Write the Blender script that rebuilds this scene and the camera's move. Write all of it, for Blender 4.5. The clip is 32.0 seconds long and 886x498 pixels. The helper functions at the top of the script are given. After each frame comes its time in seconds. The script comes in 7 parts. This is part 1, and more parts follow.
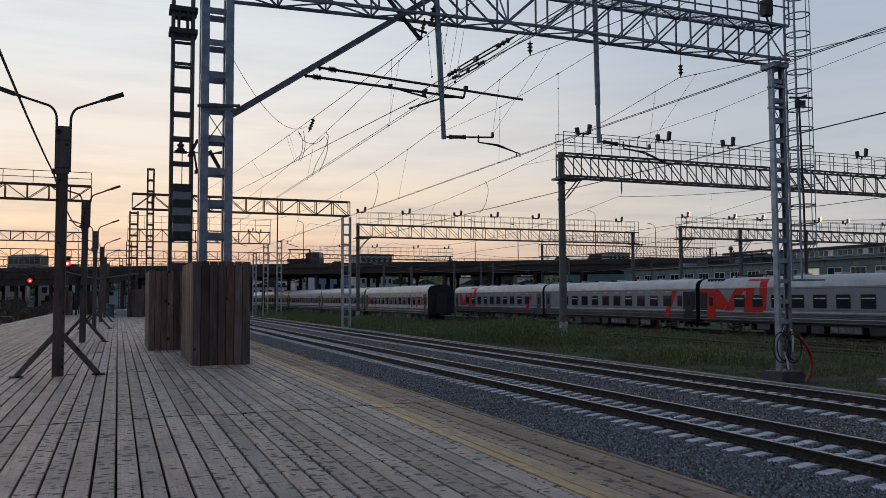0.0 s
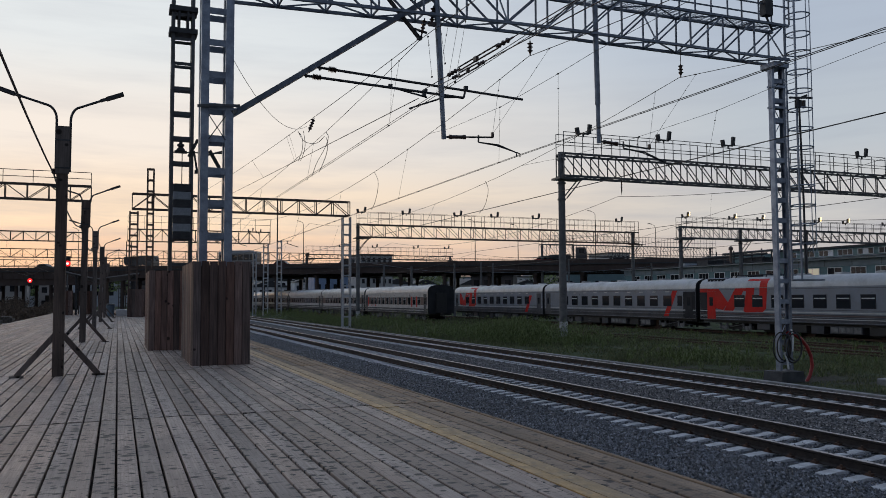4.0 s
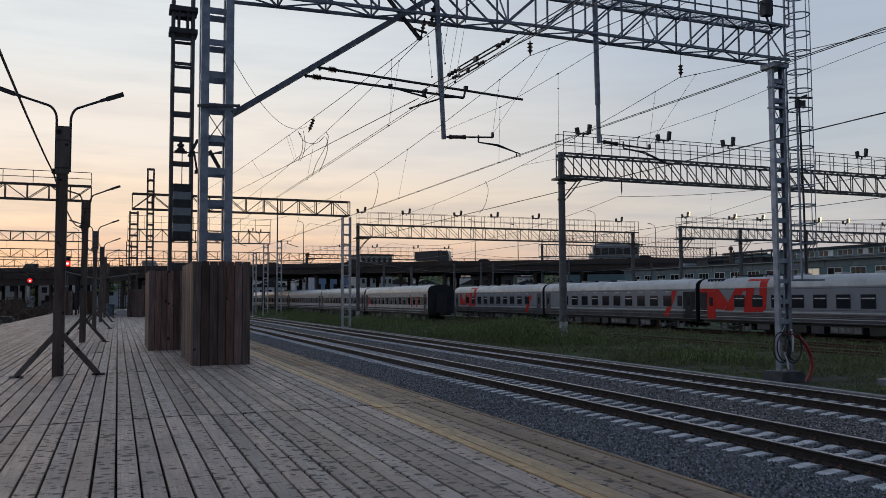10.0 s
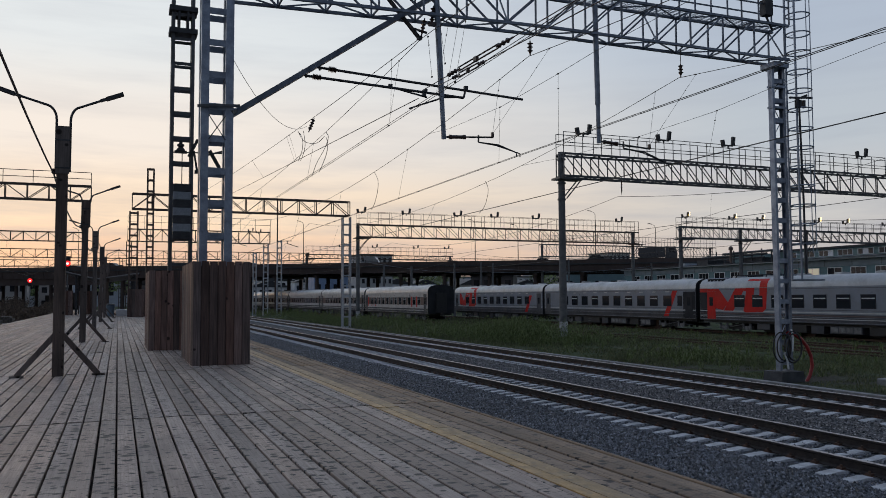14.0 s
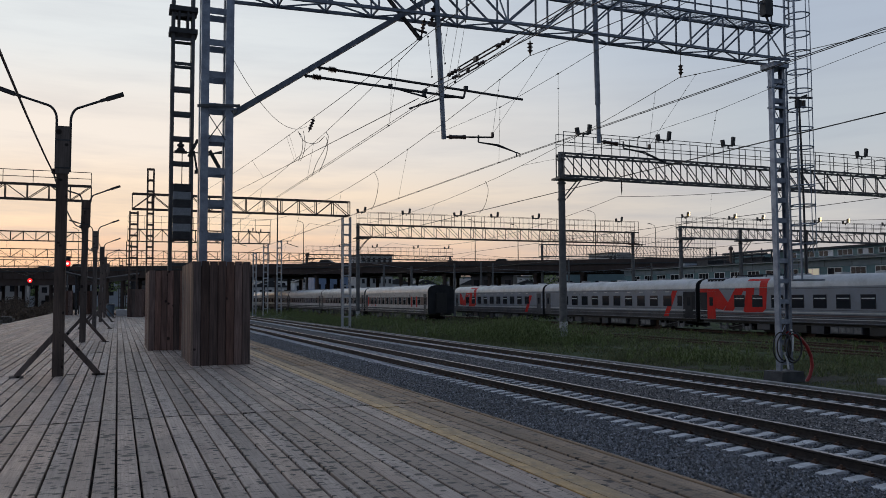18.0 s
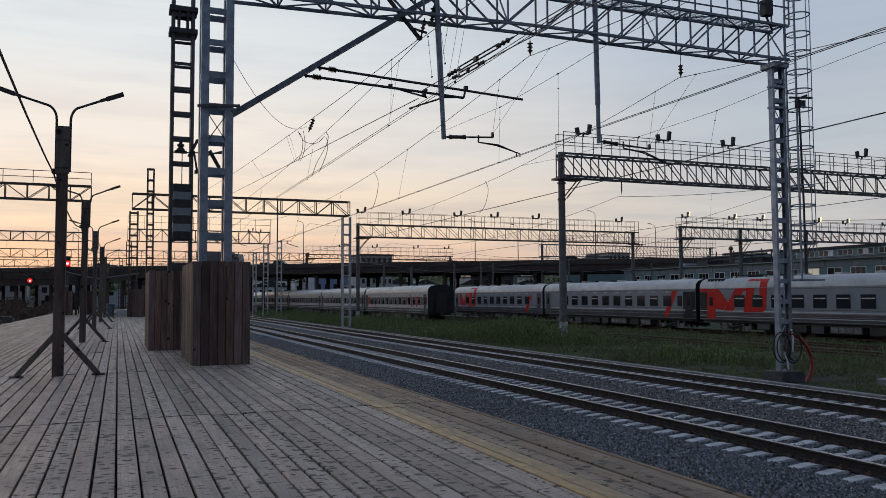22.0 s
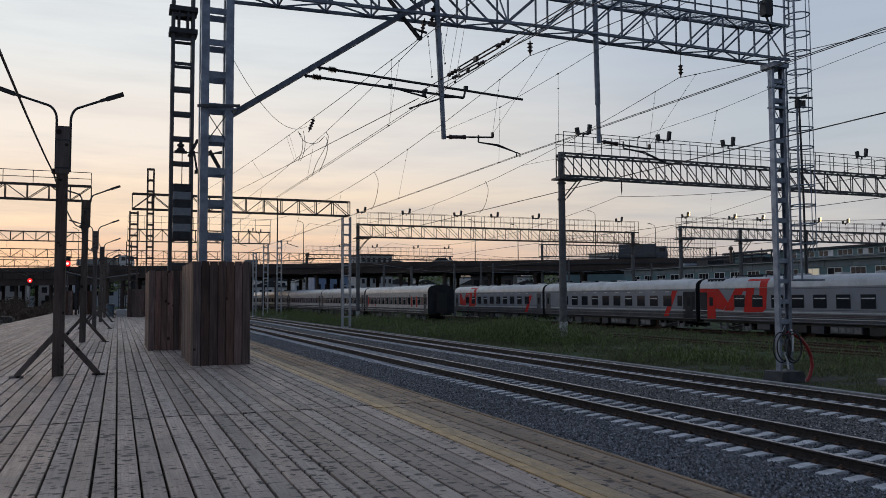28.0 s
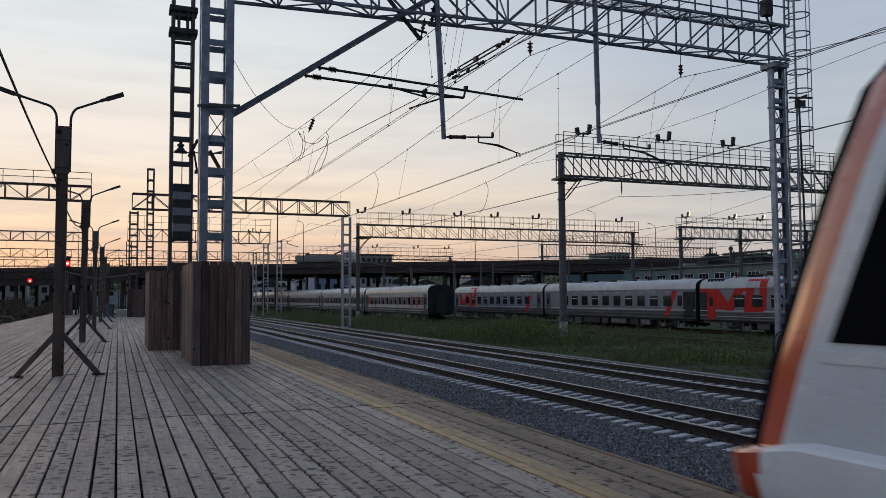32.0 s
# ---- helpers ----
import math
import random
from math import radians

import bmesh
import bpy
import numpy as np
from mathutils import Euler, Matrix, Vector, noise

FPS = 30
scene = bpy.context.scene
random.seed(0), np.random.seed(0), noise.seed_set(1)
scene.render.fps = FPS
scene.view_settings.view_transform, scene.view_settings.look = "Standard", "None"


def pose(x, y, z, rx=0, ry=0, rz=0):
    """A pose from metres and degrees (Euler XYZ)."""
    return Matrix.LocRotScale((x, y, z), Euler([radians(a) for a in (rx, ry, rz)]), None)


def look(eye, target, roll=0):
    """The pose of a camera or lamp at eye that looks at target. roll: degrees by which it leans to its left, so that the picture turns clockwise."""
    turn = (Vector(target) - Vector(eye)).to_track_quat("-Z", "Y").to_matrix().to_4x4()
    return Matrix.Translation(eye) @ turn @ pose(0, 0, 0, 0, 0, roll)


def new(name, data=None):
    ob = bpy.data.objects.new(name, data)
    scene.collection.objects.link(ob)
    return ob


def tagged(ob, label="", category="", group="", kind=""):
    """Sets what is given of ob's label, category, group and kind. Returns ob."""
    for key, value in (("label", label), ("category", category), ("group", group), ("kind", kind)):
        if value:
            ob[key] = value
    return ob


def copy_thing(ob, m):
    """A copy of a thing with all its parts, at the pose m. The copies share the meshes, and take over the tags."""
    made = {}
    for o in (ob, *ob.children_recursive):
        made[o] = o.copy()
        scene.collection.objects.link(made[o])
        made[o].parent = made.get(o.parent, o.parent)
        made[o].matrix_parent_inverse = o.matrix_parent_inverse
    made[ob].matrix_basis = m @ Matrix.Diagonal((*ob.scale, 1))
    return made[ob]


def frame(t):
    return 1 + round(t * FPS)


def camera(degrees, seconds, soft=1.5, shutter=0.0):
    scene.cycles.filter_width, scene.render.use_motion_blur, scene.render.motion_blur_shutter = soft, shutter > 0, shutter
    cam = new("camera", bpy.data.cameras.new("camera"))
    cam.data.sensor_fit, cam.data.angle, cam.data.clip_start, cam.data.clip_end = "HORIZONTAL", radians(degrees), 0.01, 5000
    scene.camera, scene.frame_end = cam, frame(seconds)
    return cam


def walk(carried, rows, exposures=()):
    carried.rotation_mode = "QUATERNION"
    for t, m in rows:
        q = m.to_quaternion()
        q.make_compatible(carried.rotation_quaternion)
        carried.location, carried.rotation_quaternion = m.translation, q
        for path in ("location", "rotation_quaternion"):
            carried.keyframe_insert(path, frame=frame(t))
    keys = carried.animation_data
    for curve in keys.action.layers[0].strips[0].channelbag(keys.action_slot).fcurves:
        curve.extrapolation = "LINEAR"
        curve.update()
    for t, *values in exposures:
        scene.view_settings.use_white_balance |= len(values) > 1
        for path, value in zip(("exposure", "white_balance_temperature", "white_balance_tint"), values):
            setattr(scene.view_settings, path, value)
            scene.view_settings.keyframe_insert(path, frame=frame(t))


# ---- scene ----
# ---------------------------------------------------------------- camera: on the platform, still
cam = camera(57.47, 32.0, soft=0.85, shutter=0.25)
EYE = (0.0, 0.0, 1.5)
YAW, PITCH, ROLL = radians(21.907), radians(3.417), -0.289
AIM = (math.sin(YAW) * math.cos(PITCH), math.cos(YAW) * math.cos(PITCH), 1.5 + math.sin(PITCH))
walk(cam, [(0.0, look(EYE, AIM, ROLL)), (32.0, look(EYE, AIM, ROLL))], exposures=[(0.0, 0.0), (32.0, 0.0)])

# ---------------------------------------------------------------- world: dusk sky, sun just down behind the yard
SUN_AZ = radians(-6.0)          # west of the platform's axis
SUN_EL = radians(2.0)
world = bpy.data.worlds.new("dusk")
scene.world = world
world.use_nodes = True


def world_sky():
    nt = world.node_tree
    N, L = nt.nodes, nt.links
    N.clear()
    out = N.new("ShaderNodeOutputWorld")
    co = N.new("ShaderNodeTexCoord")
    nrm = N.new("ShaderNodeVectorMath"); nrm.operation = "NORMALIZE"
    L.new(co.outputs["Generated"], nrm.inputs[0])
    sep = N.new("ShaderNodeSeparateXYZ")
    L.new(nrm.outputs[0], sep.inputs[0])

    def ramp(stops):
        r = N.new("ShaderNodeValToRGB")
        r.color_ramp.interpolation = "EASE"
        while len(r.color_ramp.elements) < len(stops):
            r.color_ramp.elements.new(0.5)
        for e, (p, c) in zip(r.color_ramp.elements, stops):
            e.position, e.color = p, (*c, 1)
        L.new(sep.outputs["Z"], r.inputs[0])
        return r
    warm = ramp(SKY_WARM)
    cool = ramp(SKY_COOL)
    # how far round the sky is turned to the sunset
    dot = N.new("ShaderNodeVectorMath"); dot.operation = "DOT_PRODUCT"
    L.new(nrm.outputs[0], dot.inputs[0])
    dot.inputs[1].default_value = (math.sin(SUN_AZ), math.cos(SUN_AZ), 0)
    mr = N.new("ShaderNodeMapRange")
    mr.interpolation_type = "SMOOTHSTEP"
    L.new(dot.outputs["Value"], mr.inputs["Value"])
    mr.inputs["From Min"].default_value, mr.inputs["From Max"].default_value = SKY_TURN
    mix = N.new("ShaderNodeMix"); mix.data_type = "RGBA"
    L.new(mr.outputs[0], mix.inputs["Factor"])
    L.new(cool.outputs[0], mix.inputs["A"])
    L.new(warm.outputs[0], mix.inputs["B"])
    # thin streaks of cloud, flattened towards the horizon
    mp = N.new("ShaderNodeMapping")
    mp.inputs["Scale"].default_value = (1.6, 1.6, 15.0)
    L.new(nrm.outputs[0], mp.inputs["Vector"])
    nz = N.new("ShaderNodeTexNoise")
    nz.inputs["Scale"].default_value, nz.inputs["Detail"].default_value, nz.inputs["Roughness"].default_value = 2.6, 6.0, 0.58
    L.new(mp.outputs[0], nz.inputs["Vector"])
    cr = N.new("ShaderNodeMapRange")
    L.new(nz.outputs["Fac"], cr.inputs["Value"])
    cr.inputs["From Min"].default_value, cr.inputs["From Max"].default_value = 0.42, 0.74
    cr.inputs["To Min"].default_value, cr.inputs["To Max"].default_value = 0.0, 0.86
    cl = N.new("ShaderNodeMix"); cl.data_type = "RGBA"
    low = N.new("ShaderNodeMapRange")
    L.new(sep.outputs["Z"], low.inputs["Value"])
    low.inputs["From Min"].default_value, low.inputs["From Max"].default_value = 0.09, 0.20
    low.inputs["To Min"].default_value, low.inputs["To Max"].default_value = 1.0, 0.38
    lw = N.new("ShaderNodeMath"); lw.operation = "MULTIPLY"
    L.new(cr.outputs[0], lw.inputs[0]); L.new(low.outputs[0], lw.inputs[1])
    L.new(lw.outputs[0], cl.inputs["Factor"])
    L.new(mix.outputs["Result"], cl.inputs["A"])
    grey = N.new("ShaderNodeMix"); grey.data_type = "RGBA"
    grey.inputs["Factor"].default_value = 0.6
    L.new(mix.outputs["Result"], grey.inputs["A"])
    grey.inputs["B"].default_value = (0.31, 0.34, 0.42, 1)
    L.new(grey.outputs["Result"], cl.inputs["B"])
    # dusk deepens round the back of the sky
    bk = N.new("ShaderNodeMapRange")
    bk.interpolation_type = "SMOOTHSTEP"
    L.new(dot.outputs["Value"], bk.inputs["Value"])
    bk.inputs["From Min"].default_value, bk.inputs["From Max"].default_value = -0.75, 0.5
    bk.inputs["To Min"].default_value, bk.inputs["To Max"].default_value = 0.0, 1.0
    blue = N.new("ShaderNodeMix"); blue.data_type = "RGBA"
    L.new(bk.outputs[0], blue.inputs["Factor"])
    blue.inputs["A"].default_value, blue.inputs["B"].default_value = (0.39, 0.42, 0.47, 1), (1, 1, 1, 1)
    dim = N.new("ShaderNodeVectorMath"); dim.operation = "MULTIPLY"
    L.new(cl.outputs["Result"], dim.inputs[0])
    L.new(blue.outputs["Result"], dim.inputs[1])
    bg = N.new("ShaderNodeBackground")
    L.new(dim.outputs[0], bg.inputs["Color"])
    bg.inputs["Strength"].default_value = 1.0
    sky = N.new("ShaderNodeTexSky")
    sky.sky_type, sky.sun_disc = "NISHITA", False
    sky.sun_elevation, sky.sun_rotation = SUN_EL, SUN_AZ
    bg2 = N.new("ShaderNodeBackground")
    L.new(sky.outputs[0], bg2.inputs["Color"])
    bg2.inputs["Strength"].default_value = 0.004
    add = N.new("ShaderNodeAddShader")
    L.new(bg.outputs[0], add.inputs[0])
    L.new(bg2.outputs[0], add.inputs[1])
    L.new(add.outputs[0], out.inputs["Surface"])


SKY_TURN = (0.60, 1.06)
SKY_WARM = [(0.0, (0.80, 0.46, 0.33)), (0.047, (0.97, 0.62, 0.40)), (0.10, (1.01, 0.79, 0.57)), (0.19, (0.94, 0.85, 0.76)),
            (0.30, (0.83, 0.86, 0.86)), (0.45, (0.69, 0.77, 0.855)), (1.0, (0.41, 0.515, 0.68))]
SKY_COOL = [(0.0, (0.42, 0.39, 0.40)), (0.047, (0.54, 0.50, 0.48)), (0.10, (0.59, 0.58, 0.57)), (0.19, (0.495, 0.545, 0.60)),
            (0.30, (0.435, 0.50, 0.60)), (0.45, (0.38, 0.465, 0.615)), (1.0, (0.325, 0.42, 0.60))]
world_sky()

sun = new("sun", bpy.data.lights.new("sun", "SUN"))
sun.data.energy, sun.data.angle, sun.data.color = 0.10, radians(10), (1.0, 0.62, 0.36)
sun.matrix_world = look((0, 0, 60), (-math.sin(SUN_AZ) * 10, -math.cos(SUN_AZ) * 10, 60 - 10 * math.tan(radians(4))))


# ---------------------------------------------------------------- mesh tools
class Build:
    """Collects faces of one mesh."""

    def __init__(self):
        self.v, self.f, self.m = [], [], []
        self.cur = 0

    def face(self, idx):
        self.f.append(idx)
        self.m.append(self.cur)

    def box(self, x0, y0, z0, x1, y1, z1):
        b = len(self.v)
        self.v += [(x0, y0, z0), (x1, y0, z0), (x1, y1, z0), (x0, y1, z0), (x0, y0, z1), (x1, y0, z1), (x1, y1, z1), (x0, y1, z1)]
        for q in ((3, 2, 1, 0), (4, 5, 6, 7), (0, 1, 5, 4), (1, 2, 6, 5), (2, 3, 7, 6), (3, 0, 4, 7)):
            self.face([b + i for i in q])
        return self

    def prism(self, poly, a, b, axis="y"):
        """A polygon drawn out from a to b along an axis."""
        n, s = len(poly), len(self.v)
        for k in (a, b):
            for p, q in poly:
                self.v.append({"x": (k, p, q), "y": (p, k, q), "z": (p, q, k)}[axis])
        flip = axis == "y"
        for i in range(n):
            j = (i + 1) % n
            q = [s + i, s + j, s + n + j, s + n + i]
            self.face(q[::-1] if flip else q)
        c0, c1 = [s + i for i in range(n)], [s + n + i for i in range(n)]
        self.face(c0 if flip else c0[::-1])
        self.face(c1[::-1] if flip else c1)
        return self

    def cham(self, x0, y0, z0, x1, y1, z1, c=0.006, axis="y"):
        """A box with its long edges taken off."""
        if axis == "y":
            a0, a1, b0, b1, k0, k1 = x0, x1, z0, z1, y0, y1
        elif axis == "z":
            a0, a1, b0, b1, k0, k1 = x0, x1, y0, y1, z0, z1
        else:
            a0, a1, b0, b1, k0, k1 = y0, y1, z0, z1, x0, x1
        poly = [(a0 + c, b0), (a1 - c, b0), (a1, b0 + c), (a1, b1 - c), (a1 - c, b1), (a0 + c, b1), (a0, b1 - c), (a0, b0 + c)]
        return self.prism(poly, k0, k1, axis)

    def bar(self, p, q, w, h=None, up=(0, 0, 1)):
        p, q = Vector(p), Vector(q)
        d = (q - p).normalized()
        u = Vector(up)
        if abs(d.dot(u)) > 0.98:
            u = Vector((0, 1, 0))
        s = d.cross(u).normalized()
        u = s.cross(d)
        s, u = s * (w / 2), u * ((h or w) / 2)
        b = len(self.v)
        for k in (p, q):
            self.v += [tuple(k - s - u), tuple(k + s - u), tuple(k + s + u), tuple(k - s + u)]
        for g in ((0, 3, 2, 1), (4, 5, 6, 7), (0, 1, 5, 4), (1, 2, 6, 5), (2, 3, 7, 6), (3, 0, 4, 7)):
            self.face([b + i for i in g])
        return self

    def tube(self, pts, r, n=8, r2=None):
        pts = [Vector(p) for p in pts]
        b, m = len(self.v), len(pts)
        ref = None
        for i, p in enumerate(pts):
            d = (pts[min(i + 1, m - 1)] - pts[max(i - 1, 0)]).normalized()
            if ref is None:
                ref = Vector((0, 0, 1)) if abs(d.z) < 0.9 else Vector((1, 0, 0))
            s = d.cross(ref).normalized()
            ref = s.cross(d).normalized()
            rr = r if r2 is None else r + (r2 - r) * i / (m - 1)
            for k in range(n):
                a = 2 * math.pi * k / n
                self.v.append(tuple(p + (s * math.cos(a) + ref * math.sin(a)) * rr))
        for i in range(m - 1):
            for k in range(n):
                j = (k + 1) % n
                self.face([b + i * n + k, b + i * n + j, b + (i + 1) * n + j, b + (i + 1) * n + k])
        self.face([b + k for k in range(n)][::-1])
        self.face([b + (m - 1) * n + k for k in range(n)])
        return self

    def lathe(self, prof, n=12, at=(0, 0, 0), m=None):
        """(radius, height) pairs turned round the z axis, then posed by m."""
        b = len(self.v)
        for r, h in prof:
            for k in range(n):
                a = 2 * math.pi * k / n
                p = Vector((r * math.cos(a), r * math.sin(a), h))
                p = (m @ p) if m is not None else p + Vector(at)
                self.v.append(tuple(p))
        for i in range(len(prof) - 1):
            for k in range(n):
                j = (k + 1) % n
                self.face([b + i * n + k, b + i * n + j, b + (i + 1) * n + j, b + (i + 1) * n + k])
        self.face([b + k for k in range(n)][::-1])
        self.face([b + (len(prof) - 1) * n + k for k in range(n)])
        return self

    def mesh(self, name, *mats, smooth=None):
        me = bpy.data.meshes.new(name)
        me.from_pydata(self.v, [], self.f)
        for k in mats:
            me.materials.append(k)
        if len(mats) > 1:
            me.polygons.foreach_set("material_index", self.m)
        if smooth:
            me.polygons.foreach_set("use_smooth", [True] * len(self.f))
            me.set_sharp_from_angle(angle=radians(smooth))
        me.update()
        return me


def thing(name, m=None, label="", category="", group="", kind=""):
    ob = new(name)
    ob.empty_display_size = 0.2
    if m is not None:
        ob.matrix_basis = m
    return tagged(ob, label, category, group, kind)


def part(name, b, mat, parent, label="", m=None, smooth=None):
    """One mesh object under a thing or under a part."""
    me = b if isinstance(b, bpy.types.Mesh) else b.mesh(name, *(mat if isinstance(mat, tuple) else (mat,)), smooth=smooth)
    ob = new(name, me)
    ob.parent = parent
    if m is not None:
        ob.matrix_basis = m
    return tagged(ob, label)


def solid(name, b, mat, label="", category="", group="", kind="", m=None, smooth=None):
    """A thing that is one mesh."""
    me = b if isinstance(b, bpy.types.Mesh) else b.mesh(name, *(mat if isinstance(mat, tuple) else (mat,)), smooth=smooth)
    ob = new(name, me)
    if m is not None:
        ob.matrix_basis = m
    return tagged(ob, label, category, group, kind)


STRUTS = {}


def strut(name, p, q, w, h, mat, parent, shape="bar"):
    """A straight member from p to q as a part of its own; members of one size share a mesh."""
    p, q = Vector(p), Vector(q)
    ln = round((q - p).length, 2)
    key = (ln, w, h, mat.name, shape)
    if key not in STRUTS:
        b = Build()
        if shape == "bar":
            b.box(-w / 2, -h / 2, 0, w / 2, h / 2, ln)
        elif shape == "angle":
            t = max(0.008, w * 0.12)
            b.prism([(-w / 2, -h / 2), (w / 2, -h / 2), (w / 2, -h / 2 + t), (-w / 2 + t, -h / 2 + t), (-w / 2 + t, h / 2), (-w / 2, h / 2)], 0, ln, "z")
        elif shape == "channel":
            t = 0.012
            b.prism([(-w / 2, -h / 2), (w / 2, -h / 2), (w / 2, -h / 2 + t), (-w / 2 + t, -h / 2 + t), (-w / 2 + t, h / 2 - t), (w / 2, h / 2 - t),
                     (w / 2, h / 2), (-w / 2, h / 2)], 0, ln, "z")
        elif shape == "channel_back":
            t = 0.012
            b.prism([(w / 2, h / 2), (-w / 2, h / 2), (-w / 2, h / 2 - t), (w / 2 - t, h / 2 - t), (w / 2 - t, -h / 2 + t), (-w / 2, -h / 2 + t),
                     (-w / 2, -h / 2), (w / 2, -h / 2)], 0, ln, "z")
        else:
            b.lathe([(w / 2, 0), (w / 2, ln)], 8)
        STRUTS[key] = b.mesh(name, mat, smooth=40 if shape == "round" else None)
    d = (q - p).normalized()
    z = d
    ref = Vector((0, 0, 1)) if abs(z.z) < 0.98 else Vector((0, 1, 0))
    x = ref.cross(z).normalized() if abs(z.z) < 0.98 else Vector((1, 0, 0))
    y = z.cross(x)
    m = Matrix((x, y, z)).transposed().to_4x4()
    m.translation = p
    return part(name, STRUTS[key], mat, parent, m=m)


# ---------------------------------------------------------------- materials
def surf(name, c1, c2=None, scale=6.0, rough=0.6, metal=0.0, bump=0.15, fine=60.0, stretch=(1, 1, 1), vary=0.0, dirt=None, dirt_scale=1.2,
         dirt_amount=0.35, rough_var=0.12, coat=0.0, islands=False, spec=0.5):
    """A surface with tone at two scales, a little relief and an uneven gloss. vary: how much each piece differs."""
    mt = bpy.data.materials.new(name)
    mt.use_nodes = True
    nt = mt.node_tree
    N, L = nt.nodes, nt.links
    bs = N["Principled BSDF"]
    co = N.new("ShaderNodeTexCoord")
    mp = N.new("ShaderNodeMapping")
    mp.inputs["Scale"].default_value = stretch
    L.new(co.outputs["Object"], mp.inputs["Vector"])
    vec = mp.outputs[0]
    rnd = None
    if vary > 0:
        if islands:
            g = N.new("ShaderNodeNewGeometry"); rnd = g.outputs["Random Per Island"]
        else:
            g = N.new("ShaderNodeObjectInfo"); rnd = g.outputs["Random"]
        mul = N.new("ShaderNodeMath"); mul.operation = "MULTIPLY"
        L.new(rnd, mul.inputs[0]); mul.inputs[1].default_value = 61.0
        av = N.new("ShaderNodeVectorMath"); av.operation = "ADD"
        L.new(vec, av.inputs[0]); L.new(mul.outputs[0], av.inputs[1])
        vec = av.outputs[0]
    n1 = N.new("ShaderNodeTexNoise")
    n1.inputs["Scale"].default_value, n1.inputs["Detail"].default_value, n1.inputs["Roughness"].default_value = scale, 4.0, 0.6
    L.new(vec, n1.inputs["Vector"])
    n2 = N.new("ShaderNodeTexNoise")
    n2.inputs["Scale"].default_value, n2.inputs["Detail"].default_value = fine, 3.0
    L.new(vec, n2.inputs["Vector"])
    m1 = N.new("ShaderNodeMix"); m1.data_type = "RGBA"
    m1.inputs["A"].default_value = (*c1, 1)
    m1.inputs["B"].default_value = (*(c2 or [k * 0.7 for k in c1]), 1)
    r1 = N.new("ShaderNodeMapRange")
    L.new(n1.outputs["Fac"], r1.inputs["Value"])
    r1.inputs["From Min"].default_value, r1.inputs["From Max"].default_value = 0.35, 0.68
    L.new(r1.outputs[0], m1.inputs["Factor"])
    hs = N.new("ShaderNodeHueSaturation")
    L.new(m1.outputs["Result"], hs.inputs["Color"])
    r2 = N.new("ShaderNodeMapRange")
    L.new(n2.outputs["Fac"], r2.inputs["Value"])
    r2.inputs["From Min"].default_value, r2.inputs["From Max"].default_value = 0.3, 0.7
    r2.inputs["To Min"].default_value, r2.inputs["To Max"].default_value = 0.86, 1.14
    val = r2.outputs[0]
    if rnd is not None:
        rr = N.new("ShaderNodeMapRange")
        L.new(rnd, rr.inputs["Value"])
        rr.inputs["To Min"].default_value, rr.inputs["To Max"].default_value = 1 - vary, 1 + vary
        mm = N.new("ShaderNodeMath"); mm.operation = "MULTIPLY"
        L.new(val, mm.inputs[0]); L.new(rr.outputs[0], mm.inputs[1])
        val = mm.outputs[0]
    L.new(val, hs.inputs["Value"])
    col = hs.outputs["Color"]
    if dirt:
        n3 = N.new("ShaderNodeTexNoise")
        n3.inputs["Scale"].default_value, n3.inputs["Detail"].default_value, n3.inputs["Roughness"].default_value = dirt_scale, 6.0, 0.7
        L.new(co.outputs["Object"], n3.inputs["Vector"])
        r3 = N.new("ShaderNodeMapRange")
        L.new(n3.outputs["Fac"], r3.inputs["Value"])
        r3.inputs["From Min"].default_value, r3.inputs["From Max"].default_value = 0.45, 0.7
        r3.inputs["To Max"].default_value = dirt_amount
        m3 = N.new("ShaderNodeMix"); m3.data_type = "RGBA"
        L.new(r3.outputs[0], m3.inputs["Factor"])
        L.new(col, m3.inputs["A"]); m3.inputs["B"].default_value = (*dirt, 1)
        col = m3.outputs["Result"]
    L.new(col, bs.inputs["Base Color"])
    r4 = N.new("ShaderNodeMapRange")
    L.new(n1.outputs["Fac"], r4.inputs["Value"])
    r4.inputs["From Min"].default_value, r4.inputs["From Max"].default_value = 0.3, 0.7
    r4.inputs["To Min"].default_value, r4.inputs["To Max"].default_value = max(0.02, rough - rough_var), min(1, rough + rough_var)
    L.new(r4.outputs[0], bs.inputs["Roughness"])
    bs.inputs["Metallic"].default_value = metal
    bs.inputs["Specular IOR Level"].default_value = spec
    if coat:
        bs.inputs["Coat Weight"].default_value, bs.inputs["Coat Roughness"].default_value = coat, 0.08
    if bump:
        bp = N.new("ShaderNodeBump")
        bp.inputs["Strength"].default_value, bp.inputs["Distance"].default_value = bump, 0.02
        L.new(n2.outputs["Fac"], bp.inputs["Height"])
        L.new(bp.outputs[0], bs.inputs["Normal"])
    return mt


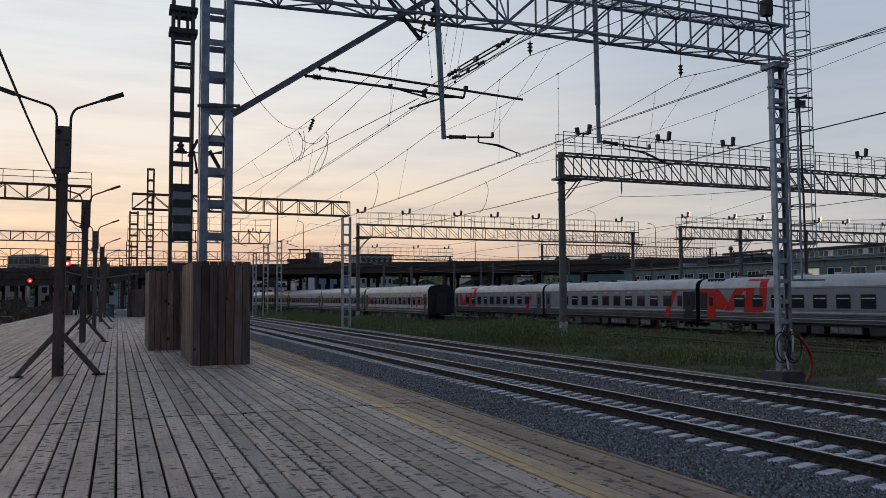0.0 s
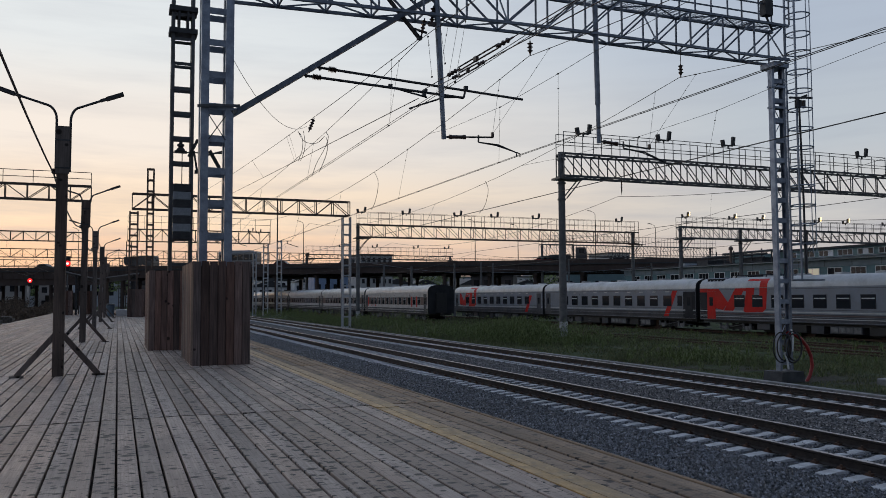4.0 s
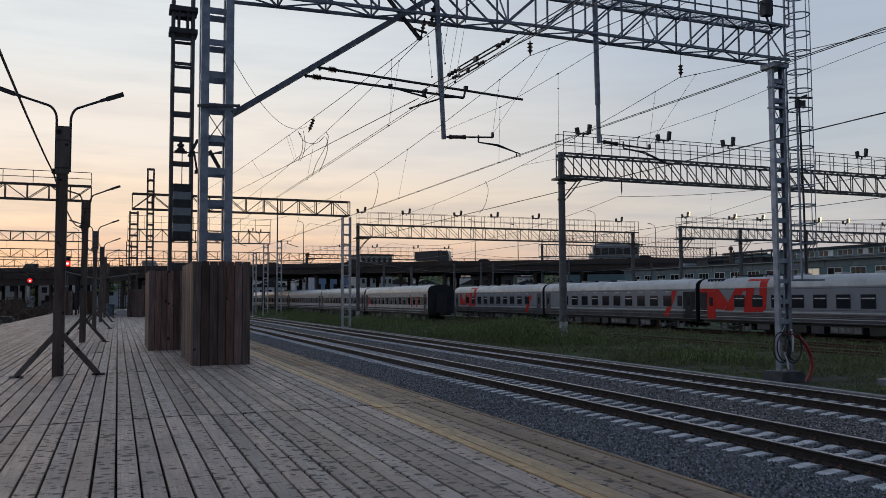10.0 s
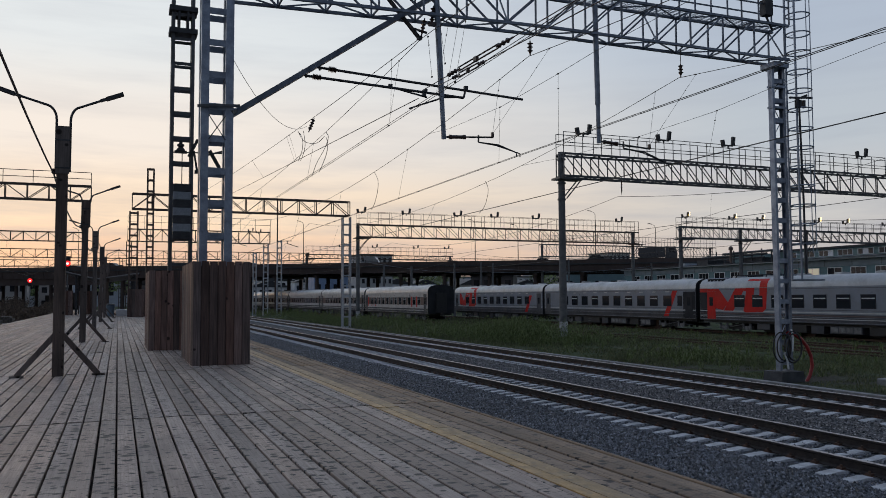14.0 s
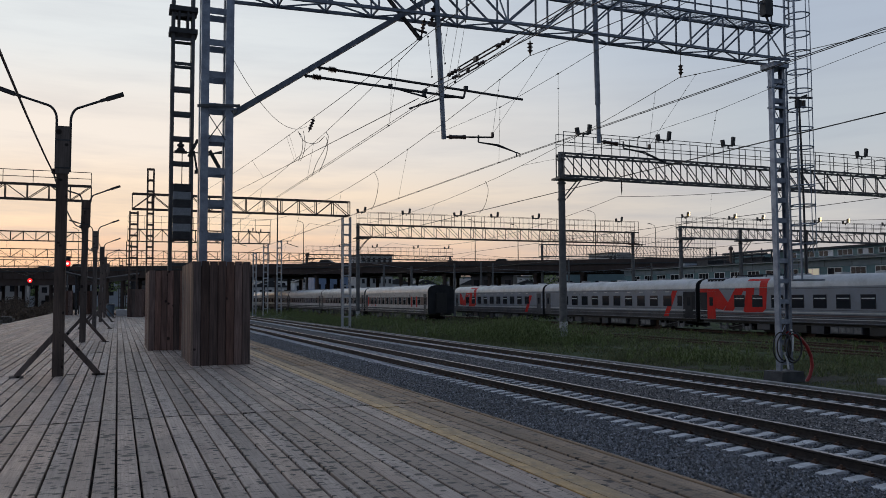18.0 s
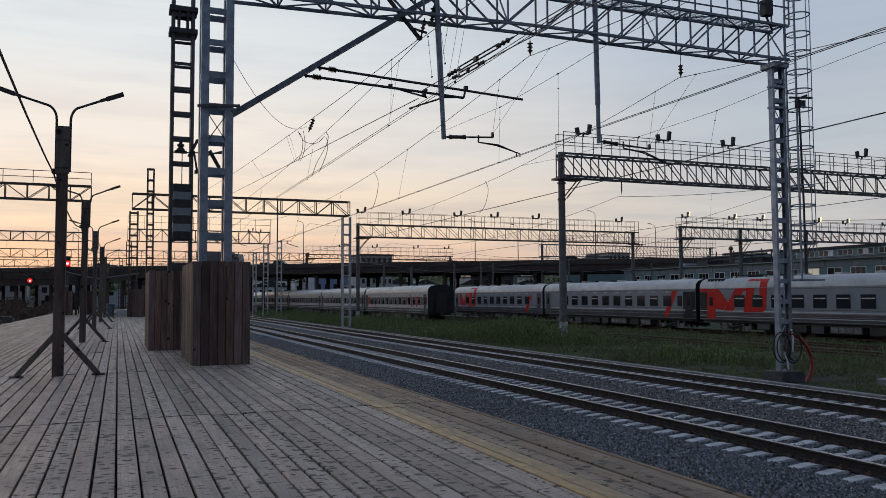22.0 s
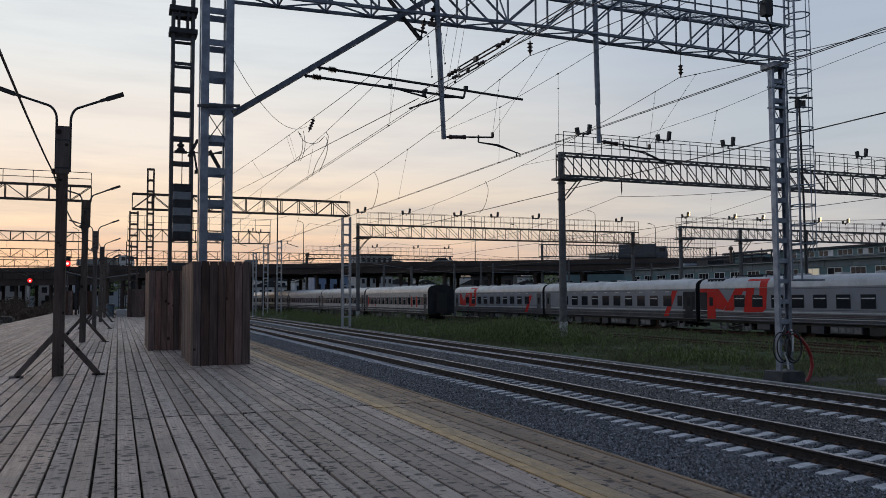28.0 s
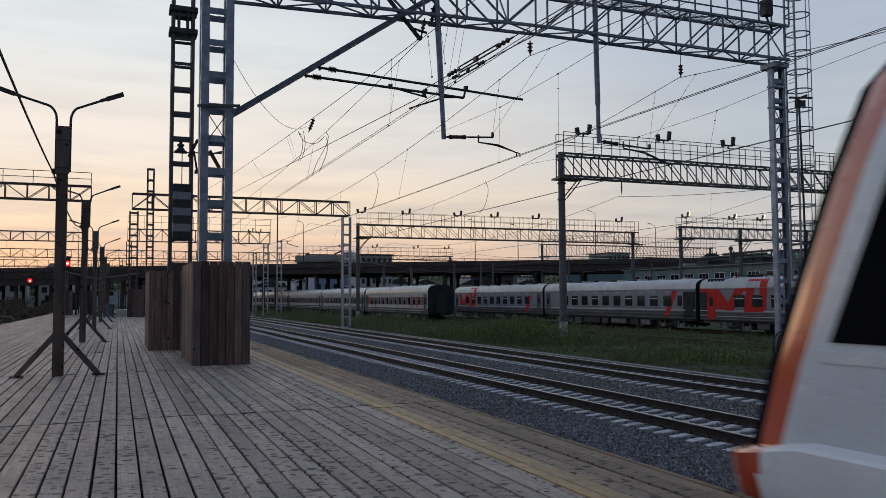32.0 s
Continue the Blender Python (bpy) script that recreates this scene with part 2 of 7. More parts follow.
def plank(name, c1, c2, knot, grain_axis=1, knots=0.5, vary=0.16, rough=0.72, wear=None):
    """Sawn softwood: long grain, knots, checks and a grey weathered skin, each board its own."""
    mt = bpy.data.materials.new(name)
    mt.use_nodes = True
    nt = mt.node_tree
    N, L = nt.nodes, nt.links
    bs = N["Principled BSDF"]
    co = N.new("ShaderNodeTexCoord")
    oi = N.new("ShaderNodeObjectInfo")
    ge = N.new("ShaderNodeNewGeometry")
    sm = N.new("ShaderNodeMath"); sm.operation = "ADD"
    L.new(oi.outputs["Random"], sm.inputs[0]); L.new(ge.outputs["Random Per Island"], sm.inputs[1])
    fr = N.new("ShaderNodeMath"); fr.operation = "FRACT"
    L.new(sm.outputs[0], fr.inputs[0])
    mu = N.new("ShaderNodeMath"); mu.operation = "MULTIPLY"
    L.new(fr.outputs[0], mu.inputs[0]); mu.inputs[1].default_value = 83.0
    av = N.new("ShaderNodeVectorMath"); av.operation = "ADD"
    L.new(co.outputs["Object"], av.inputs[0]); L.new(mu.outputs[0], av.inputs[1])

    def noise_at(sc, along, detail=4.0):
        mp = N.new("ShaderNodeMapping")
        s = [sc, sc, sc]; s[grain_axis] = along
        mp.inputs["Scale"].default_value = s
        L.new(av.outputs[0], mp.inputs["Vector"])
        n = N.new("ShaderNodeTexNoise")
        n.inputs["Scale"].default_value, n.inputs["Detail"].default_value, n.inputs["Roughness"].default_value = 1.0, detail, 0.62
        L.new(mp.outputs[0], n.inputs["Vector"])
        return n, mp
    grain, _ = noise_at(70, 1.6)
    blot, _ = noise_at(5.0, 0.9)
    m1 = N.new("ShaderNodeMix"); m1.data_type = "RGBA"
    m1.inputs["A"].default_value, m1.inputs["B"].default_value = (*c1, 1), (*c2, 1)
    r1 = N.new("ShaderNodeMapRange")
    L.new(grain.outputs["Fac"], r1.inputs["Value"])
    r1.inputs["From Min"].default_value, r1.inputs["From Max"].default_value = 0.32, 0.7
    L.new(r1.outputs[0], m1.inputs["Factor"])
    hs = N.new("ShaderNodeHueSaturation")
    L.new(m1.outputs["Result"], hs.inputs["Color"])
    rb = N.new("ShaderNodeMapRange")
    L.new(blot.outputs["Fac"], rb.inputs["Value"])
    rb.inputs["From Min"].default_value, rb.inputs["From Max"].default_value = 0.3, 0.7
    rb.inputs["To Min"].default_value, rb.inputs["To Max"].default_value = (0.78, 1.16) if grain_axis == 1 else (0.62, 1.3)
    rv = N.new("ShaderNodeMapRange")
    L.new(fr.outputs[0], rv.inputs["Value"])
    rv.inputs["To Min"].default_value, rv.inputs["To Max"].default_value = 1 - vary, 1 + vary
    mm = N.new("ShaderNodeMath"); mm.operation = "MULTIPLY"
    L.new(rb.outputs[0], mm.inputs[0]); L.new(rv.outputs[0], mm.inputs[1])
    L.new(mm.outputs[0], hs.inputs["Value"])
    # each board its own tint
    f7 = N.new("ShaderNodeMath"); f7.operation = "MULTIPLY"
    L.new(fr.outputs[0], f7.inputs[0]); f7.inputs[1].default_value = 7.31
    g7 = N.new("ShaderNodeMath"); g7.operation = "FRACT"
    L.new(f7.outputs[0], g7.inputs[0])
    tint = N.new("ShaderNodeMapRange")
    L.new(g7.outputs[0], tint.inputs["Value"])
    tint.inputs["To Min"].default_value, tint.inputs["To Max"].default_value = (0.86, 1.28) if grain_axis == 1 else (0.6, 1.2)
    L.new(tint.outputs[0], hs.inputs["Saturation"])
    # knots: small ovals, some rows of them
    mpk = N.new("ShaderNodeMapping")
    s = [7.5, 7.5, 7.5]; s[grain_axis] = 8.5
    mpk.inputs["Scale"].default_value = s
    L.new(av.outputs[0], mpk.inputs["Vector"])
    vo = N.new("ShaderNodeTexVoronoi")
    vo.inputs["Scale"].default_value = 1.0
    if grain_axis == 1:
        vo.voronoi_dimensions = "2D"
    L.new(mpk.outputs[0], vo.inputs["Vector"])
    pick = N.new("ShaderNodeSeparateColor")
    L.new(vo.outputs["Color"], pick.inputs[0])
    big = N.new("ShaderNodeMapRange")
    L.new(pick.outputs[1], big.inputs["Value"])
    big.inputs["To Min"].default_value, big.inputs["To Max"].default_value = 1.6, 0.52
    wob = N.new("ShaderNodeMath"); wob.operation = "MULTIPLY_ADD"
    L.new(blot.outputs["Fac"], wob.inputs[0]); wob.inputs[1].default_value = 0.35; wob.inputs[2].default_value = -0.17
    ds = N.new("ShaderNodeMath"); ds.operation = "MULTIPLY_ADD"
    L.new(vo.outputs["Distance"], ds.inputs[0]); L.new(big.outputs[0], ds.inputs[1]); L.new(wob.outputs[0], ds.inputs[2])
    kr = N.new("ShaderNodeMapRange")
    L.new(ds.outputs[0], kr.inputs["Value"])
    kr.inputs["From Min"].default_value, kr.inputs["From Max"].default_value = 0.16, 0.29
    kr.inputs["To Min"].default_value, kr.inputs["To Max"].default_value = 1.0, 0.0
    gt = N.new("ShaderNodeMath"); gt.operation = "LESS_THAN"
    L.new(pick.outputs[0], gt.inputs[0])
    # some boards are full of knots, some nearly clear
    f3 = N.new("ShaderNodeMath"); f3.operation = "MULTIPLY"
    L.new(fr.outputs[0], f3.inputs[0]); f3.inputs[1].default_value = 13.7
    g3 = N.new("ShaderNodeMath"); g3.operation = "FRACT"
    L.new(f3.outputs[0], g3.inputs[0])
    few = N.new("ShaderNodeMapRange")
    L.new(g3.outputs[0], few.inputs["Value"])
    few.inputs["To Min"].default_value, few.inputs["To Max"].default_value = knots * 0.15, knots * 1.45
    L.new(few.outputs[0], gt.inputs[1])
    km = N.new("ShaderNodeMath"); km.operation = "MULTIPLY"
    L.new(kr.outputs[0], km.inputs[0]); L.new(gt.outputs[0], km.inputs[1])
    k2 = N.new("ShaderNodeMath"); k2.operation = "MULTIPLY"
    L.new(km.outputs[0], k2.inputs[0]); k2.inputs[1].default_value = 0.92
    mk = N.new("ShaderNodeMix"); mk.data_type = "RGBA"
    L.new(k2.outputs[0], mk.inputs["Factor"])
    L.new(hs.outputs["Color"], mk.inputs["A"]); mk.inputs["B"].default_value = (*knot, 1)
    col = mk.outputs["Result"]
    # pin knots and specks
    vs = N.new("ShaderNodeTexVoronoi")
    vs.inputs["Scale"].default_value = 24.0
    if grain_axis == 1:
        vs.voronoi_dimensions = "2D"
    L.new(av.outputs[0], vs.inputs["Vector"])
    ps = N.new("ShaderNodeSeparateColor")
    L.new(vs.outputs["Color"], ps.inputs[0])
    rs = N.new("ShaderNodeMapRange")
    L.new(vs.outputs["Distance"], rs.inputs["Value"])
    rs.inputs["From Min"].default_value, rs.inputs["From Max"].default_value = 0.10, 0.26
    rs.inputs["To Min"].default_value, rs.inputs["To Max"].default_value = 0.75, 0.0
    ls = N.new("ShaderNodeMath"); ls.operation = "LESS_THAN"
    L.new(ps.outputs[0], ls.inputs[0]); ls.inputs[1].default_value = 0.16 if grain_axis == 1 else 0.05
    ks = N.new("ShaderNodeMath"); ks.operation = "MULTIPLY"
    L.new(rs.outputs[0], ks.inputs[0]); L.new(ls.outputs[0], ks.inputs[1])
    ms = N.new("ShaderNodeMix"); ms.data_type = "RGBA"
    L.new(ks.outputs[0], ms.inputs["Factor"]); L.new(col, ms.inputs["A"]); ms.inputs["B"].default_value = (*knot, 1)
    col = ms.outputs["Result"]
    if wear:
        smear = N.new("ShaderNodeTexNoise")
        smear.inputs["Scale"].default_value, smear.inputs["Detail"].default_value = 0.9, 5.0
        g2 = N.new("ShaderNodeNewGeometry")
        L.new(g2.outputs["Position"], smear.inputs["Vector"])
        rw = N.new("ShaderNodeMapRange")
        L.new(smear.outputs["Fac"], rw.inputs["Value"])
        rw.inputs["From Min"].default_value, rw.inputs["From Max"].default_value = 0.45, 0.75
        rw.inputs["To Max"].default_value = 0.55
        mw = N.new("ShaderNodeMix"); mw.data_type = "RGBA"
        L.new(rw.outputs[0], mw.inputs["Factor"]); L.new(col, mw.inputs["A"]); mw.inputs["B"].default_value = (*wear, 1)
        col = mw.outputs["Result"]
        # trodden dark smudges and damp marks
        mq = N.new("ShaderNodeMapping")
        mq.inputs["Scale"].default_value = (5.5, 15.0, 1.0)
        L.new(g2.outputs["Position"], mq.inputs["Vector"])
        sq = N.new("ShaderNodeTexNoise")
        sq.inputs["Scale"].default_value, sq.inputs["Detail"].default_value, sq.inputs["Roughness"].default_value = 1.0, 5.0, 0.7
        L.new(mq.outputs[0], sq.inputs["Vector"])
        rq = N.new("ShaderNodeMapRange")
        L.new(sq.outputs["Fac"], rq.inputs["Value"])
        rq.inputs["From Min"].default_value, rq.inputs["From Max"].default_value = 0.55, 0.64
        rq.inputs["To Max"].default_value = 0.88
        mz = N.new("ShaderNodeMix"); mz.data_type = "RGBA"
        L.new(rq.outputs[0], mz.inputs["Factor"]); L.new(col, mz.inputs["A"]); mz.inputs["B"].default_value = (0.066, 0.058, 0.057, 1)
        col = mz.outputs["Result"]
    L.new(col, bs.inputs["Base Color"])
    bs.inputs["Roughness"].default_value = rough
    bs.inputs["Specular IOR Level"].default_value = 0.22
    bp = N.new("ShaderNodeBump")
    bp.inputs["Strength"].default_value, bp.inputs["Distance"].default_value = 0.35, 0.004
    L.new(grain.outputs["Fac"], bp.inputs["Height"])
    L.new(bp.outputs[0], bs.inputs["Normal"])
    return mt


def glow(name, col, power):
    mt = bpy.data.materials.new(name)
    mt.use_nodes = True
    bs = mt.node_tree.nodes["Principled BSDF"]
    bs.inputs["Base Color"].default_value = (*col, 1)
    bs.inputs["Emission Color"].default_value = (*col, 1)
    bs.inputs["Emission Strength"].default_value = power
    return mt


M = dict(
    deck=plank("deck_board", (0.440, 0.358, 0.306), (0.292, 0.234, 0.198), (0.024, 0.021, 0.020), 1, 0.55, 0.24, 0.6, (0.20, 0.176, 0.155)),
    edge=plank("edge_board", (0.34, 0.24, 0.165), (0.20, 0.142, 0.098), (0.03, 0.025, 0.022), 1, 0.6, 0.26, 0.7, (0.15, 0.125, 0.105)),
    crate=plank("stained_board", (0.205, 0.130, 0.108), (0.075, 0.050, 0.045), (0.030, 0.019, 0.016), 2, 0.12, 0.5, 0.6),
    post=plank("post_timber", (0.15, 0.118, 0.102), (0.088, 0.070, 0.062), (0.015, 0.012, 0.010), 2, 0.25, 0.2, 0.75),
    yellow=surf("worn_yellow_paint", (0.43, 0.24, 0.06), (0.31, 0.19, 0.075), 14, 0.5, dirt=(0.24, 0.165, 0.10), dirt_scale=9.0, dirt_amount=0.7, stretch=(1, 0.4, 1)),
    yellowthin=surf("paint_worn_thin", (0.37, 0.225, 0.08), (0.26, 0.175, 0.09), 14, 0.55, dirt=(0.22, 0.17, 0.12), dirt_scale=9.0, dirt_amount=0.8, stretch=(1, 0.4, 1)),
    ground=None, ballast=None,
    stone=surf("crushed_granite", (0.175, 0.182, 0.205), (0.006, 0.0065, 0.008), 6, 0.45, vary=1.0, islands=True, bump=0.0),
    stonebrown=surf("dusty_granite", (0.235, 0.218, 0.215), (0.024, 0.021, 0.020), 6, 0.6, vary=1.0, islands=True, bump=0.0),
    sleeper=surf("sleeper_concrete", (0.57, 0.57, 0.58), (0.42, 0.42, 0.43), 7, 0.85, vary=0.14, dirt=(0.17, 0.14, 0.12), dirt_scale=4.0, dirt_amount=0.5),
    oldsleeper=surf("old_sleeper", (0.12, 0.10, 0.08), (0.07, 0.06, 0.05), 6, 0.9, vary=0.2),
    rail=surf("rail_rust", (0.038, 0.029, 0.026), (0.024, 0.020, 0.019), 8, 0.75, 0.2, dirt=(0.055, 0.036, 0.028)),
    railtop=surf("rail_running_face", (0.52, 0.46, 0.43), (0.26, 0.22, 0.20), 12, 0.42, 0.6, bump=0.03),
    rust=surf("brown_rust", (0.10, 0.055, 0.035), (0.06, 0.035, 0.025), 8, 0.85, 0.1),
    concrete=surf("weathered_concrete", (0.27, 0.265, 0.265), (0.18, 0.178, 0.178), 3, 0.85, dirt=(0.12, 0.11, 0.10), dirt_amount=0.5),
    galvlight=surf("new_galvanised_steel", (0.42, 0.44, 0.47), (0.33, 0.35, 0.38), 4, 0.5, 0.4, bump=0.04, vary=0.15),
    galv=surf("galvanised_steel", (0.28, 0.32, 0.39), (0.17, 0.195, 0.245), 4, 0.42, 0.45, bump=0.04, vary=0.25),
    steel=surf("grey_painted_steel", (0.095, 0.10, 0.11), (0.065, 0.068, 0.075), 4, 0.55, 0.3, bump=0.05, vary=0.12, dirt=(0.08, 0.055, 0.04), dirt_amount=0.3),
    dark=surf("dark_steel", (0.05, 0.051, 0.055), (0.033, 0.034, 0.037), 5, 0.6, 0.3, bump=0.06, vary=0.15),
    black=surf("black_rubber", (0.018, 0.018, 0.019), (0.012, 0.012, 0.013), 9, 0.6, bump=0.05),
    wire=surf("weathered_wire", (0.06, 0.055, 0.05), (0.04, 0.038, 0.036), 3, 0.5, 0.5, bump=0.0),
    porcelain=surf("brown_porcelain", (0.06, 0.032, 0.025), (0.04, 0.022, 0.018), 6, 0.25, bump=0.02),
    plate=surf("pale_weight", (0.26, 0.28, 0.31), (0.20, 0.22, 0.24), 6, 0.6, bump=0.03),
    white=surf("white_plate", (0.70, 0.71, 0.72), (0.60, 0.61, 0.62), 6, 0.55, bump=0.03),
    redhose=surf("red_corrugated_hose", (0.36, 0.03, 0.03), (0.25, 0.02, 0.02), 8, 0.5, bump=0.05),
)


def ground_mat():
    mt = bpy.data.materials.new("grass_and_soil")
    mt.use_nodes = True
    N, L = mt.node_tree.nodes, mt.node_tree.links
    bs = N["Principled BSDF"]
    co = N.new("ShaderNodeTexCoord")

    def nz(sc, d=5.0):
        n = N.new("ShaderNodeTexNoise")
        n.inputs["Scale"].default_value, n.inputs["Detail"].default_value, n.inputs["Roughness"].default_value = sc, d, 0.65
        L.new(co.outputs["Object"], n.inputs["Vector"])
        return n

    def rng(n, a, b, c=0.0, d=1.0):
        r = N.new("ShaderNodeMapRange")
        L.new(n.outputs["Fac"], r.inputs["Value"])
        for k, v in zip(("From Min", "From Max", "To Min", "To Max"), (a, b, c, d)):
            r.inputs[k].default_value = v
        return r

    def mix(f, a, b):
        m = N.new("ShaderNodeMix"); m.data_type = "RGBA"
        L.new(f.outputs[0], m.inputs["Factor"])
        for k, v in (("A", a), ("B", b)):
            if isinstance(v, tuple):
                m.inputs[k].default_value = (*v, 1)
            else:
                L.new(v.outputs["Result"], m.inputs[k])
        return m
    fine = nz(9.0)
    g = mix(rng(fine, 0.35, 0.7), (0.042, 0.060, 0.024), (0.070, 0.090, 0.040))
    dry = mix(rng(nz(0.55), 0.48, 0.68), g, (0.062, 0.060, 0.036))
    soil = mix(rng(nz(0.16), 0.52, 0.66, 0, 0.85), dry, (0.055, 0.046, 0.040))
    L.new(soil.outputs["Result"], bs.inputs["Base Color"])
    bs.inputs["Roughness"].default_value = 0.95
    bs.inputs["Specular IOR Level"].default_value = 0.15
    bp = N.new("ShaderNodeBump")
    bp.inputs["Strength"].default_value, bp.inputs["Distance"].default_value = 0.8, 0.08
    L.new(fine.outputs["Fac"], bp.inputs["Height"])
    L.new(bp.outputs[0], bs.inputs["Normal"])
    return mt


def ballast_mat():
    mt = bpy.data.materials.new("ballast_bed")
    mt.use_nodes = True
    N, L = mt.node_tree.nodes, mt.node_tree.links
    bs = N["Principled BSDF"]
    co = N.new("ShaderNodeTexCoord")
    v = N.new("ShaderNodeTexVoronoi")
    v.inputs["Scale"].default_value = 25.0
    L.new(co.outputs["Object"], v.inputs["Vector"])
    sc = N.new("ShaderNodeSeparateColor")
    L.new(v.outputs["Color"], sc.inputs[0])
    m = N.new("ShaderNodeMix"); m.data_type = "RGBA"
    L.new(sc.outputs[0], m.inputs["Factor"])
    m.inputs["A"].default_value, m.inputs["B"].default_value = (0.020, 0.021, 0.023, 1), (0.098, 0.100, 0.108, 1)
    n = N.new("ShaderNodeTexNoise")
    n.inputs["Scale"].default_value, n.inputs["Detail"].default_value = 0.5, 5.0
    L.new(co.outputs["Object"], n.inputs["Vector"])
    r = N.new("ShaderNodeMapRange")
    L.new(n.outputs["Fac"], r.inputs["Value"])
    r.inputs["From Min"].default_value, r.inputs["From Max"].default_value, r.inputs["To Max"].default_value = 0.45, 0.75, 0.5
    m2 = N.new("ShaderNodeMix"); m2.data_type = "RGBA"
    L.new(r.outputs[0], m2.inputs["Factor"]); L.new(m.outputs["Result"], m2.inputs["A"])
    m2.inputs["B"].default_value = (0.075, 0.068, 0.066, 1)
    L.new(m2.outputs["Result"], bs.inputs["Base Color"])
    bs.inputs["Roughness"].default_value = 0.9
    bp = N.new("ShaderNodeBump")
    bp.invert = True
    bp.inputs["Strength"].default_value, bp.inputs["Distance"].default_value = 1.0, 0.03
    L.new(v.outputs["Distance"], bp.inputs["Height"])
    L.new(bp.outputs[0], bs.inputs["Normal"])
    return mt


M["ground"], M["ballast"] = ground_mat(), ballast_mat()
M["leaf"] = surf("grass_blade", (0.094, 0.126, 0.052), (0.175, 0.165, 0.090), 3, 0.7, vary=0.35, islands=True, bump=0.0, spec=0.2)
M["weed"] = surf("weed_leaf", (0.105, 0.150, 0.052), (0.190, 0.205, 0.082), 2, 0.65, vary=0.4, islands=True, bump=0.0, spec=0.25)

RAIL_Z = -0.96            # top of the rails beside the platform
YARD_Z = -1.30            # yard ground
TRACKS = (6.21, 11.14, 16.07)


def ground():
    """One sheet to the horizon, gently uneven near by."""
    xs = sorted(set([-2500, -1200, -600, -300, -150, -90, -60, -40] + [round(-30 + 2.0 * i, 2) for i in range(66)] + [110, 130, 160, 220, 300, 600, 1200, 2500]))
    ys = sorted(set([-2500, -1000, -500, -200, -100, -60, -30] + [round(-10 + 2.5 * i, 2) for i in range(62)] + [160, 200, 260, 400, 700, 1300, 2800]))
    b = Build()
    for y in ys:
        for x in xs:
            z = YARD_Z
            if 19.5 < x < 40 and 10 < y < 140:
                z += 0.10 * (noise.noise((x * 0.12, y * 0.09, 1.7))) + 0.03
            if x < 19 or abs(y) > 160:
                z -= 0.08
            b.v.append((x, y, z))
    n = len(xs)
    for j in range(len(ys) - 1):
        for i in range(n - 1):
            b.face([j * n + i, j * n + i + 1, (j + 1) * n + i + 1, (j + 1) * n + i])
    solid("ground", b, M["ground"], "rough grass and bare soil of the railway yard", "ground", kind="structure", smooth=60)


ground()


def ballast_bed(x0, x1, y0, y1, z, name="ballast_bed"):
    b = Build()
    b.prism([(x0 - 0.25, YARD_Z - 0.2), (x1 + 0.25, YARD_Z - 0.2), (x1, z), (x0, z)], y0, y1, "y")
    solid(name, b, M["ballast"], "bed of crushed grey granite ballast under the tracks", "ballast", kind="structure")


ballast_bed(4.9, 18.45, -500, 420, RAIL_Z - 0.222)
ballast_bed(-21.0, -7.0, -60, 420, RAIL_Z - 0.215)
ballast_bed(29.6, 35.0, 20, 300, YARD_Z + 0.0)
ballast_bed(40.6, 45.6, -20, 300, YARD_Z + 0.0)


def loose_stones():
    """Stones of the ballast lying proud of the bed, by the near tracks."""
    rng = np.random.default_rng(5)
    bank = {"stone": ([], []), "stonebrown": ([], [])}
    base = np.array([(1, 0, 0), (-1, 0, 0), (0, 1, 0), (0, -1, 0), (0, 0, 1), (0, 0, -0.6)], float)
    tri = ((0, 2, 4), (2, 1, 4), (1, 3, 4), (3, 0, 4), (2, 0, 5), (1, 2, 5), (3, 1, 5), (0, 3, 5))

    def scatter(x0, x1, y0, y1, count, mk="stone"):
        vs, fs = bank[mk]
        for _ in range(count):
            x, y = rng.uniform(x0, x1), rng.uniform(y0, y1)
            m = min(abs(x - TRACKS[1]), abs(x - TRACKS[2]))
            if m < 1.38 and abs((y - 6.3 + 0.25) % 0.5 - 0.25) < 0.13 and rng.random() < 0.96:
                continue
            s = rng.uniform(0.014, 0.030)
            a = rng.uniform(0, 6.28)
            ca, sa = math.cos(a), math.sin(a)
            k = base * (rng.uniform(0.7, 1.35, (6, 1)) * s)
            k[:, 0] *= rng.uniform(0.9, 1.5)
            z0 = RAIL_Z - 0.226 + s * rng.uniform(0.1, 0.75)
            o = len(vs)
            for p in k:
                vs.append((x + p[0] * ca - p[1] * sa, y + p[0] * sa + p[1] * ca, z0 + p[2]))
            fs.extend([(o + i, o + j, o + q) for i, j, q in tri])
    scatter(6.8, 9.9, 5.5, 16, 24000)
    scatter(6.9, 9.9, 16, 34, 14000)
    scatter(7.0, 9.9, 34, 62, 8000)
    scatter(12.5, 14.9, 26, 55, 7000, "stonebrown")
    scatter(9.7, 12.5, 6.5, 26, 16000)
    scatter(12.5, 14.9, 8, 26, 11000, "stonebrown")
    scatter(14.7, 18.4, 11, 32, 12000, "stonebrown")
    for mk, label in (("stone", "loose angular blue-grey granite ballast stones"), ("stonebrown", "loose rust-dusted brown-grey ballast stones")):
        b = Build()
        b.v, b.f = bank[mk]
        b.m = [0] * len(b.f)
        solid("ballast_stones", b, M[mk], label, "gravel", kind="stuff")


loose_stones()

RAIL = [(-0.075, 0), (0.075, 0), (0.075, 0.012), (0.012, 0.035), (0.011, 0.125), (0.036, 0.142), (0.036, 0.172), (0.028, 0.180),
        (-0.028, 0.180), (-0.036, 0.172), (-0.036, 0.142), (-0.011, 0.125), (-0.012, 0.035), (-0.075, 0.012)]


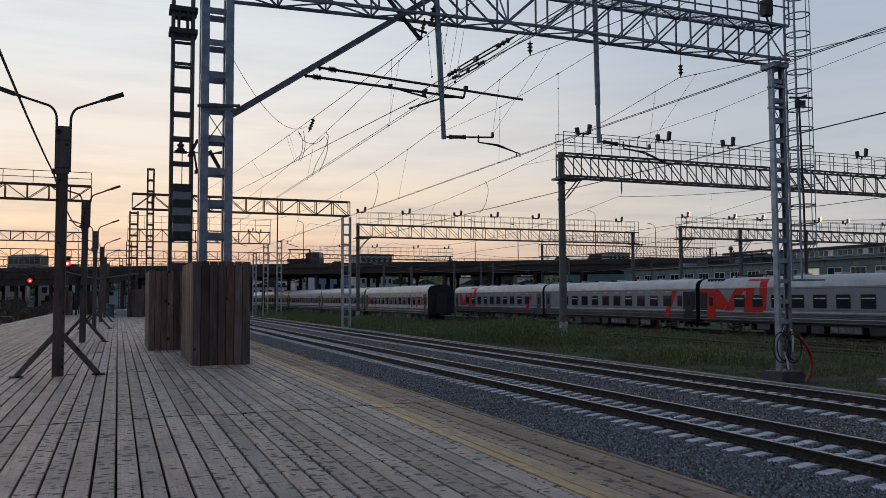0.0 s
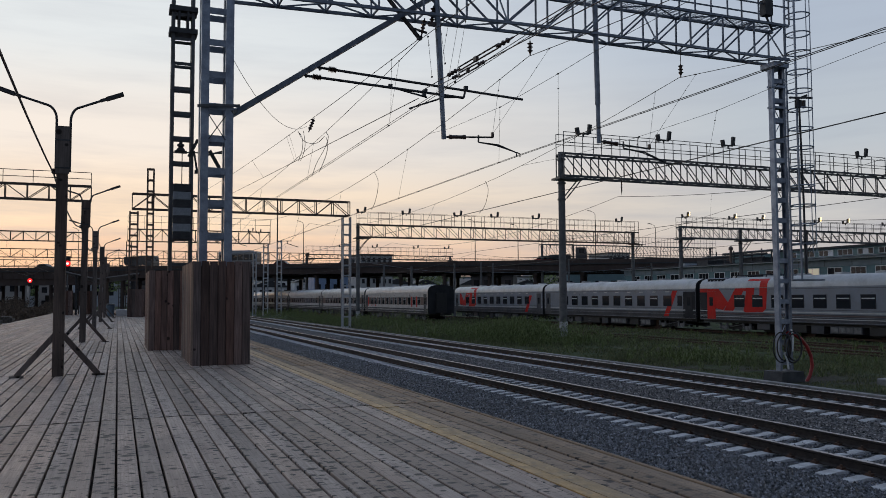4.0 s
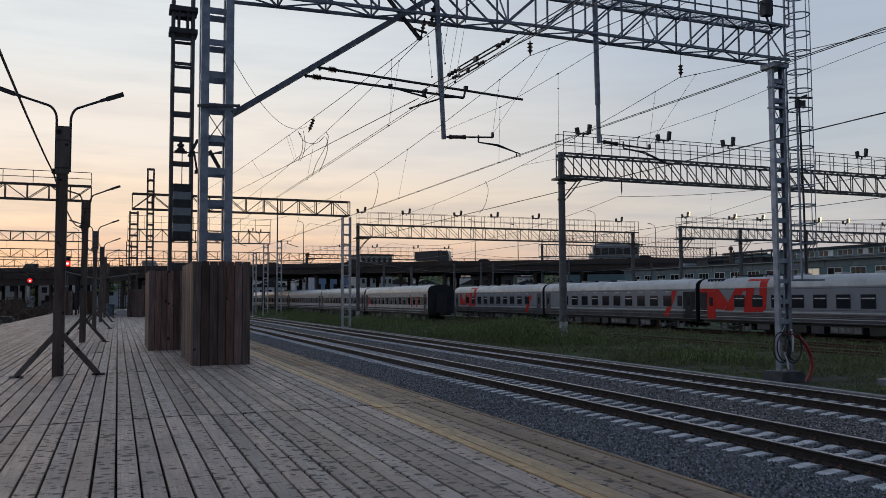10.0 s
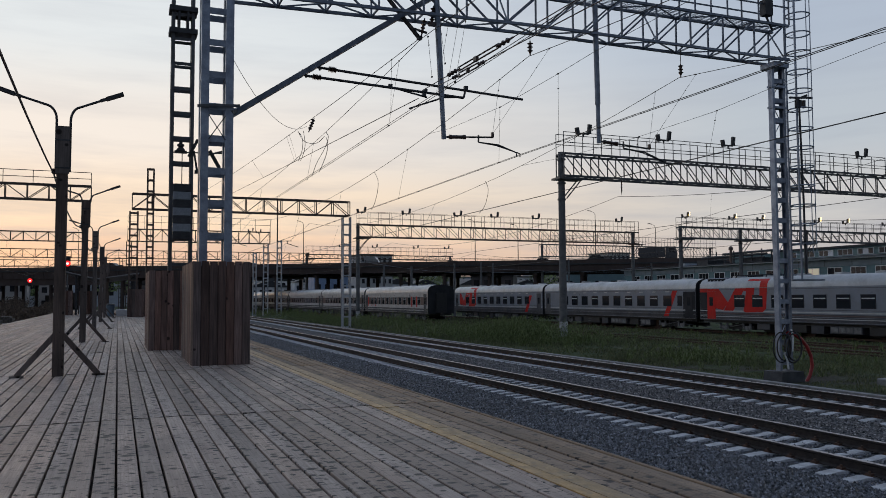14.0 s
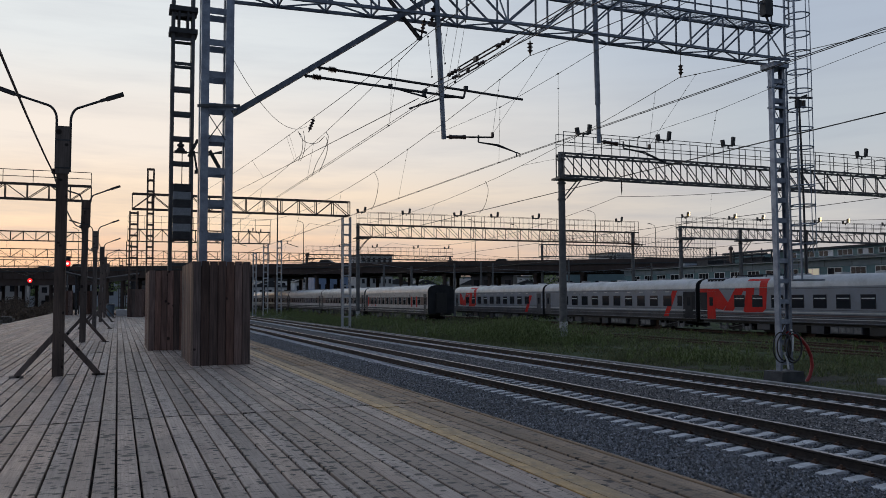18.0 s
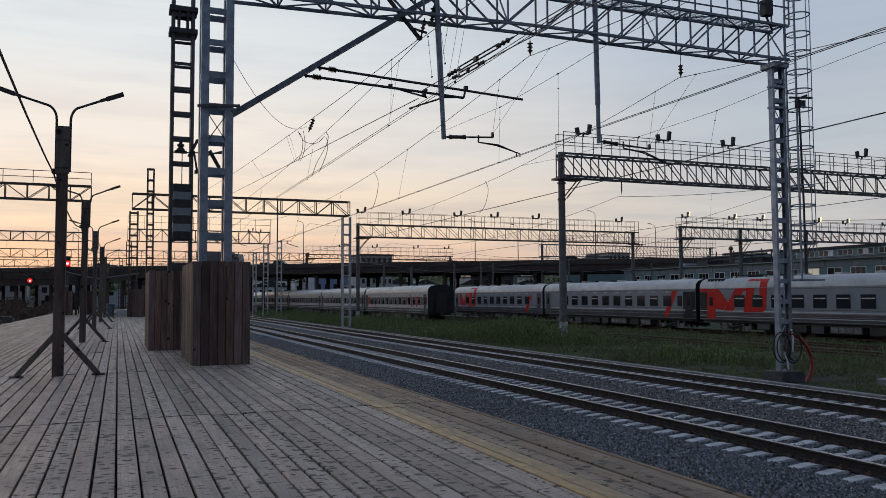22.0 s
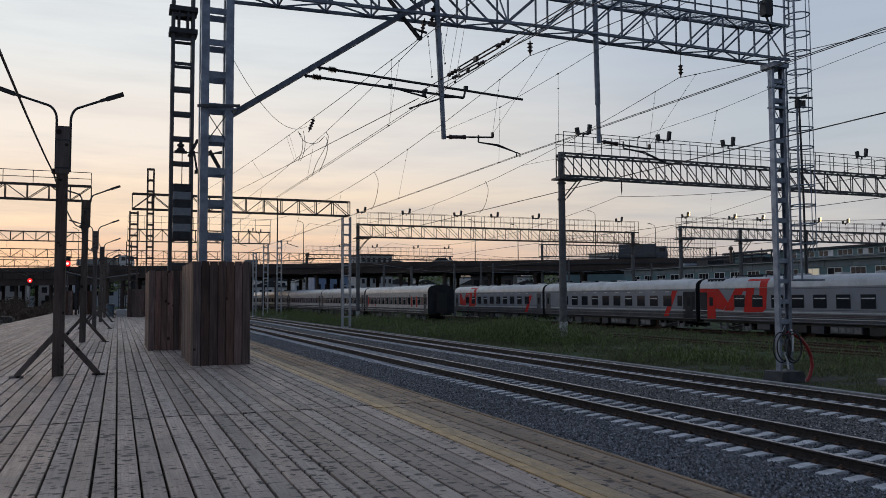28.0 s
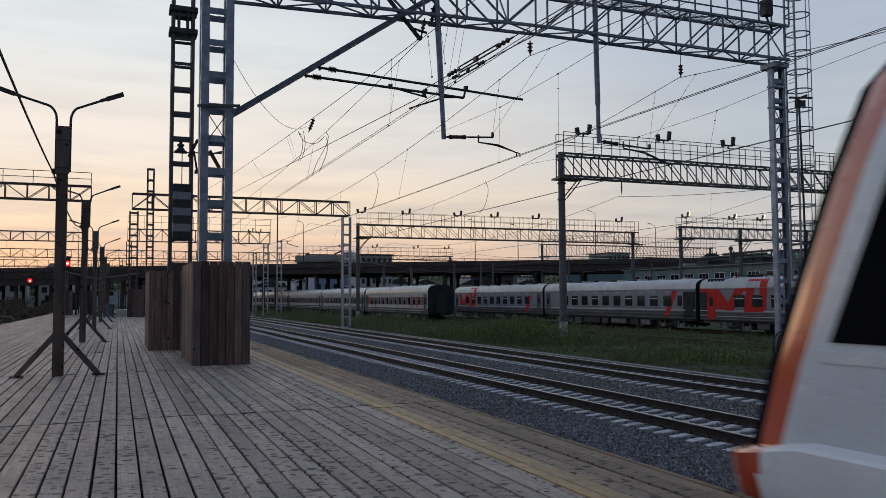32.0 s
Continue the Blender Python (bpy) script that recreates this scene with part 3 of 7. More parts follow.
def sleeper_mesh(mat, name):
    """Concrete sleeper, raised at the rail seats and waisted in the middle."""
    b = Build()
    rows = [(-1.35, -0.035), (-1.335, -0.012), (-1.05, 0.012), (-0.55, 0.012), (-0.34, -0.022), (0.34, -0.022), (0.55, 0.012), (1.05, 0.012), (1.335, -0.012), (1.35, -0.035)]
    for x, z in rows:
        w = 0.138 if abs(x) > 0.4 else 0.12
        b.v += [(x, -w, -0.18), (x, -w * 0.72, z), (x, w * 0.72, z), (x, w, -0.18)]
    for i in range(len(rows) - 1):
        for k in range(3):
            b.face([i * 4 + k, i * 4 + k + 1, i * 4 + 5 + k, i * 4 + 4 + k])
    b.face([0, 3, 2, 1])
    e = (len(rows) - 1) * 4
    b.face([e, e + 1, e + 2, e + 3])
    return b.mesh(name, mat)


SLEEPER = sleeper_mesh(M["sleeper"], "sleeper")
OLD_SLEEPER = sleeper_mesh(M["oldsleeper"], "old_sleeper")


def clip_mesh():
    """Rail fastening: a pad, two spring clips and bolts on either side of one rail."""
    b = Build()
    b.box(-0.13, -0.09, 0, 0.13, 0.09, 0.014)
    for s in (-1, 1):
        b.box(s * 0.10 - 0.035, -0.05, 0.012, s * 0.10 + 0.035, 0.05, 0.045)
        b.lathe([(0.022, 0), (0.022, 0.055), (0.012, 0.06)], 6, at=(s * 0.10, 0, 0.02))
    return b


def track(x, y0, y1, near0, near1, ztop, rusty=False, step=0.5, label="", group="running tracks"):
    t = thing("railway_track", pose(x, 0, ztop - 0.18), label, "track", group, "structure")
    for s in (-0.7965, 0.7965):
        b = Build()
        b.prism(RAIL, y0, y1, "y")
        if not rusty:
            # the worn running face along the head
            for i, f in enumerate(b.f):
                zs = [b.v[k][2] for k in f]
                if len(f) == 4 and min(zs) > 0.165:
                    b.m[i] = 1
        part("rail", b, (M["rust"] if rusty else M["rail"], M["railtop"]), t, m=pose(s, 0, 0))
    sm = OLD_SLEEPER if rusty else SLEEPER
    n = int((near1 - near0) / step)
    rng = random.Random(int(x * 10))
    for i in range(n):
        part("sleeper", sm, None, t, m=pose(rng.uniform(-0.012, 0.012), near0 + i * step + rng.uniform(-0.012, 0.012), -0.012, 0, 0, rng.uniform(-0.6, 0.6)))
    # the rest of the sleepers and all fastenings, one by one too small to lift
    b = Build()
    cl = clip_mesh()
    y = near0 + n * step
    src = [tuple(v.co) for v in sm.vertices]
    faces = [tuple(p.vertices) for p in sm.polygons]
    while y < min(y1, 260):
        o = len(b.v)
        b.v += [(px, py + y, pz - 0.012) for px, py, pz in src]
        for f in faces:
            b.face([o + k for k in f])
        y += step
    if b.f:
        tagged(part("sleepers_beyond", b, M["oldsleeper"] if rusty else M["sleeper"], t), kind="stuff")
    if not rusty:
        b = Build()
        for i in range(min(n, 110)):
            for s in (-0.7965, 0.7965):
                o = len(b.v)
                b.v += [(px + s, py + near0 + i * step, pz - 0.004) for px, py, pz in cl.v]
                for f in cl.f:
                    b.face([o + k for k in f])
        tagged(part("rail_fastenings", b, M["rust"], t), kind="stuff")
    return t


track(TRACKS[0], -500, 420, 4, 20, RAIL_Z, label="running track on concrete sleepers along the platform edge")
track(TRACKS[1], -500, 420, 6.3, 76, RAIL_Z, label="running track of brown rails on pale concrete sleepers")
track(TRACKS[2], -500, 420, 8.3, 88, RAIL_Z, label="running track of brown rails on pale concrete sleepers")
track(32.05, 20, 300, 60, 80, YARD_Z + 0.15, True, 0.6, "rusty yard track under parked coaches", "yard tracks")
track(43.2, -20, 300, 26, 50, YARD_Z + 0.12, True, 0.6, "rusty yard track under a parked passenger train", "yard tracks")
track(36.6, 10, 200, 20, 60, YARD_Z + 0.10, True, 0.6, "disused rusty track sunk in the grass", "yard tracks")
track(27.6 - 2.4, 52, 200, 60, 80, YARD_Z + 0.02, True, 0.6, "disused rusty track sunk in the grass", "yard tracks")
for xx, yy in ((-9.4, 420), (-14.2, 420), (-18.6, 122)):
    track(xx, -60, yy, 40, 70, RAIL_Z, False, 0.55, "running track on the far side of the platform")

# concrete cable trough beyond the second track
for i in range(34):
    b = Build()
    b.cham(18.56, 6 + i * 3.0, YARD_Z - 0.2, 18.80, 6 + i * 3.0 + 2.985, -1.13, 0.015, "y")
    solid("cable_trough", b, M["concrete"], "pale concrete cable trough beside the ballast", "cable trough", "cable troughs", "structure")


# ---------------------------------------------------------------- platform of planks
PITCH_X = 0.1883
PX0, PX1 = 0.014 - 34 * PITCH_X, 0.014 + 23 * PITCH_X
SEAMS = (-3.05, 3.90, 10.86, 17.80, 24.40, 31.30)
ROWLEN = 6.95


def platform():
    t = thing("platform", None, "weathered grey plank platform with a worn yellow line", "platform", kind="structure")
    b = Build()
    b.box(PX0 + 0.05, -24.8, -0.45, PX1 - 0.06, 118, -0.16)
    part("joists", b, M["post"], t, "dark timber joists under the planks")
    b = Build()
    b.box(PX1 - 0.10, -24.8, -1.30, PX1 - 0.06, 118, -0.062)
    part("fascia", b, M["post"], t, "dark timber boards closing the platform's side")
    b = Build()
    b.box(PX0 + 0.05, -24.8, -1.30, PX0 + 0.1, 118, -0.062)
    part("fascia", b, M["post"], t)
    n = int(round((PX1 - PX0) / PITCH_X))
    meshes = {}
    rng = random.Random(11)
    far = Build()

    def joint(x, y):
        """Where the board at x ends: the rows were laid a little askew, in bays."""
        bay = math.floor((x + 1.7 + 0.37 * y) / 3.4)
        return y + 0.045 * ((x + 1.7 + 0.37 * y) - 3.4 * bay - 1.7) + 0.03 * math.sin(bay * 5.1 + y)
    for r in range(-1, n):
        x = PX1 - (r + 1) * PITCH_X
        edge = r < 4
        w = PITCH_X if r >= 0 else 0.075          # a sawn strip finishes the edge
        for k, (a, c) in enumerate(zip(SEAMS[:-1], SEAMS[1:])):
            a, c = joint(x, a), joint(x, c)
            gap = rng.uniform(0.012, 0.030)
            if k == 0:
                far.cham(x + 0.006, a, -0.06, x + w - 0.006, c - gap, rng.uniform(-0.003, 0.003), 0.004, "y")
                continue
            key = (edge, w, round(c - a, 2), r % 3)
            g = (0.0085, 0.0105, 0.013)[r % 3]
            if key not in meshes:
                meshes[key] = Build().cham(g, 0.0, -0.05, w - g, round(c - a, 2) - 0.030, 0.0, 0.005, "y").mesh("plank", M["edge" if edge else "deck"])
            part("plank", meshes[key], None, t, m=pose(x + rng.uniform(-0.002, 0.002), a + rng.uniform(0, 0.012), 0.004 * k + rng.uniform(-0.004, 0.004), 0, rng.uniform(-0.7, 0.7), rng.uniform(-0.02, 0.02)))
        for k in range(1, 4):
            far.cham(x + 0.0095, SEAMS[0] - ROWLEN * k + 0.006, -0.05, x + w - 0.0095, SEAMS[0] - ROWLEN * (k - 1) - 0.006, rng.uniform(-0.003, 0.003), 0.005, "y")
        y = joint(x, SEAMS[-1])
        while y < 118:
            far.cham(x + 0.0075, y + 0.012, -0.05, x + w - 0.0075, min(118, y + ROWLEN) - 0.012, rng.uniform(0.0, 0.012), 0.004, "y")
            y += ROWLEN
    tagged(part("planks_beyond", far, M["deck"], t), kind="stuff")
    # yellow line, worn through in places
    rng = random.Random(4)
    # a board and a half painted; the outer board worn thin
    for mk, x0, x1 in (("yellow", 0.014 + 17.36 * PITCH_X, 0.014 + 17.96 * PITCH_X), ("yellowthin", 0.014 + 18.05 * PITCH_X, 0.014 + 18.95 * PITCH_X)):
        b = Build()
        y = -24.0
        while y < 117:
            ln = rng.uniform(1.5, 3.5)
            b.box(x0 + rng.uniform(-0.006, 0.006), y, -0.01, x1 + rng.uniform(-0.01, 0.01), y + ln - rng.uniform(0, 0.02), 0.0105 if y < 10 else 0.018)
            y += ln
        part("safety_line", b, M[mk], t, "worn yellow painted safety line")


platform()


# ---------------------------------------------------------------- timber lamp posts down the platform
def lamp_post(rise):
    t = thing("lamp_post", None, "dark timber lamp post on braced feet with two curved lamp arms", "lamp post", "platform lamp posts")
    b = Build()
    b.cham(-0.105, -0.10, 0.0, 0.095, 0.10, 4.87, 0.008, "z")
    part("post", b, M["post"], t)
    b = Build()
    b.cham(-0.125, -0.115, 3.95, 0.125, -0.10, 4.89, 0.004, "z")
    part("cladding", b, M["post"], t, "wider dark board round the post's head")
    for s in (-1, 1):
        b = Build()
        b.bar((s * 0.06, -0.02, 0.82), (s * 0.72, -0.02, 0.03), 0.10, 0.12, (0, 1, 0))
        b.box(s * 0.72 - 0.12, -0.08, 0.0, s * 0.72 + 0.12, 0.05, 0.045)
        part("brace", b, M["post"], t, "dark timber diagonal brace")
    for s in (-1, 1):
        b = Build()
        pts = [(s * 0.125, 0, 4.0), (s * 0.125, 0, 5.02 + rise)]
        for k in range(1, 7):
            a = math.pi / 2 * k / 6
            pts.append((s * (0.125 + 0.17 * (1 - math.cos(a))), 0, 5.02 + rise + 0.24 * math.sin(a) + 0.05 * k / 6))
        pts.append((s * 0.78, 0, (5.52 if s > 0 else 5.45) + rise))
        b.tube(pts, 0.024, 8)
        arm = part("arm", b, M["dark"], t, "curved steel lamp arm", smooth=40)
        b = Build()
        d = Vector((s * 0.93, 0, 0.38 if s > 0 else 0.30)).normalized()
        p = Vector((s * (0.66 if s > 0 else 0.76), 0, (5.47 if s > 0 else 5.44) + rise))
        b.bar(p, p + d * 0.16, 0.09, 0.05)
        b.bar(p + d * 0.12, p + d * 0.46, 0.15, 0.065)
        part("lamp_head", b, M["dark"], arm, "slim unlit street lamp head")
    for zz in (4.05, 4.6):
        b = Build()
        b.box(-0.14, -0.12, zz, 0.14, 0.12, zz + 0.03)
        part("strap", b, M["dark"], t, "steel strap")
    b = Build()
    b.lathe([(0.015, 0), (0.045, 0.01), (0.03, 0.05), (0.05, 0.06), (0.02, 0.1)], 8, m=pose(-0.16, -0.06, 3.95))
    b.bar((-0.05, -0.06, 3.95), (-0.18, -0.06, 3.95), 0.025)
    part("insulator", b, M["porcelain"], t)
    return t


LAMP_YS = (17.43, 30.5, 43.9, 57.0, 70.2, 83.4)
first = lamp_post(0.0)
first.matrix_basis = pose(-1.05, LAMP_YS[0], 0)
second = lamp_post(-0.17)
second.matrix_basis = pose(-1.10, LAMP_YS[1], 0, 0, 0.3, 0)
for i, yy in enumerate(LAMP_YS[2:]):
    copy_thing(second, pose(-1.06 + 0.04 * i, yy, 0, 0, 0.3 * (-1) ** (i + 1), 0))


def cable(name, pts, r, mat, label, category="cable", sag=None, group=""):
    b = Build()
    if sag is not None:
        (p, q), n = pts, 14
        p, q = Vector(p), Vector(q)
        pts = [p.lerp(q, k / n) - Vector((0, 0, 4 * sag * (k / n) * (1 - k / n))) for k in range(n + 1)]
    b.tube(pts, r, 6)
    return solid(name, b, mat, label, category, group, smooth=50)


# twisted supply cable from lamp post to lamp post
cable("supply_cable", ((-1.22, 0.5, 4.75), (-1.22, 17.4, 3.98)), 0.016, M["black"], "black twisted supply cable strung between lamp posts", sag=0.18, group="lamp cables")
for a, c in zip(LAMP_YS[:-1], LAMP_YS[1:]):
    cable("supply_cable", ((-1.22, a, 4.0), (-1.22, c, 4.0)), 0.018, M["black"], "black twisted supply cable strung between lamp posts", sag=0.32, group="lamp cables")


# ---------------------------------------------------------------- plank boxes round the mast feet
def mast_box(x0, y0, x1, y1, h, seed):
    t = thing("mast_enclosure", pose(x0, y0, 0), "tall dark brown plank enclosure round a mast foot", "enclosure", "plank enclosures")
    rng = random.Random(seed)
    w, d = x1 - x0, y1 - y0
    b = Build()
    b.box(0.035, 0.035, 0.0, w - 0.035, d - 0.035, h - 0.10)
    part("inner_frame", b, M["post"], t)

    def row(length, place):
        n = max(4, int(round(length / 0.178)))
        step = length / n
        for i in range(n):
            bw = Build()
            top = h + rng.uniform(-0.006, 0.006)
            bw.cham(0.0045, 0.0, 0.005, step - 0.0045, 0.028, top, 0.009, "z")
            place(bw, i * step)
    row(w, lambda bw, o: part("board", bw, M["crate"], t, m=pose(o, rng.uniform(-0.004, 0.003), 0)))
    row(w, lambda bw, o: part("board", bw, M["crate"], t, m=pose(o, d - 0.028, 0)))
    row(d - 0.06, lambda bw, o: part("board", bw, M["crate"], t, m=pose(0.028 + rng.uniform(-0.003, 0.004), 0.03 + o, 0, 0, 0, 90)))
    row(d - 0.06, lambda bw, o: part("board", bw, M["crate"], t, m=pose(w, 0.03 + o, 0, 0, 0, 90)))
    return t


mast_box(1.54, 18.70, 2.80, 21.9, 2.33, 1)
mast_box(0.83, 24.75, 2.35, 28.0, 2.31, 2)
mast_box(0.75, 71.0, 2.0, 73.8, 2.3, 3)
mast_box(1.7, 74.5, 3.1, 77.4, 2.3, 4)


# darker copy of galv: shade on the beam's underside is put into the colour
M["galvshade"] = surf("shaded_galvanised_steel", (0.17, 0.195, 0.24), (0.10, 0.116, 0.148), 4, 0.45, 0.45, bump=0.04, vary=0.25)
# grey steel with the horizon's warm glow put into its base colour, plus rust
M["sunsetsteel"] = surf("sunset_tinted_steel", (0.105, 0.074, 0.060), (0.070, 0.050, 0.042), 4, 0.6, 0.2, bump=0.05, vary=0.15, dirt=(0.10, 0.055, 0.035), dirt_amount=0.4)
M["darkconcrete"] = surf("dark_concrete", (0.06, 0.062, 0.068), (0.04, 0.041, 0.046), 4, 0.8, dirt=(0.09, 0.085, 0.08), dirt_amount=0.4)
M["limewash"] = surf("chipped_limewash", (0.50, 0.50, 0.50), (0.36, 0.355, 0.35), 5, 0.85, dirt=(0.16, 0.15, 0.14), dirt_scale=2.5, dirt_amount=0.8)
M["concretemast"] = surf("mast_concrete", (0.15, 0.15, 0.152), (0.10, 0.10, 0.102), 3, 0.85, dirt=(0.07, 0.066, 0.062), dirt_amount=0.4)
# ---------------------------------------------------------------- gantries over the tracks
def box_truss(t, x0, x1, zb, zt, dep, pitch, mat, cw=0.10, bw=0.06, zig=True, ties=True, tilt=1, yc=0.0):
    """Four chords laced on all sides, along x."""
    for y in (yc - dep / 2, yc + dep / 2):
        for z in (zb, zt):
            strut("chord", (x0, y, z), (x1, y, z), cw, cw, mat, t, "angle")
    n = max(2, int(round((x1 - x0) / pitch)))
    st = (x1 - x0) / n
    for y in (yc - dep / 2, yc + dep / 2):
        for i in range(n + 1):
            x = x0 + i * st
            strut("upright", (x, y, zb), (x, y, zt), bw, bw, mat, t)
            if i < n:
                up = (i % 2 == 0) if zig else tilt > 0
                a, c = (zb, zt) if up else (zt, zb)
                strut("diagonal", (x, y, a), (x + st, y, c), bw, bw * 0.8, mat, t)
    if ties:
        for i in range(n + 1):
            x = x0 + i * st
            for z in (zb, zt):
                strut("tie", (x, yc - dep / 2, z), (x, yc + dep / 2, z), bw, bw, mat, t)
            if i < n:
                s = 1 if i % 2 else -1
                strut("cross_tie", (x, yc - s * dep / 2, zb), (x + st, yc + s * dep / 2, zb), bw * 0.8, bw * 0.8, mat, t)


def railing(t, x0, x1, z, h, y, step, mat, r=0.035):
    n = max(1, int(round((x1 - x0) / step)))
    for i in range(n + 1):
        x = x0 + (x1 - x0) * i / n
        strut("railing_post", (x, y, z), (x, y, z + h), r, r, mat, t)
    for k in (0.52, 1.0):
        strut("handrail", (x0, y, z + h * k), (x1, y, z + h * k), r, r, mat, t)


def flat_mast(t, x, y, z0, z1, w, mat, leg=0.15, step=0.83, d=0.38):
    """Two deep channel legs side by side, joined by battens and thin diagonal lacing."""
    for sx in (-1, 1):
        strut("leg", (x + sx * (w - leg) / 2, y, z0), (x + sx * (w - leg) / 2, y, z1), leg, d, mat, t, "channel" if sx < 0 else "channel_back")
    z, k = z0 + 0.25, 0
    while z < z1:
        for dy in (-d / 2 + 0.02, d / 2 - 0.02):
            strut("batten", (x - w / 2 + leg * 0.7, y + dy, z), (x + w / 2 - leg * 0.7, y + dy, z), 0.012, 0.15, mat, t)
        if z + step < z1:
            s = 1 if k % 2 else -1
            strut("lacing", (x - s * (w / 2 - leg * 0.7), y + d / 2 - 0.03, z), (x + s * (w / 2 - leg * 0.7), y + d / 2 - 0.03, z + step), 0.02, 0.02, mat, t)
        z += step
        k += 1


def lattice_mast(t, x, y, z0, z1, w, d, mat, leg=0.14, step=0.76, batten=0.11, top=1.0, first=0.2):
    """Two pairs of channel legs joined by battens on all faces."""
    for sx in (-1, 1):
        for sy in (-1, 1):
            strut("leg", (x + sx * (w - leg) / 2, y + sy * (d - leg) / 2, z0), (x + sx * (w * top - leg) / 2, y + sy * (d - leg) / 2, z1), leg, leg, mat, t, "angle" if leg < 0.1 else "channel")
    n = int((z1 - z0) / step)
    for i in range(n + 1):
        z = z0 + first + i * step
        if z > z1:
            break
        for sy in (-1, 1):
            strut("batten", (x - w / 2 + leg * 0.6, y + sy * (d / 2 - 0.02), z), (x + w / 2 - leg * 0.6, y + sy * (d / 2 - 0.02), z), 0.014, batten, mat, t)
        for sx in (-1, 1):
            strut("batten", (x + sx * (w / 2 - 0.02), y - d / 2 + leg * 0.6, z), (x + sx * (w / 2 - 0.02), y + d / 2 - leg * 0.6, z), 0.014, batten, mat, t)


def caged_ladder(t, x, y, z0, z1, mat, w=0.45):
    for s in (-1, 1):
        strut("ladder_rail", (x, y + s * w / 2, z0), (x, y + s * w / 2, z1), 0.05, 0.05, mat, t)
    z = z0 + 0.2
    while z < z1:
        strut("rung", (x, y - w / 2, z), (x, y + w / 2, z), 0.022, 0.022, mat, t, "round")
        z += 0.32
    hoop = Build()
    pts = [(0.36 + 0.38 * math.cos(a), 0.38 * math.sin(a), 0) for a in [2 * math.pi * k / 22 for k in range(23)]]
    hoop.tube(pts, 0.023, 6)
    hm = hoop.mesh("cage_hoop", mat, smooth=50)
    z = z0 + 1.21
    while z < z1 + 0.8:
        part("cage_hoop", hm, None, t, m=pose(x, y, z))
        z += 0.645
    for a in (-1.0, 0.0, 1.0):
        p = (x + 0.36 + 0.38 * math.cos(a), y + 0.38 * math.sin(a))
        strut("cage_strip", (*p, z0 + 0.9), (*p, z1 + 0.8), 0.03, 0.012, mat, t)


def insulator(b, p, q, r=0.055, n=5):
    """A string of sheds from p to q."""
    p, q = Vector(p), Vector(q)
    m = (q - p).to_track_quat("Z", "Y").to_matrix().to_4x4()
    m.translation = p
    ln = (q - p).length
    prof = [(0.02, 0), (0.02, ln * 0.12)]
    for i in range(n):
        z = ln * (0.12 + 0.76 * i / n)
        prof += [(r * 0.5, z), (r, z + ln * 0.05), (r * 0.55, z + ln * 0.11)]
    prof += [(0.02, ln * 0.9), (0.02, ln)]
    b.lathe(prof, 8, m=m)


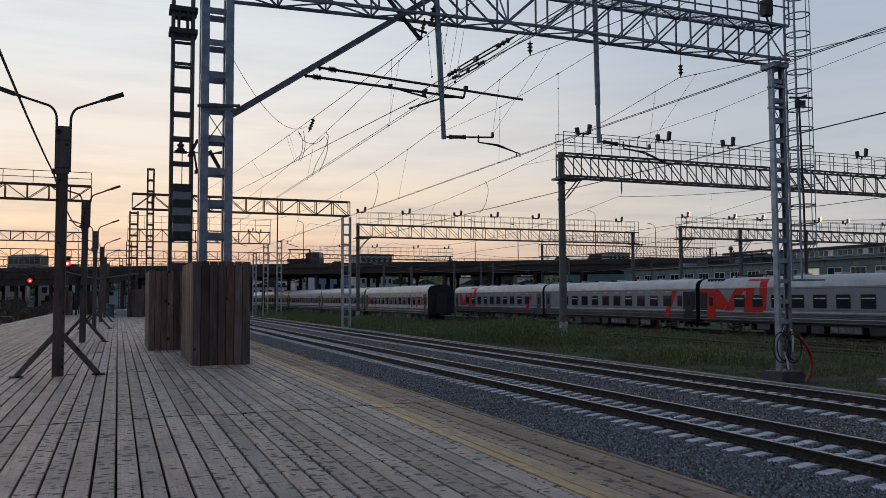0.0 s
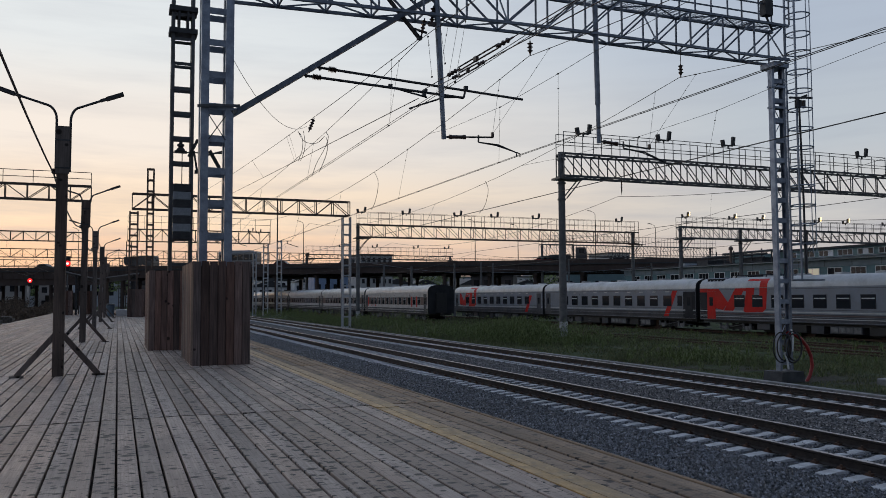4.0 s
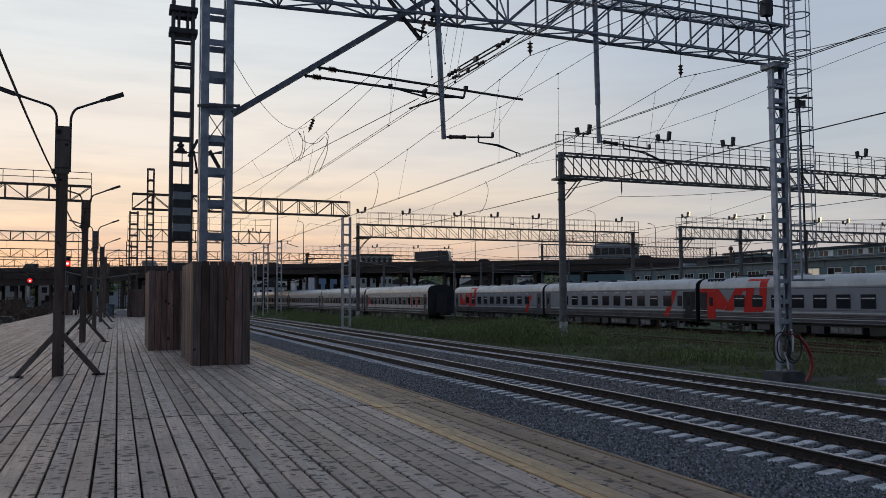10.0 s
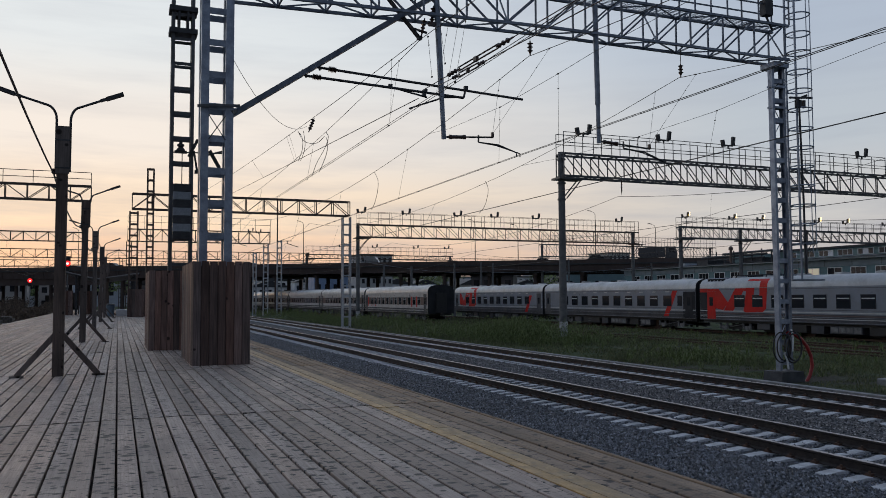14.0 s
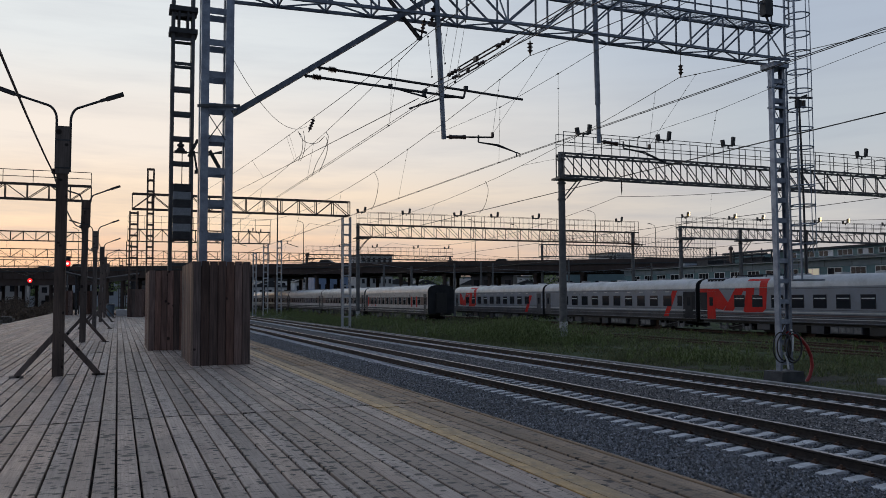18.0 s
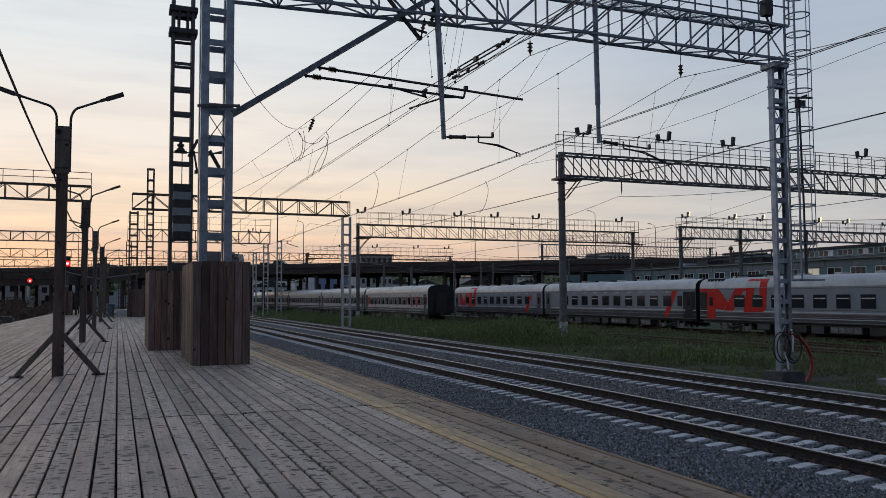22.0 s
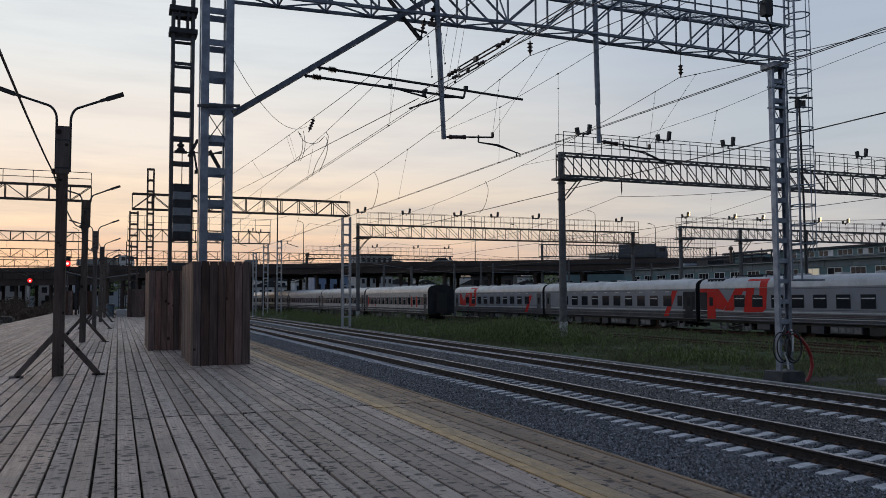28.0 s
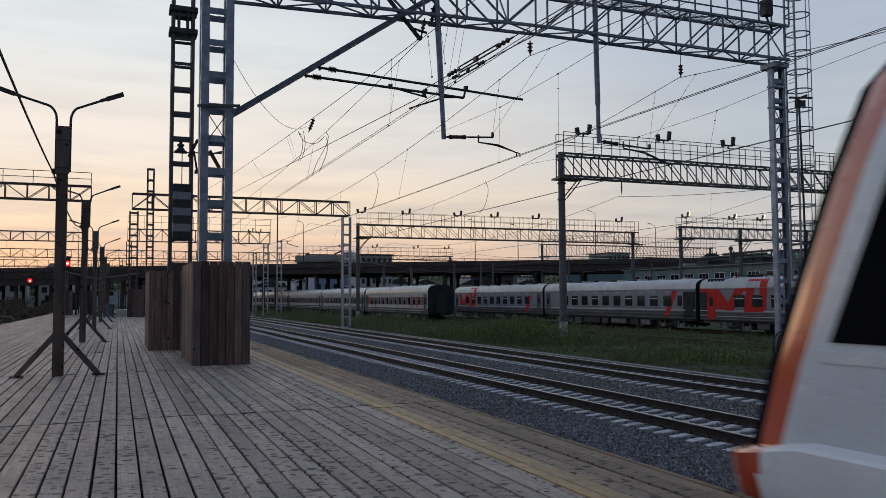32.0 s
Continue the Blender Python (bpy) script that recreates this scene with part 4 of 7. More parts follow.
def near_gantry():
    """The gantry over the running tracks, with its cantilever and drop tubes."""
    y0 = 20.4
    t = thing("catenary_gantry", pose(0, y0, 0), "galvanised lattice catenary gantry with walkway and caged ladder", "gantry", "catenary gantries")
    g = M["galv"]
    lattice_mast(t, 2.17, 0, 0.02, 12.6, 0.77, 0.62, g, 0.19, 0.79, 0.16, first=0.62)
    # far mast on its concrete foot
    flat_mast(t, 20.11, -0.05, -0.92, 9.1, 0.54, g, 0.09, 0.66, 0.20)
    b = Build()
    b.prism([(19.60, -1.45), (20.62, -1.45), (20.55, -0.94), (19.67, -0.94)], -0.40, 0.40, "y")
    part("foundation", b, M["darkconcrete"], t, "dark concrete mast foundation")
    b = Build()
    b.box(19.80, -0.30, 9.0, 20.42, 0.32, 9.17)
    part("head_plate", b, g, t)
    for z in (7.65, 8.35):
        b = Build()
        b.box(19.81, -0.17, z, 20.41, 0.07, z + 0.07)
        part("clamp", b, g, t)
    caged_ladder(t, 20.80, 0.0, 2.0, 12.6, g, 0.42)
    b = Build()
    b.box(20.5, -0.4, 1.98, 21.6, 0.4, 2.03)
    part("ladder_landing", b, g, t)
    # the beam: laced panels that lean out from the middle, slightly cambered
    gd = M["galvshade"]
    bay, ya, yb = 1.267, -0.35, 0.35
    xs = [20.21 - bay * k for k in range(14, -1, -1)]
    zb = lambda x: 9.25 - 0.022 * max(0.0, 11.4 - x)
    zt = lambda x: zb(x) + 1.13
    for y in (ya, yb):
        for zf in (zb, zt):
            for x0, x1 in ((xs[0], 11.4), (11.4, 20.4)):
                strut("chord", (x0, y, zf(x0)), (x1, y, zf(x1)), 0.085, 0.075, gd, t, "angle")
        for k, x in enumerate(xs):
            strut("upright", (x, y, zb(x)), (x, y, zt(x)), 0.045, 0.045, gd, t)
            if k:
                w = xs[k - 1]
                lean = x > 10.2
                strut("diagonal", (w, y, zb(w) if lean else zt(w)), (x, y, zt(x) if lean else zb(x)), 0.055, 0.045, gd, t)
    for k, x in enumerate(xs):
        for zf in (zb, zt):
            strut("tie", (x, ya, zf(x)), (x, yb, zf(x)), 0.042, 0.042, gd, t)
            if k:
                w, s = xs[k - 1], (1 if k % 2 else -1)
                strut("cross_tie", (w, s * ya, zf(w)), (x, s * yb, zf(x)), 0.035, 0.035, gd, t)
        if k % 4 == 2:
            strut("sway_brace", (x, ya, zb(x)), (x, yb, zt(x)), 0.035, 0.035, gd, t)
    for y in (ya - 0.03, yb + 0.03):
        railing(t, 2.6, 20.4, 10.40, 1.12, y, bay, gd, 0.04)
    # open grating of the walkway
    b = Build()
    for k in range(6):
        y = ya + 0.09 + k * 0.104
        b.box(2.6, y, 10.405, 20.3, y + 0.005, 10.425)
    x = 2.6
    while x < 20.3:
        b.box(x, ya + 0.05, 10.408, x + 0.006, yb - 0.05, 10.426)
        x += 0.22
    part("walkway_grating", b, M["galvlight"], t, "pale open steel grating of the walkway")
    # inclined strut of the cantilever
    b = Build()
    for y in (-0.09, 0.09):
        b.bar((2.50, y, 6.02), (7.95, y, 9.80), 0.07, 0.13)
    part("cantilever_strut", b, M["galvshade"], t, "heavy inclined steel strut")
    b = Build()
    b.bar((1.7, -0.36, 6.14), (2.70, -0.36, 6.22), 0.06)
    b.bar((2.5, -0.3, 6.05), (2.75, 0.1, 6.25), 0.1)
    part("strut_bracket", b, M["steel"], t)
    # two insulated rods hung from the strut
    for p, q, ins in (((4.38, -0.12, 7.20), (8.79, -0.12, 7.01), (4.52, 4.82)), ((4.74, 0.12, 7.52), (10.75, 0.12, 7.19), (5.00, 5.28))):
        p, q = Vector(p), Vector(q)
        b = Build()
        b.tube([p, q], 0.036, 8)
        rod = part("insulated_rod", b, M["dark"], t, "dark steel registration rod", smooth=40)
        f = lambda x: p.lerp(q, (x - p.x) / (q.x - p.x))
        b = Build()
        insulator(b, f(ins[0]), f(ins[1]), 0.085, 6)
        part("insulator", b, M["porcelain"], rod, "ribbed brown insulator", smooth=30)
    b = Build()
    for x, z in ((4.30, 7.32), (4.66, 7.55)):
        b.bar((x, 0, z + 0.05), (x + 0.14, 0, z - 0.13), 0.06)
    b.tube([(6.66, -0.12, 7.12), (7.54, -0.12, 6.96), (7.71, -0.12, 6.93)], 0.026, 6)
    b.tube([(8.79, -0.12, 7.03), (8.2, -0.12, 6.97), (7.45, -0.12, 6.68), (7.20, -0.12, 6.58)], 0.026, 6)
    b.tube([(8.86, -0.12, 7.30), (8.80, -0.12, 7.02)], 0.03, 6)
    for x, z in ((6.66, 7.13), (7.66, 7.09), (7.62, 7.0), (8.86, 7.28)):
        b.box(x - 0.05, -0.17, z - 0.05, x + 0.05, -0.07, z + 0.06)
    part("steady_arm", b, M["dark"], t, smooth=40)
    # drop tubes with their registration arms
    for x, z, xa, za, r0, r1, r2 in ((8.20, 5.88, 9.70, 5.97, (9.24, 5.80), (9.82, 5.76), (10.47, 5.55)), (13.16, 6.10, 14.98, 5.98, (14.02, 5.94), (14.75, 5.86), (15.62, 5.55))):
        b = Build()
        lean = 0.052 if x < 10 else 0.015
        b.tube([(x - lean * (10.4 - z), -0.11, 10.4), (x - lean * 1.1, -0.11, z + 1.1)], 0.082, 10)
        b.tube([(x - lean * 1.1, -0.11, z + 1.1), (x, -0.11, z - 0.06)], 0.066, 10)
        dt = part("drop_tube", b, g, t, "galvanised steel drop tube", smooth=40)
        b = Build()
        b.tube([(x, -0.11, z), (xa, -0.11, za)], 0.026, 6)
        b.tube([(r0[0], -0.11, r0[1] + 0.2), (r0[0], -0.11, r0[1])], 0.024, 6)
        for dy in (-0.05, 0.06):
            b.tube([(r0[0], -0.11, r0[1]), (r1[0], -0.11 + dy, r1[1]), (r2[0] + dy * 1.5, -0.11 + dy, r2[1] + 0.02), (r2[0] + dy * 1.5, -0.11 + dy, r2[1] - 0.08)], 0.019, 6)
        part("registration_arm", b, M["dark"], dt, "thin dark registration arm", smooth=40)
        b = Build()
        fz = lambda k: z + (za - z) * (k - x) / (xa - x)
        p0, p1 = Vector((x + 0.16, -0.11, fz(x + 0.16))), Vector((x + 0.64, -0.11, fz(x + 0.64)))
        b.tube([p0, p0.lerp(p1, 0.12), p0.lerp(p1, 0.14), p0.lerp(p1, 0.86), p0.lerp(p1, 0.88), p1], 0.052, 8)
        for e in (p0, p0.lerp(p1, 0.86)):
            b.tube([e, e.lerp(p1, 0.14 if e is p0 else 1.0)], 0.066, 8)
        b.box(xa - 0.06, -0.15, za, xa, -0.07, za + 0.14)
        part("insulator", b, M["porcelain"], dt, smooth=30)
    # hangers that carry the messenger wires
    for x, z in ((10.90, 8.44), (16.2, 8.33)):
        b = Build()
        insulator(b, (x, -0.1, z + 0.42), (x, -0.1, z), 0.088, 3)
        b.tube([(x, -0.1, z + 0.4), (x, -0.1, 9.22)], 0.012, 5)
        part("hanging_insulator", b, M["porcelain"], t, smooth=30)
    b = Build()
    for y in (-0.05, 0.05):
        b.bar((6.60, y, 9.62), (7.50, y, 8.62), 0.04, 0.06)
    b.box(7.48, -0.07, 8.54, 7.60, 0.07, 8.64)
    b.bar((7.3, -0.1, 8.8), (7.72, -0.1, 8.72), 0.05)
    part("messenger_bracket", b, M["dark"], t)
    b = Build()
    insulator(b, (7.66, -0.1, 9.12), (7.56, -0.1, 8.62), 0.07, 4)
    insulator(b, (7.92, -0.1, 9.50), (7.86, -0.1, 8.98), 0.08, 4)
    b.box(7.78, -0.16, 8.94, 8.1, -0.02, 9.03)
    b.bar((7.95, -0.1, 8.98), (8.35, -0.1, 9.3), 0.07)
    part("hanging_insulator", b, M["porcelain"], t, smooth=30)
    b = Build()
    b.bar((20.45, -0.25, 8.02), (21.45, -0.25, 8.10), 0.06)
    b.bar((20.75, -0.25, 7.98), (21.2, -0.25, 8.16), 0.07)
    for x in (20.72, 20.86, 21.02):
        b.box(x, -0.3, 7.72, x + 0.08, -0.2, 7.98)
    b.tube([(20.86, -0.25, 7.9), (20.93, -0.25, 4.6), (20.95, -0.25, 2.2)], 0.035, 6)
    part("cage_fitting", b, M["dark"], t)
    b = Build()
    for s in (-1, 1):
        b.tube([(2.17 - s * 0.2, -0.33, 5.35), (2.17 + s * 0.2, -0.33, 5.95)], 0.012, 5)
    part("cross_brace", b, M["dark"], t)
    # pair of surge and lighting fittings up on the beam's end
    b = Build()
    b.box(19.3, -0.5, 10.6, 19.62, -0.25, 11.1)
    b.bar((19.4, -0.4, 10.6), (19.75, -0.3, 10.2), 0.05)
    part("junction_box", b, M["dark"], t)
    return t


near_gantry()


def weight_mast():
    """The older mast beside it, with the stacked tension weights."""
    t = thing("tension_mast", pose(1.76, 26.2, 0), "dark lattice mast with striped stacked tension weights", "mast")
    g = M["steel"]
    lattice_mast(t, 0, 0, 0.02, 12.8, 0.70, 0.45, g, 0.10, 0.78, 0.10, 0.96)
    b = Build()
    b.box(-0.42, -0.32, 9.75, 0.42, 0.32, 9.9)
    b.box(-0.42, -0.32, 10.45, 0.42, 0.32, 10.6)
    b.box(-0.16, -0.3, 9.9, -0.1, 0.3, 10.5)
    b.box(0.1, -0.3, 9.9, 0.16, 0.3, 10.5)
    part("clamp", b, M["dark"], t)
    for i in range(7):
        b = Build()
        b.cham(-0.25, -0.46, 3.30 + i * 0.245, 0.27, -0.26, 3.30 + i * 0.245 + 0.235, 0.012, "z")
        part("tension_weight", b, M["dark"] if i % 2 == 0 else M["plate"], t, "dark weight" if i % 2 == 0 else "white-painted weight")
    b = Build()
    b.tube([(0, -0.36, 5.0), (0, -0.36, 6.2)], 0.015, 6)
    part("weight_rope", b, M["wire"], t)
    b = Build()
    b.lathe([(0.05, 0), (0.05, 0.1), (0.10, 0.11), (0.11, 0.17), (0.06, 0.2), (0.12, 0.26), (0.13, 0.32), (0.10, 0.36)], 10, m=pose(-0.04, -0.3, 6.36, 180, 0, 0))
    b.box(-0.22, -0.36, 5.97, 0.14, -0.24, 6.05)
    b.bar((-0.27, -0.3, 5.99), (1.24, -0.3, 6.04), 0.035)
    b.bar((0.46, -0.3, 6.42), (0.20, -0.3, 5.88), 0.09)
    b.bar((0.35, -0.3, 6.06), (0.46, -0.3, 5.39), 0.055)
    b.box(0.38, -0.36, 5.36, 0.54, -0.24, 5.47)
    b.bar((0.82, -0.3, 6.10), (1.12, -0.3, 5.57), 0.10)
    b.bar((0.70, -0.3, 5.94), (1.2, -0.3, 6.10), 0.05)
    part("tension_wheel", b, M["dark"], t)
    return t


weight_mast()


def floodlight(m, lit=False, k=0.85):
    t = thing("floodlight", m, "lit yard floodlight glowing warm on its bracket" if lit else "unlit dark yard floodlight pair on a bracket", "floodlight", "yard floodlights")
    b = Build()
    b.bar((-0.55 * k, 0, 0.12), (0.5 * k, 0, 0.12), 0.08 * k)
    b.bar((0, 0, -0.1), (0, 0, 0.15), 0.08)
    part("bracket", b, M["dark"], t)
    for s in (-1, 1):
        b = Build()
        c, d = Vector((s * 0.5 * k, 0, 0.18 if s > 0 else 0.02)), Vector((s * 0.12, 0, 0.86 if s > 0 else 0.70)) * k
        b.bar(c, c + d * 0.85, 0.30 * k, 0.20 * k, (0, 1, 0))
        hd = part("housing", b, M["dark"], t)
        if lit and s > 0:
            b = Build()
            b.bar(c + Vector((0.03, -0.26, 0.05)), c + d * 0.9 + Vector((0.03, -0.26, -0.02)), 0.1 * k, 0.12 * k, (0, 1, 0))
            part("lens", b, M["lamp"], hd, "glowing warm lens")
    return t


M["lamp"] = glow("warm_lamp", (1.0, 0.70, 0.28), 3.2)


def yard_gantry(x0, x1, y, zb, zt, zr, posts, pitch, mat, rot=0.0, floods=(), lit=False, dep=1.0, step=1.45, cw=0.13, bw=0.06, thick=0.52, base=YARD_Z - 0.1, label=""):
    """A wide gantry on plain posts, railed along the top."""
    t = thing("yard_gantry", pose(x0, y, 0, 0, 0, rot), label or "long dark lattice gantry with a railed walkway on plain posts", "gantry", "yard gantries")
    ln = x1 - x0
    box_truss(t, 0.1, ln, zb, zt, dep, pitch, mat, cw, bw, False, True, -1)
    if zr > zt:
        for yy in (-dep / 2, dep / 2):
            railing(t, 0.1, ln, zt, zr - zt, yy, step, mat, 0.04)
    for px in posts:
        b = Build()
        b.tube([(px - x0, 0, base), (px - x0, 0, zt + 0.15)], thick / 2, 12, thick / 2 * 0.82)
        po = part("post", b, M["concretemast"], t, "grey spun-concrete post", smooth=40)
        b = Build()
        b.box(px - x0 - 0.45, -dep / 2 - 0.08, zb - 0.22, px - x0 + 1.5, dep / 2 + 0.08, zb - 0.10)
        part("seat_plate", b, mat, t)
        for yy in (-0.3, 0.3):
            strut("knee_brace", (px - x0 + 0.2, yy, zb - 1.5), (px - x0 + 1.4, yy, zb - 0.15), 0.07, 0.07, mat, t)
        for zz in (zb - 1.6, zb - 0.5, zt - 0.4):
            b = Build()
            b.tube([(px - x0, 0, zz), (px - x0, 0, zz + 0.1)], thick / 2 + 0.03, 12)
            part("post_band", b, mat, po)
        b = Build()
        b.tube([(px - x0, 0, base), (px - x0, 0, base + 1.25)], thick / 2 + 0.012, 12)
        part("painted_foot", b, M["limewash"], po, "pale painted foot of the post", smooth=40)
    m = pose(x0, y, 0, 0, 0, rot)
    for fx in floods:
        floodlight(m @ pose(fx - x0, -dep / 2, zr - 0.18), lit, 0.7 if lit else 0.85)
    return t


yard_gantry(27.3, 60.0, 47.0, 9.55, 11.05, 12.5, (27.5,), 1.35, M["steel"], 0, (28.95, 35.5, 41.2, 54.5))
yard_gantry(27.5, 69.0, 97.0, 9.05, 10.6, 12.15, (27.6, 68.3), 1.7, M["sunsetsteel"], 0, (27.9, 33.8, 40.9, 46.2, 52.4, 65.7))
yard_gantry(59.0, 96.0, 75.0, 8.1, 9.35, 10.5, (59.3, 67.9, 78.0), 1.3, M["steel"], 0, (59.6, 66.3, 70.5, 79.4, 84.1, 90.9), True, thick=0.5)
yard_gantry(71.3, 111.0, 130.0, 8.9, 11.05, 12.8, (71.8, 110.0), 1.6, M["steel"], 0, ())
yard_gantry(34.6, 66.4, 160.0, 9.4, 10.2, 11.9, (35.0, 66.0), 1.7, M["sunsetsteel"], 0, (42.0, 49.0, 58.0, 65.0))


def track_gantry(x0, x1, y, zb, zt, masts, rail_h=0.0, pitch=1.55, label="", drops=()):
    t = thing("catenary_gantry", pose(0, y, 0), label or "lattice catenary gantry across the running tracks, coloured brown for sunset glow", "gantry", "catenary gantries")
    box_truss(t, x0, x1, zb, zt, 0.7, pitch, M["sunsetsteel"], 0.12, 0.07, True, False)
    if rail_h:
        railing(t, x0, x1, zt, rail_h, -0.35, 2.2, M["sunsetsteel"], 0.05)
    for dx in drops:
        b = Build()
        b.tube([(dx, -0.35, zt), (dx, -0.35, zb - 2.6)], 0.06, 8)
        dt = part("drop_tube", b, M["sunsetsteel"], t, smooth=40)
        b = Build()
        b.tube([(dx, -0.35, zb - 2.5), (dx + 1.3, -0.35, zb - 2.45)], 0.035, 6)
        b.tube([(dx + 0.9, -0.35, zb - 2.45), (dx + 0.9, -0.35, zb - 2.7), (dx + 1.9, -0.35, zb - 3.0)], 0.03, 6)
        part("registration_arm", b, M["dark"], dt, smooth=40)
    for mx, z0, z1, w in masts:
        lattice_mast(t, mx, 0, z0, z1, w, 0.5, M["galvlight"] if mx > 15 else M["sunsetsteel"], 0.13, 0.95, 0.14)
    return t


track_gantry(1.0, 19.9, 73.0, 9.1, 10.4, ((2.45, 0.0, 12.6, 0.62), (1.15, 0.0, 8.9, 0.75), (19.65, YARD_Z - 0.1, 9.0, 0.85)), drops=(8.6, 13.2))
track_gantry(-26.0, -2.2, 73.0, 9.62, 10.85, ((-25.5, YARD_Z - 0.1, 9.6, 0.8), (-2.6, 0.0, 9.6, 0.3)), 1.1)
track_gantry(-30.0, -4.5, 127.0, 9.75, 11.05, ((-29.5, YARD_Z, 9.7, 0.8), (-4.8, 0.0, 9.7, 0.3)), 0.0)
track_gantry(1.2, 21.9, 127.0, 9.95, 11.75, ((1.4, YARD_Z, 9.9, 0.8), (19.6, YARD_Z, 8.5, 0.6), (21.3, YARD_Z, 10.0, 0.8), (23.4, YARD_Z, 10.6, 0.8)), 2.0)
track_gantry(-60.0, 40.0, 181.0, 9.9, 11.6, ((-59.0, YARD_Z, 9.9, 0.8), (0.5, YARD_Z, 9.9, 0.8), (39.0, YARD_Z, 9.9, 0.8)), 0.0, 2.2)
track_gantry(-80.0, 30.0, 236.0, 10.0, 11.8, ((-79.0, YARD_Z, 10, 0.8), (-3.0, YARD_Z, 10, 0.8), (29.0, YARD_Z, 10, 0.8)), 1.5, 2.6)


for fx, fz in ((18.9, 11.75), (20.1, 11.55)):
    floodlight(pose(fx, 126.65, fz), False, 0.6)


# ---------------------------------------------------------------- overhead lines
def dropper(t, p, q, r=0.0046):
    """A thin wire between two clamps."""
    b = Build()
    p, q = Vector(p), Vector(q)
    b.tube([p, q], r, 4)
    for k, e in enumerate((p, q, p.lerp(q, 0.22))):
        s = 0.017 if k < 2 else 0.012
        b.box(e.x - s, e.y - s * 1.6, e.z - s, e.x + s, e.y + s * 1.6, e.z + s)
    return part("dropper", b, M["wire"], t)


def overhead_line(xc, zc, xm, zm, ys, sag=1.75, twin=0.0, step=6.2, r=0.0105, label="", stitch=(), at=(), hold=()):
    """Contact wire, sagging messenger wire and the droppers between them, over one track.
    stitch: a bridle wire slung under the messenger at the support; at: where droppers hang by the support; hold: stays to the arm's end."""
    t = thing("overhead_line", None, label or "contact wire hung by droppers from a sagging messenger wire", "overhead line", "overhead lines")
    for s in ((-twin, twin) if twin else (0,)):
        b = Build()
        b.tube([(xc(y) + s, y, zc) for y in ys], r * (0.78 if twin else 1.0), 5)
        part("contact_wire", b, M["wire"], t)

    def mz(y):
        for a, c in zip(ys[:-1], ys[1:]):
            if a <= y <= c:
                k = (y - a) / (c - a)
                return zm - 4 * sag * k * (1 - k)
        return zm
    pts = [(xm(y), y, mz(y)) for a, c in zip(ys[:-1], ys[1:]) for y in [a + (c - a) * k / 16 for k in range(16)]]
    pts.append((xm(ys[-1]), ys[-1], zm))
    b = Build()
    b.tube(pts, r * 0.95, 5)
    part("messenger_wire", b, M["wire"], t)
    lo, hi = (min(p[1] for p in stitch), max(p[1] for p in stitch)) if stitch else (0, 0)
    if stitch:
        b = Build()
        b.tube(stitch, r * 0.62, 5)
        part("bridle_wire", b, M["wire"], t)

    def bridle(y):
        for (x0, y0, z0), (x1, y1, z1) in zip(stitch[:-1], stitch[1:]):
            if min(y0, y1) <= y <= max(y0, y1):
                f = (y - y0) / (y1 - y0)
                return (x0 + (x1 - x0) * f, y, z0 + (z1 - z0) * f)
    for a, c in zip(ys[:-1], ys[1:]):
        n = int((c - a) / step)
        for i in range(1, n):
            y = a + (c - a) * i / n
            if y > 110 or y < 2 or lo - 1 < y < hi + 1 or (at and abs(y - 20.4) < 8):
                continue
            dropper(t, (xm(y), y, mz(y)), (xc(y), y + 0.15, zc))
    for y in at:
        dropper(t, bridle(y) if stitch else (xm(y), y, mz(y)), (xc(y), y - 0.1, zc))
    for y, p in hold:
        dropper(t, (xm(y), y, mz(y)), p)
    return t


SPANS = (-88, -34, 20.4, 73, 127, 181, 236)
overhead_line(lambda y: 10.55 + 0.013 * max(0.0, 20.4 - y), 5.53, lambda y: 10.90, 8.44, SPANS, 1.40, 0.035, 10.3,
              stitch=[(10.85, 28.5, 7.71), (10.72, 26.0, 7.42), (10.65, 21.7, 7.24), (10.65, 18.2, 7.36), (10.65, 16.6, 7.44), (10.72, 10.0, 7.56)],
              at=(21.8, 18.3), hold=((22.3, (9.68, 20.3, 6.06)), (19.2, (9.68, 20.3, 6.06))))
overhead_line(lambda y: 15.68, 5.53, lambda y: 16.2, 8.33, SPANS, 1.75, 0.03, 10.3,
              stitch=[(16.18, 31.0, 7.19), (16.1, 27.5, 6.95), (16.1, 22.7, 6.83), (16.1, 18.7, 6.88), (16.1, 17.2, 6.98), (16.12, 15.1, 7.15), (16.15, 11.0, 7.36)],
              at=(22.4, 18.6), hold=((21.6, (14.95, 20.3, 6.06)), (19.6, (14.95, 20.3, 6.06))))
overhead_line(lambda y: 7.2 + 0.02 * min(8.0, max(0.0, y - 20.4)), 6.50, lambda y: 7.6, 8.58, (-88, -34, 20.4, 73, 127), 0.70, 0.045, 12.5, at=(22.3, 18.4, 17.7, 17.2))


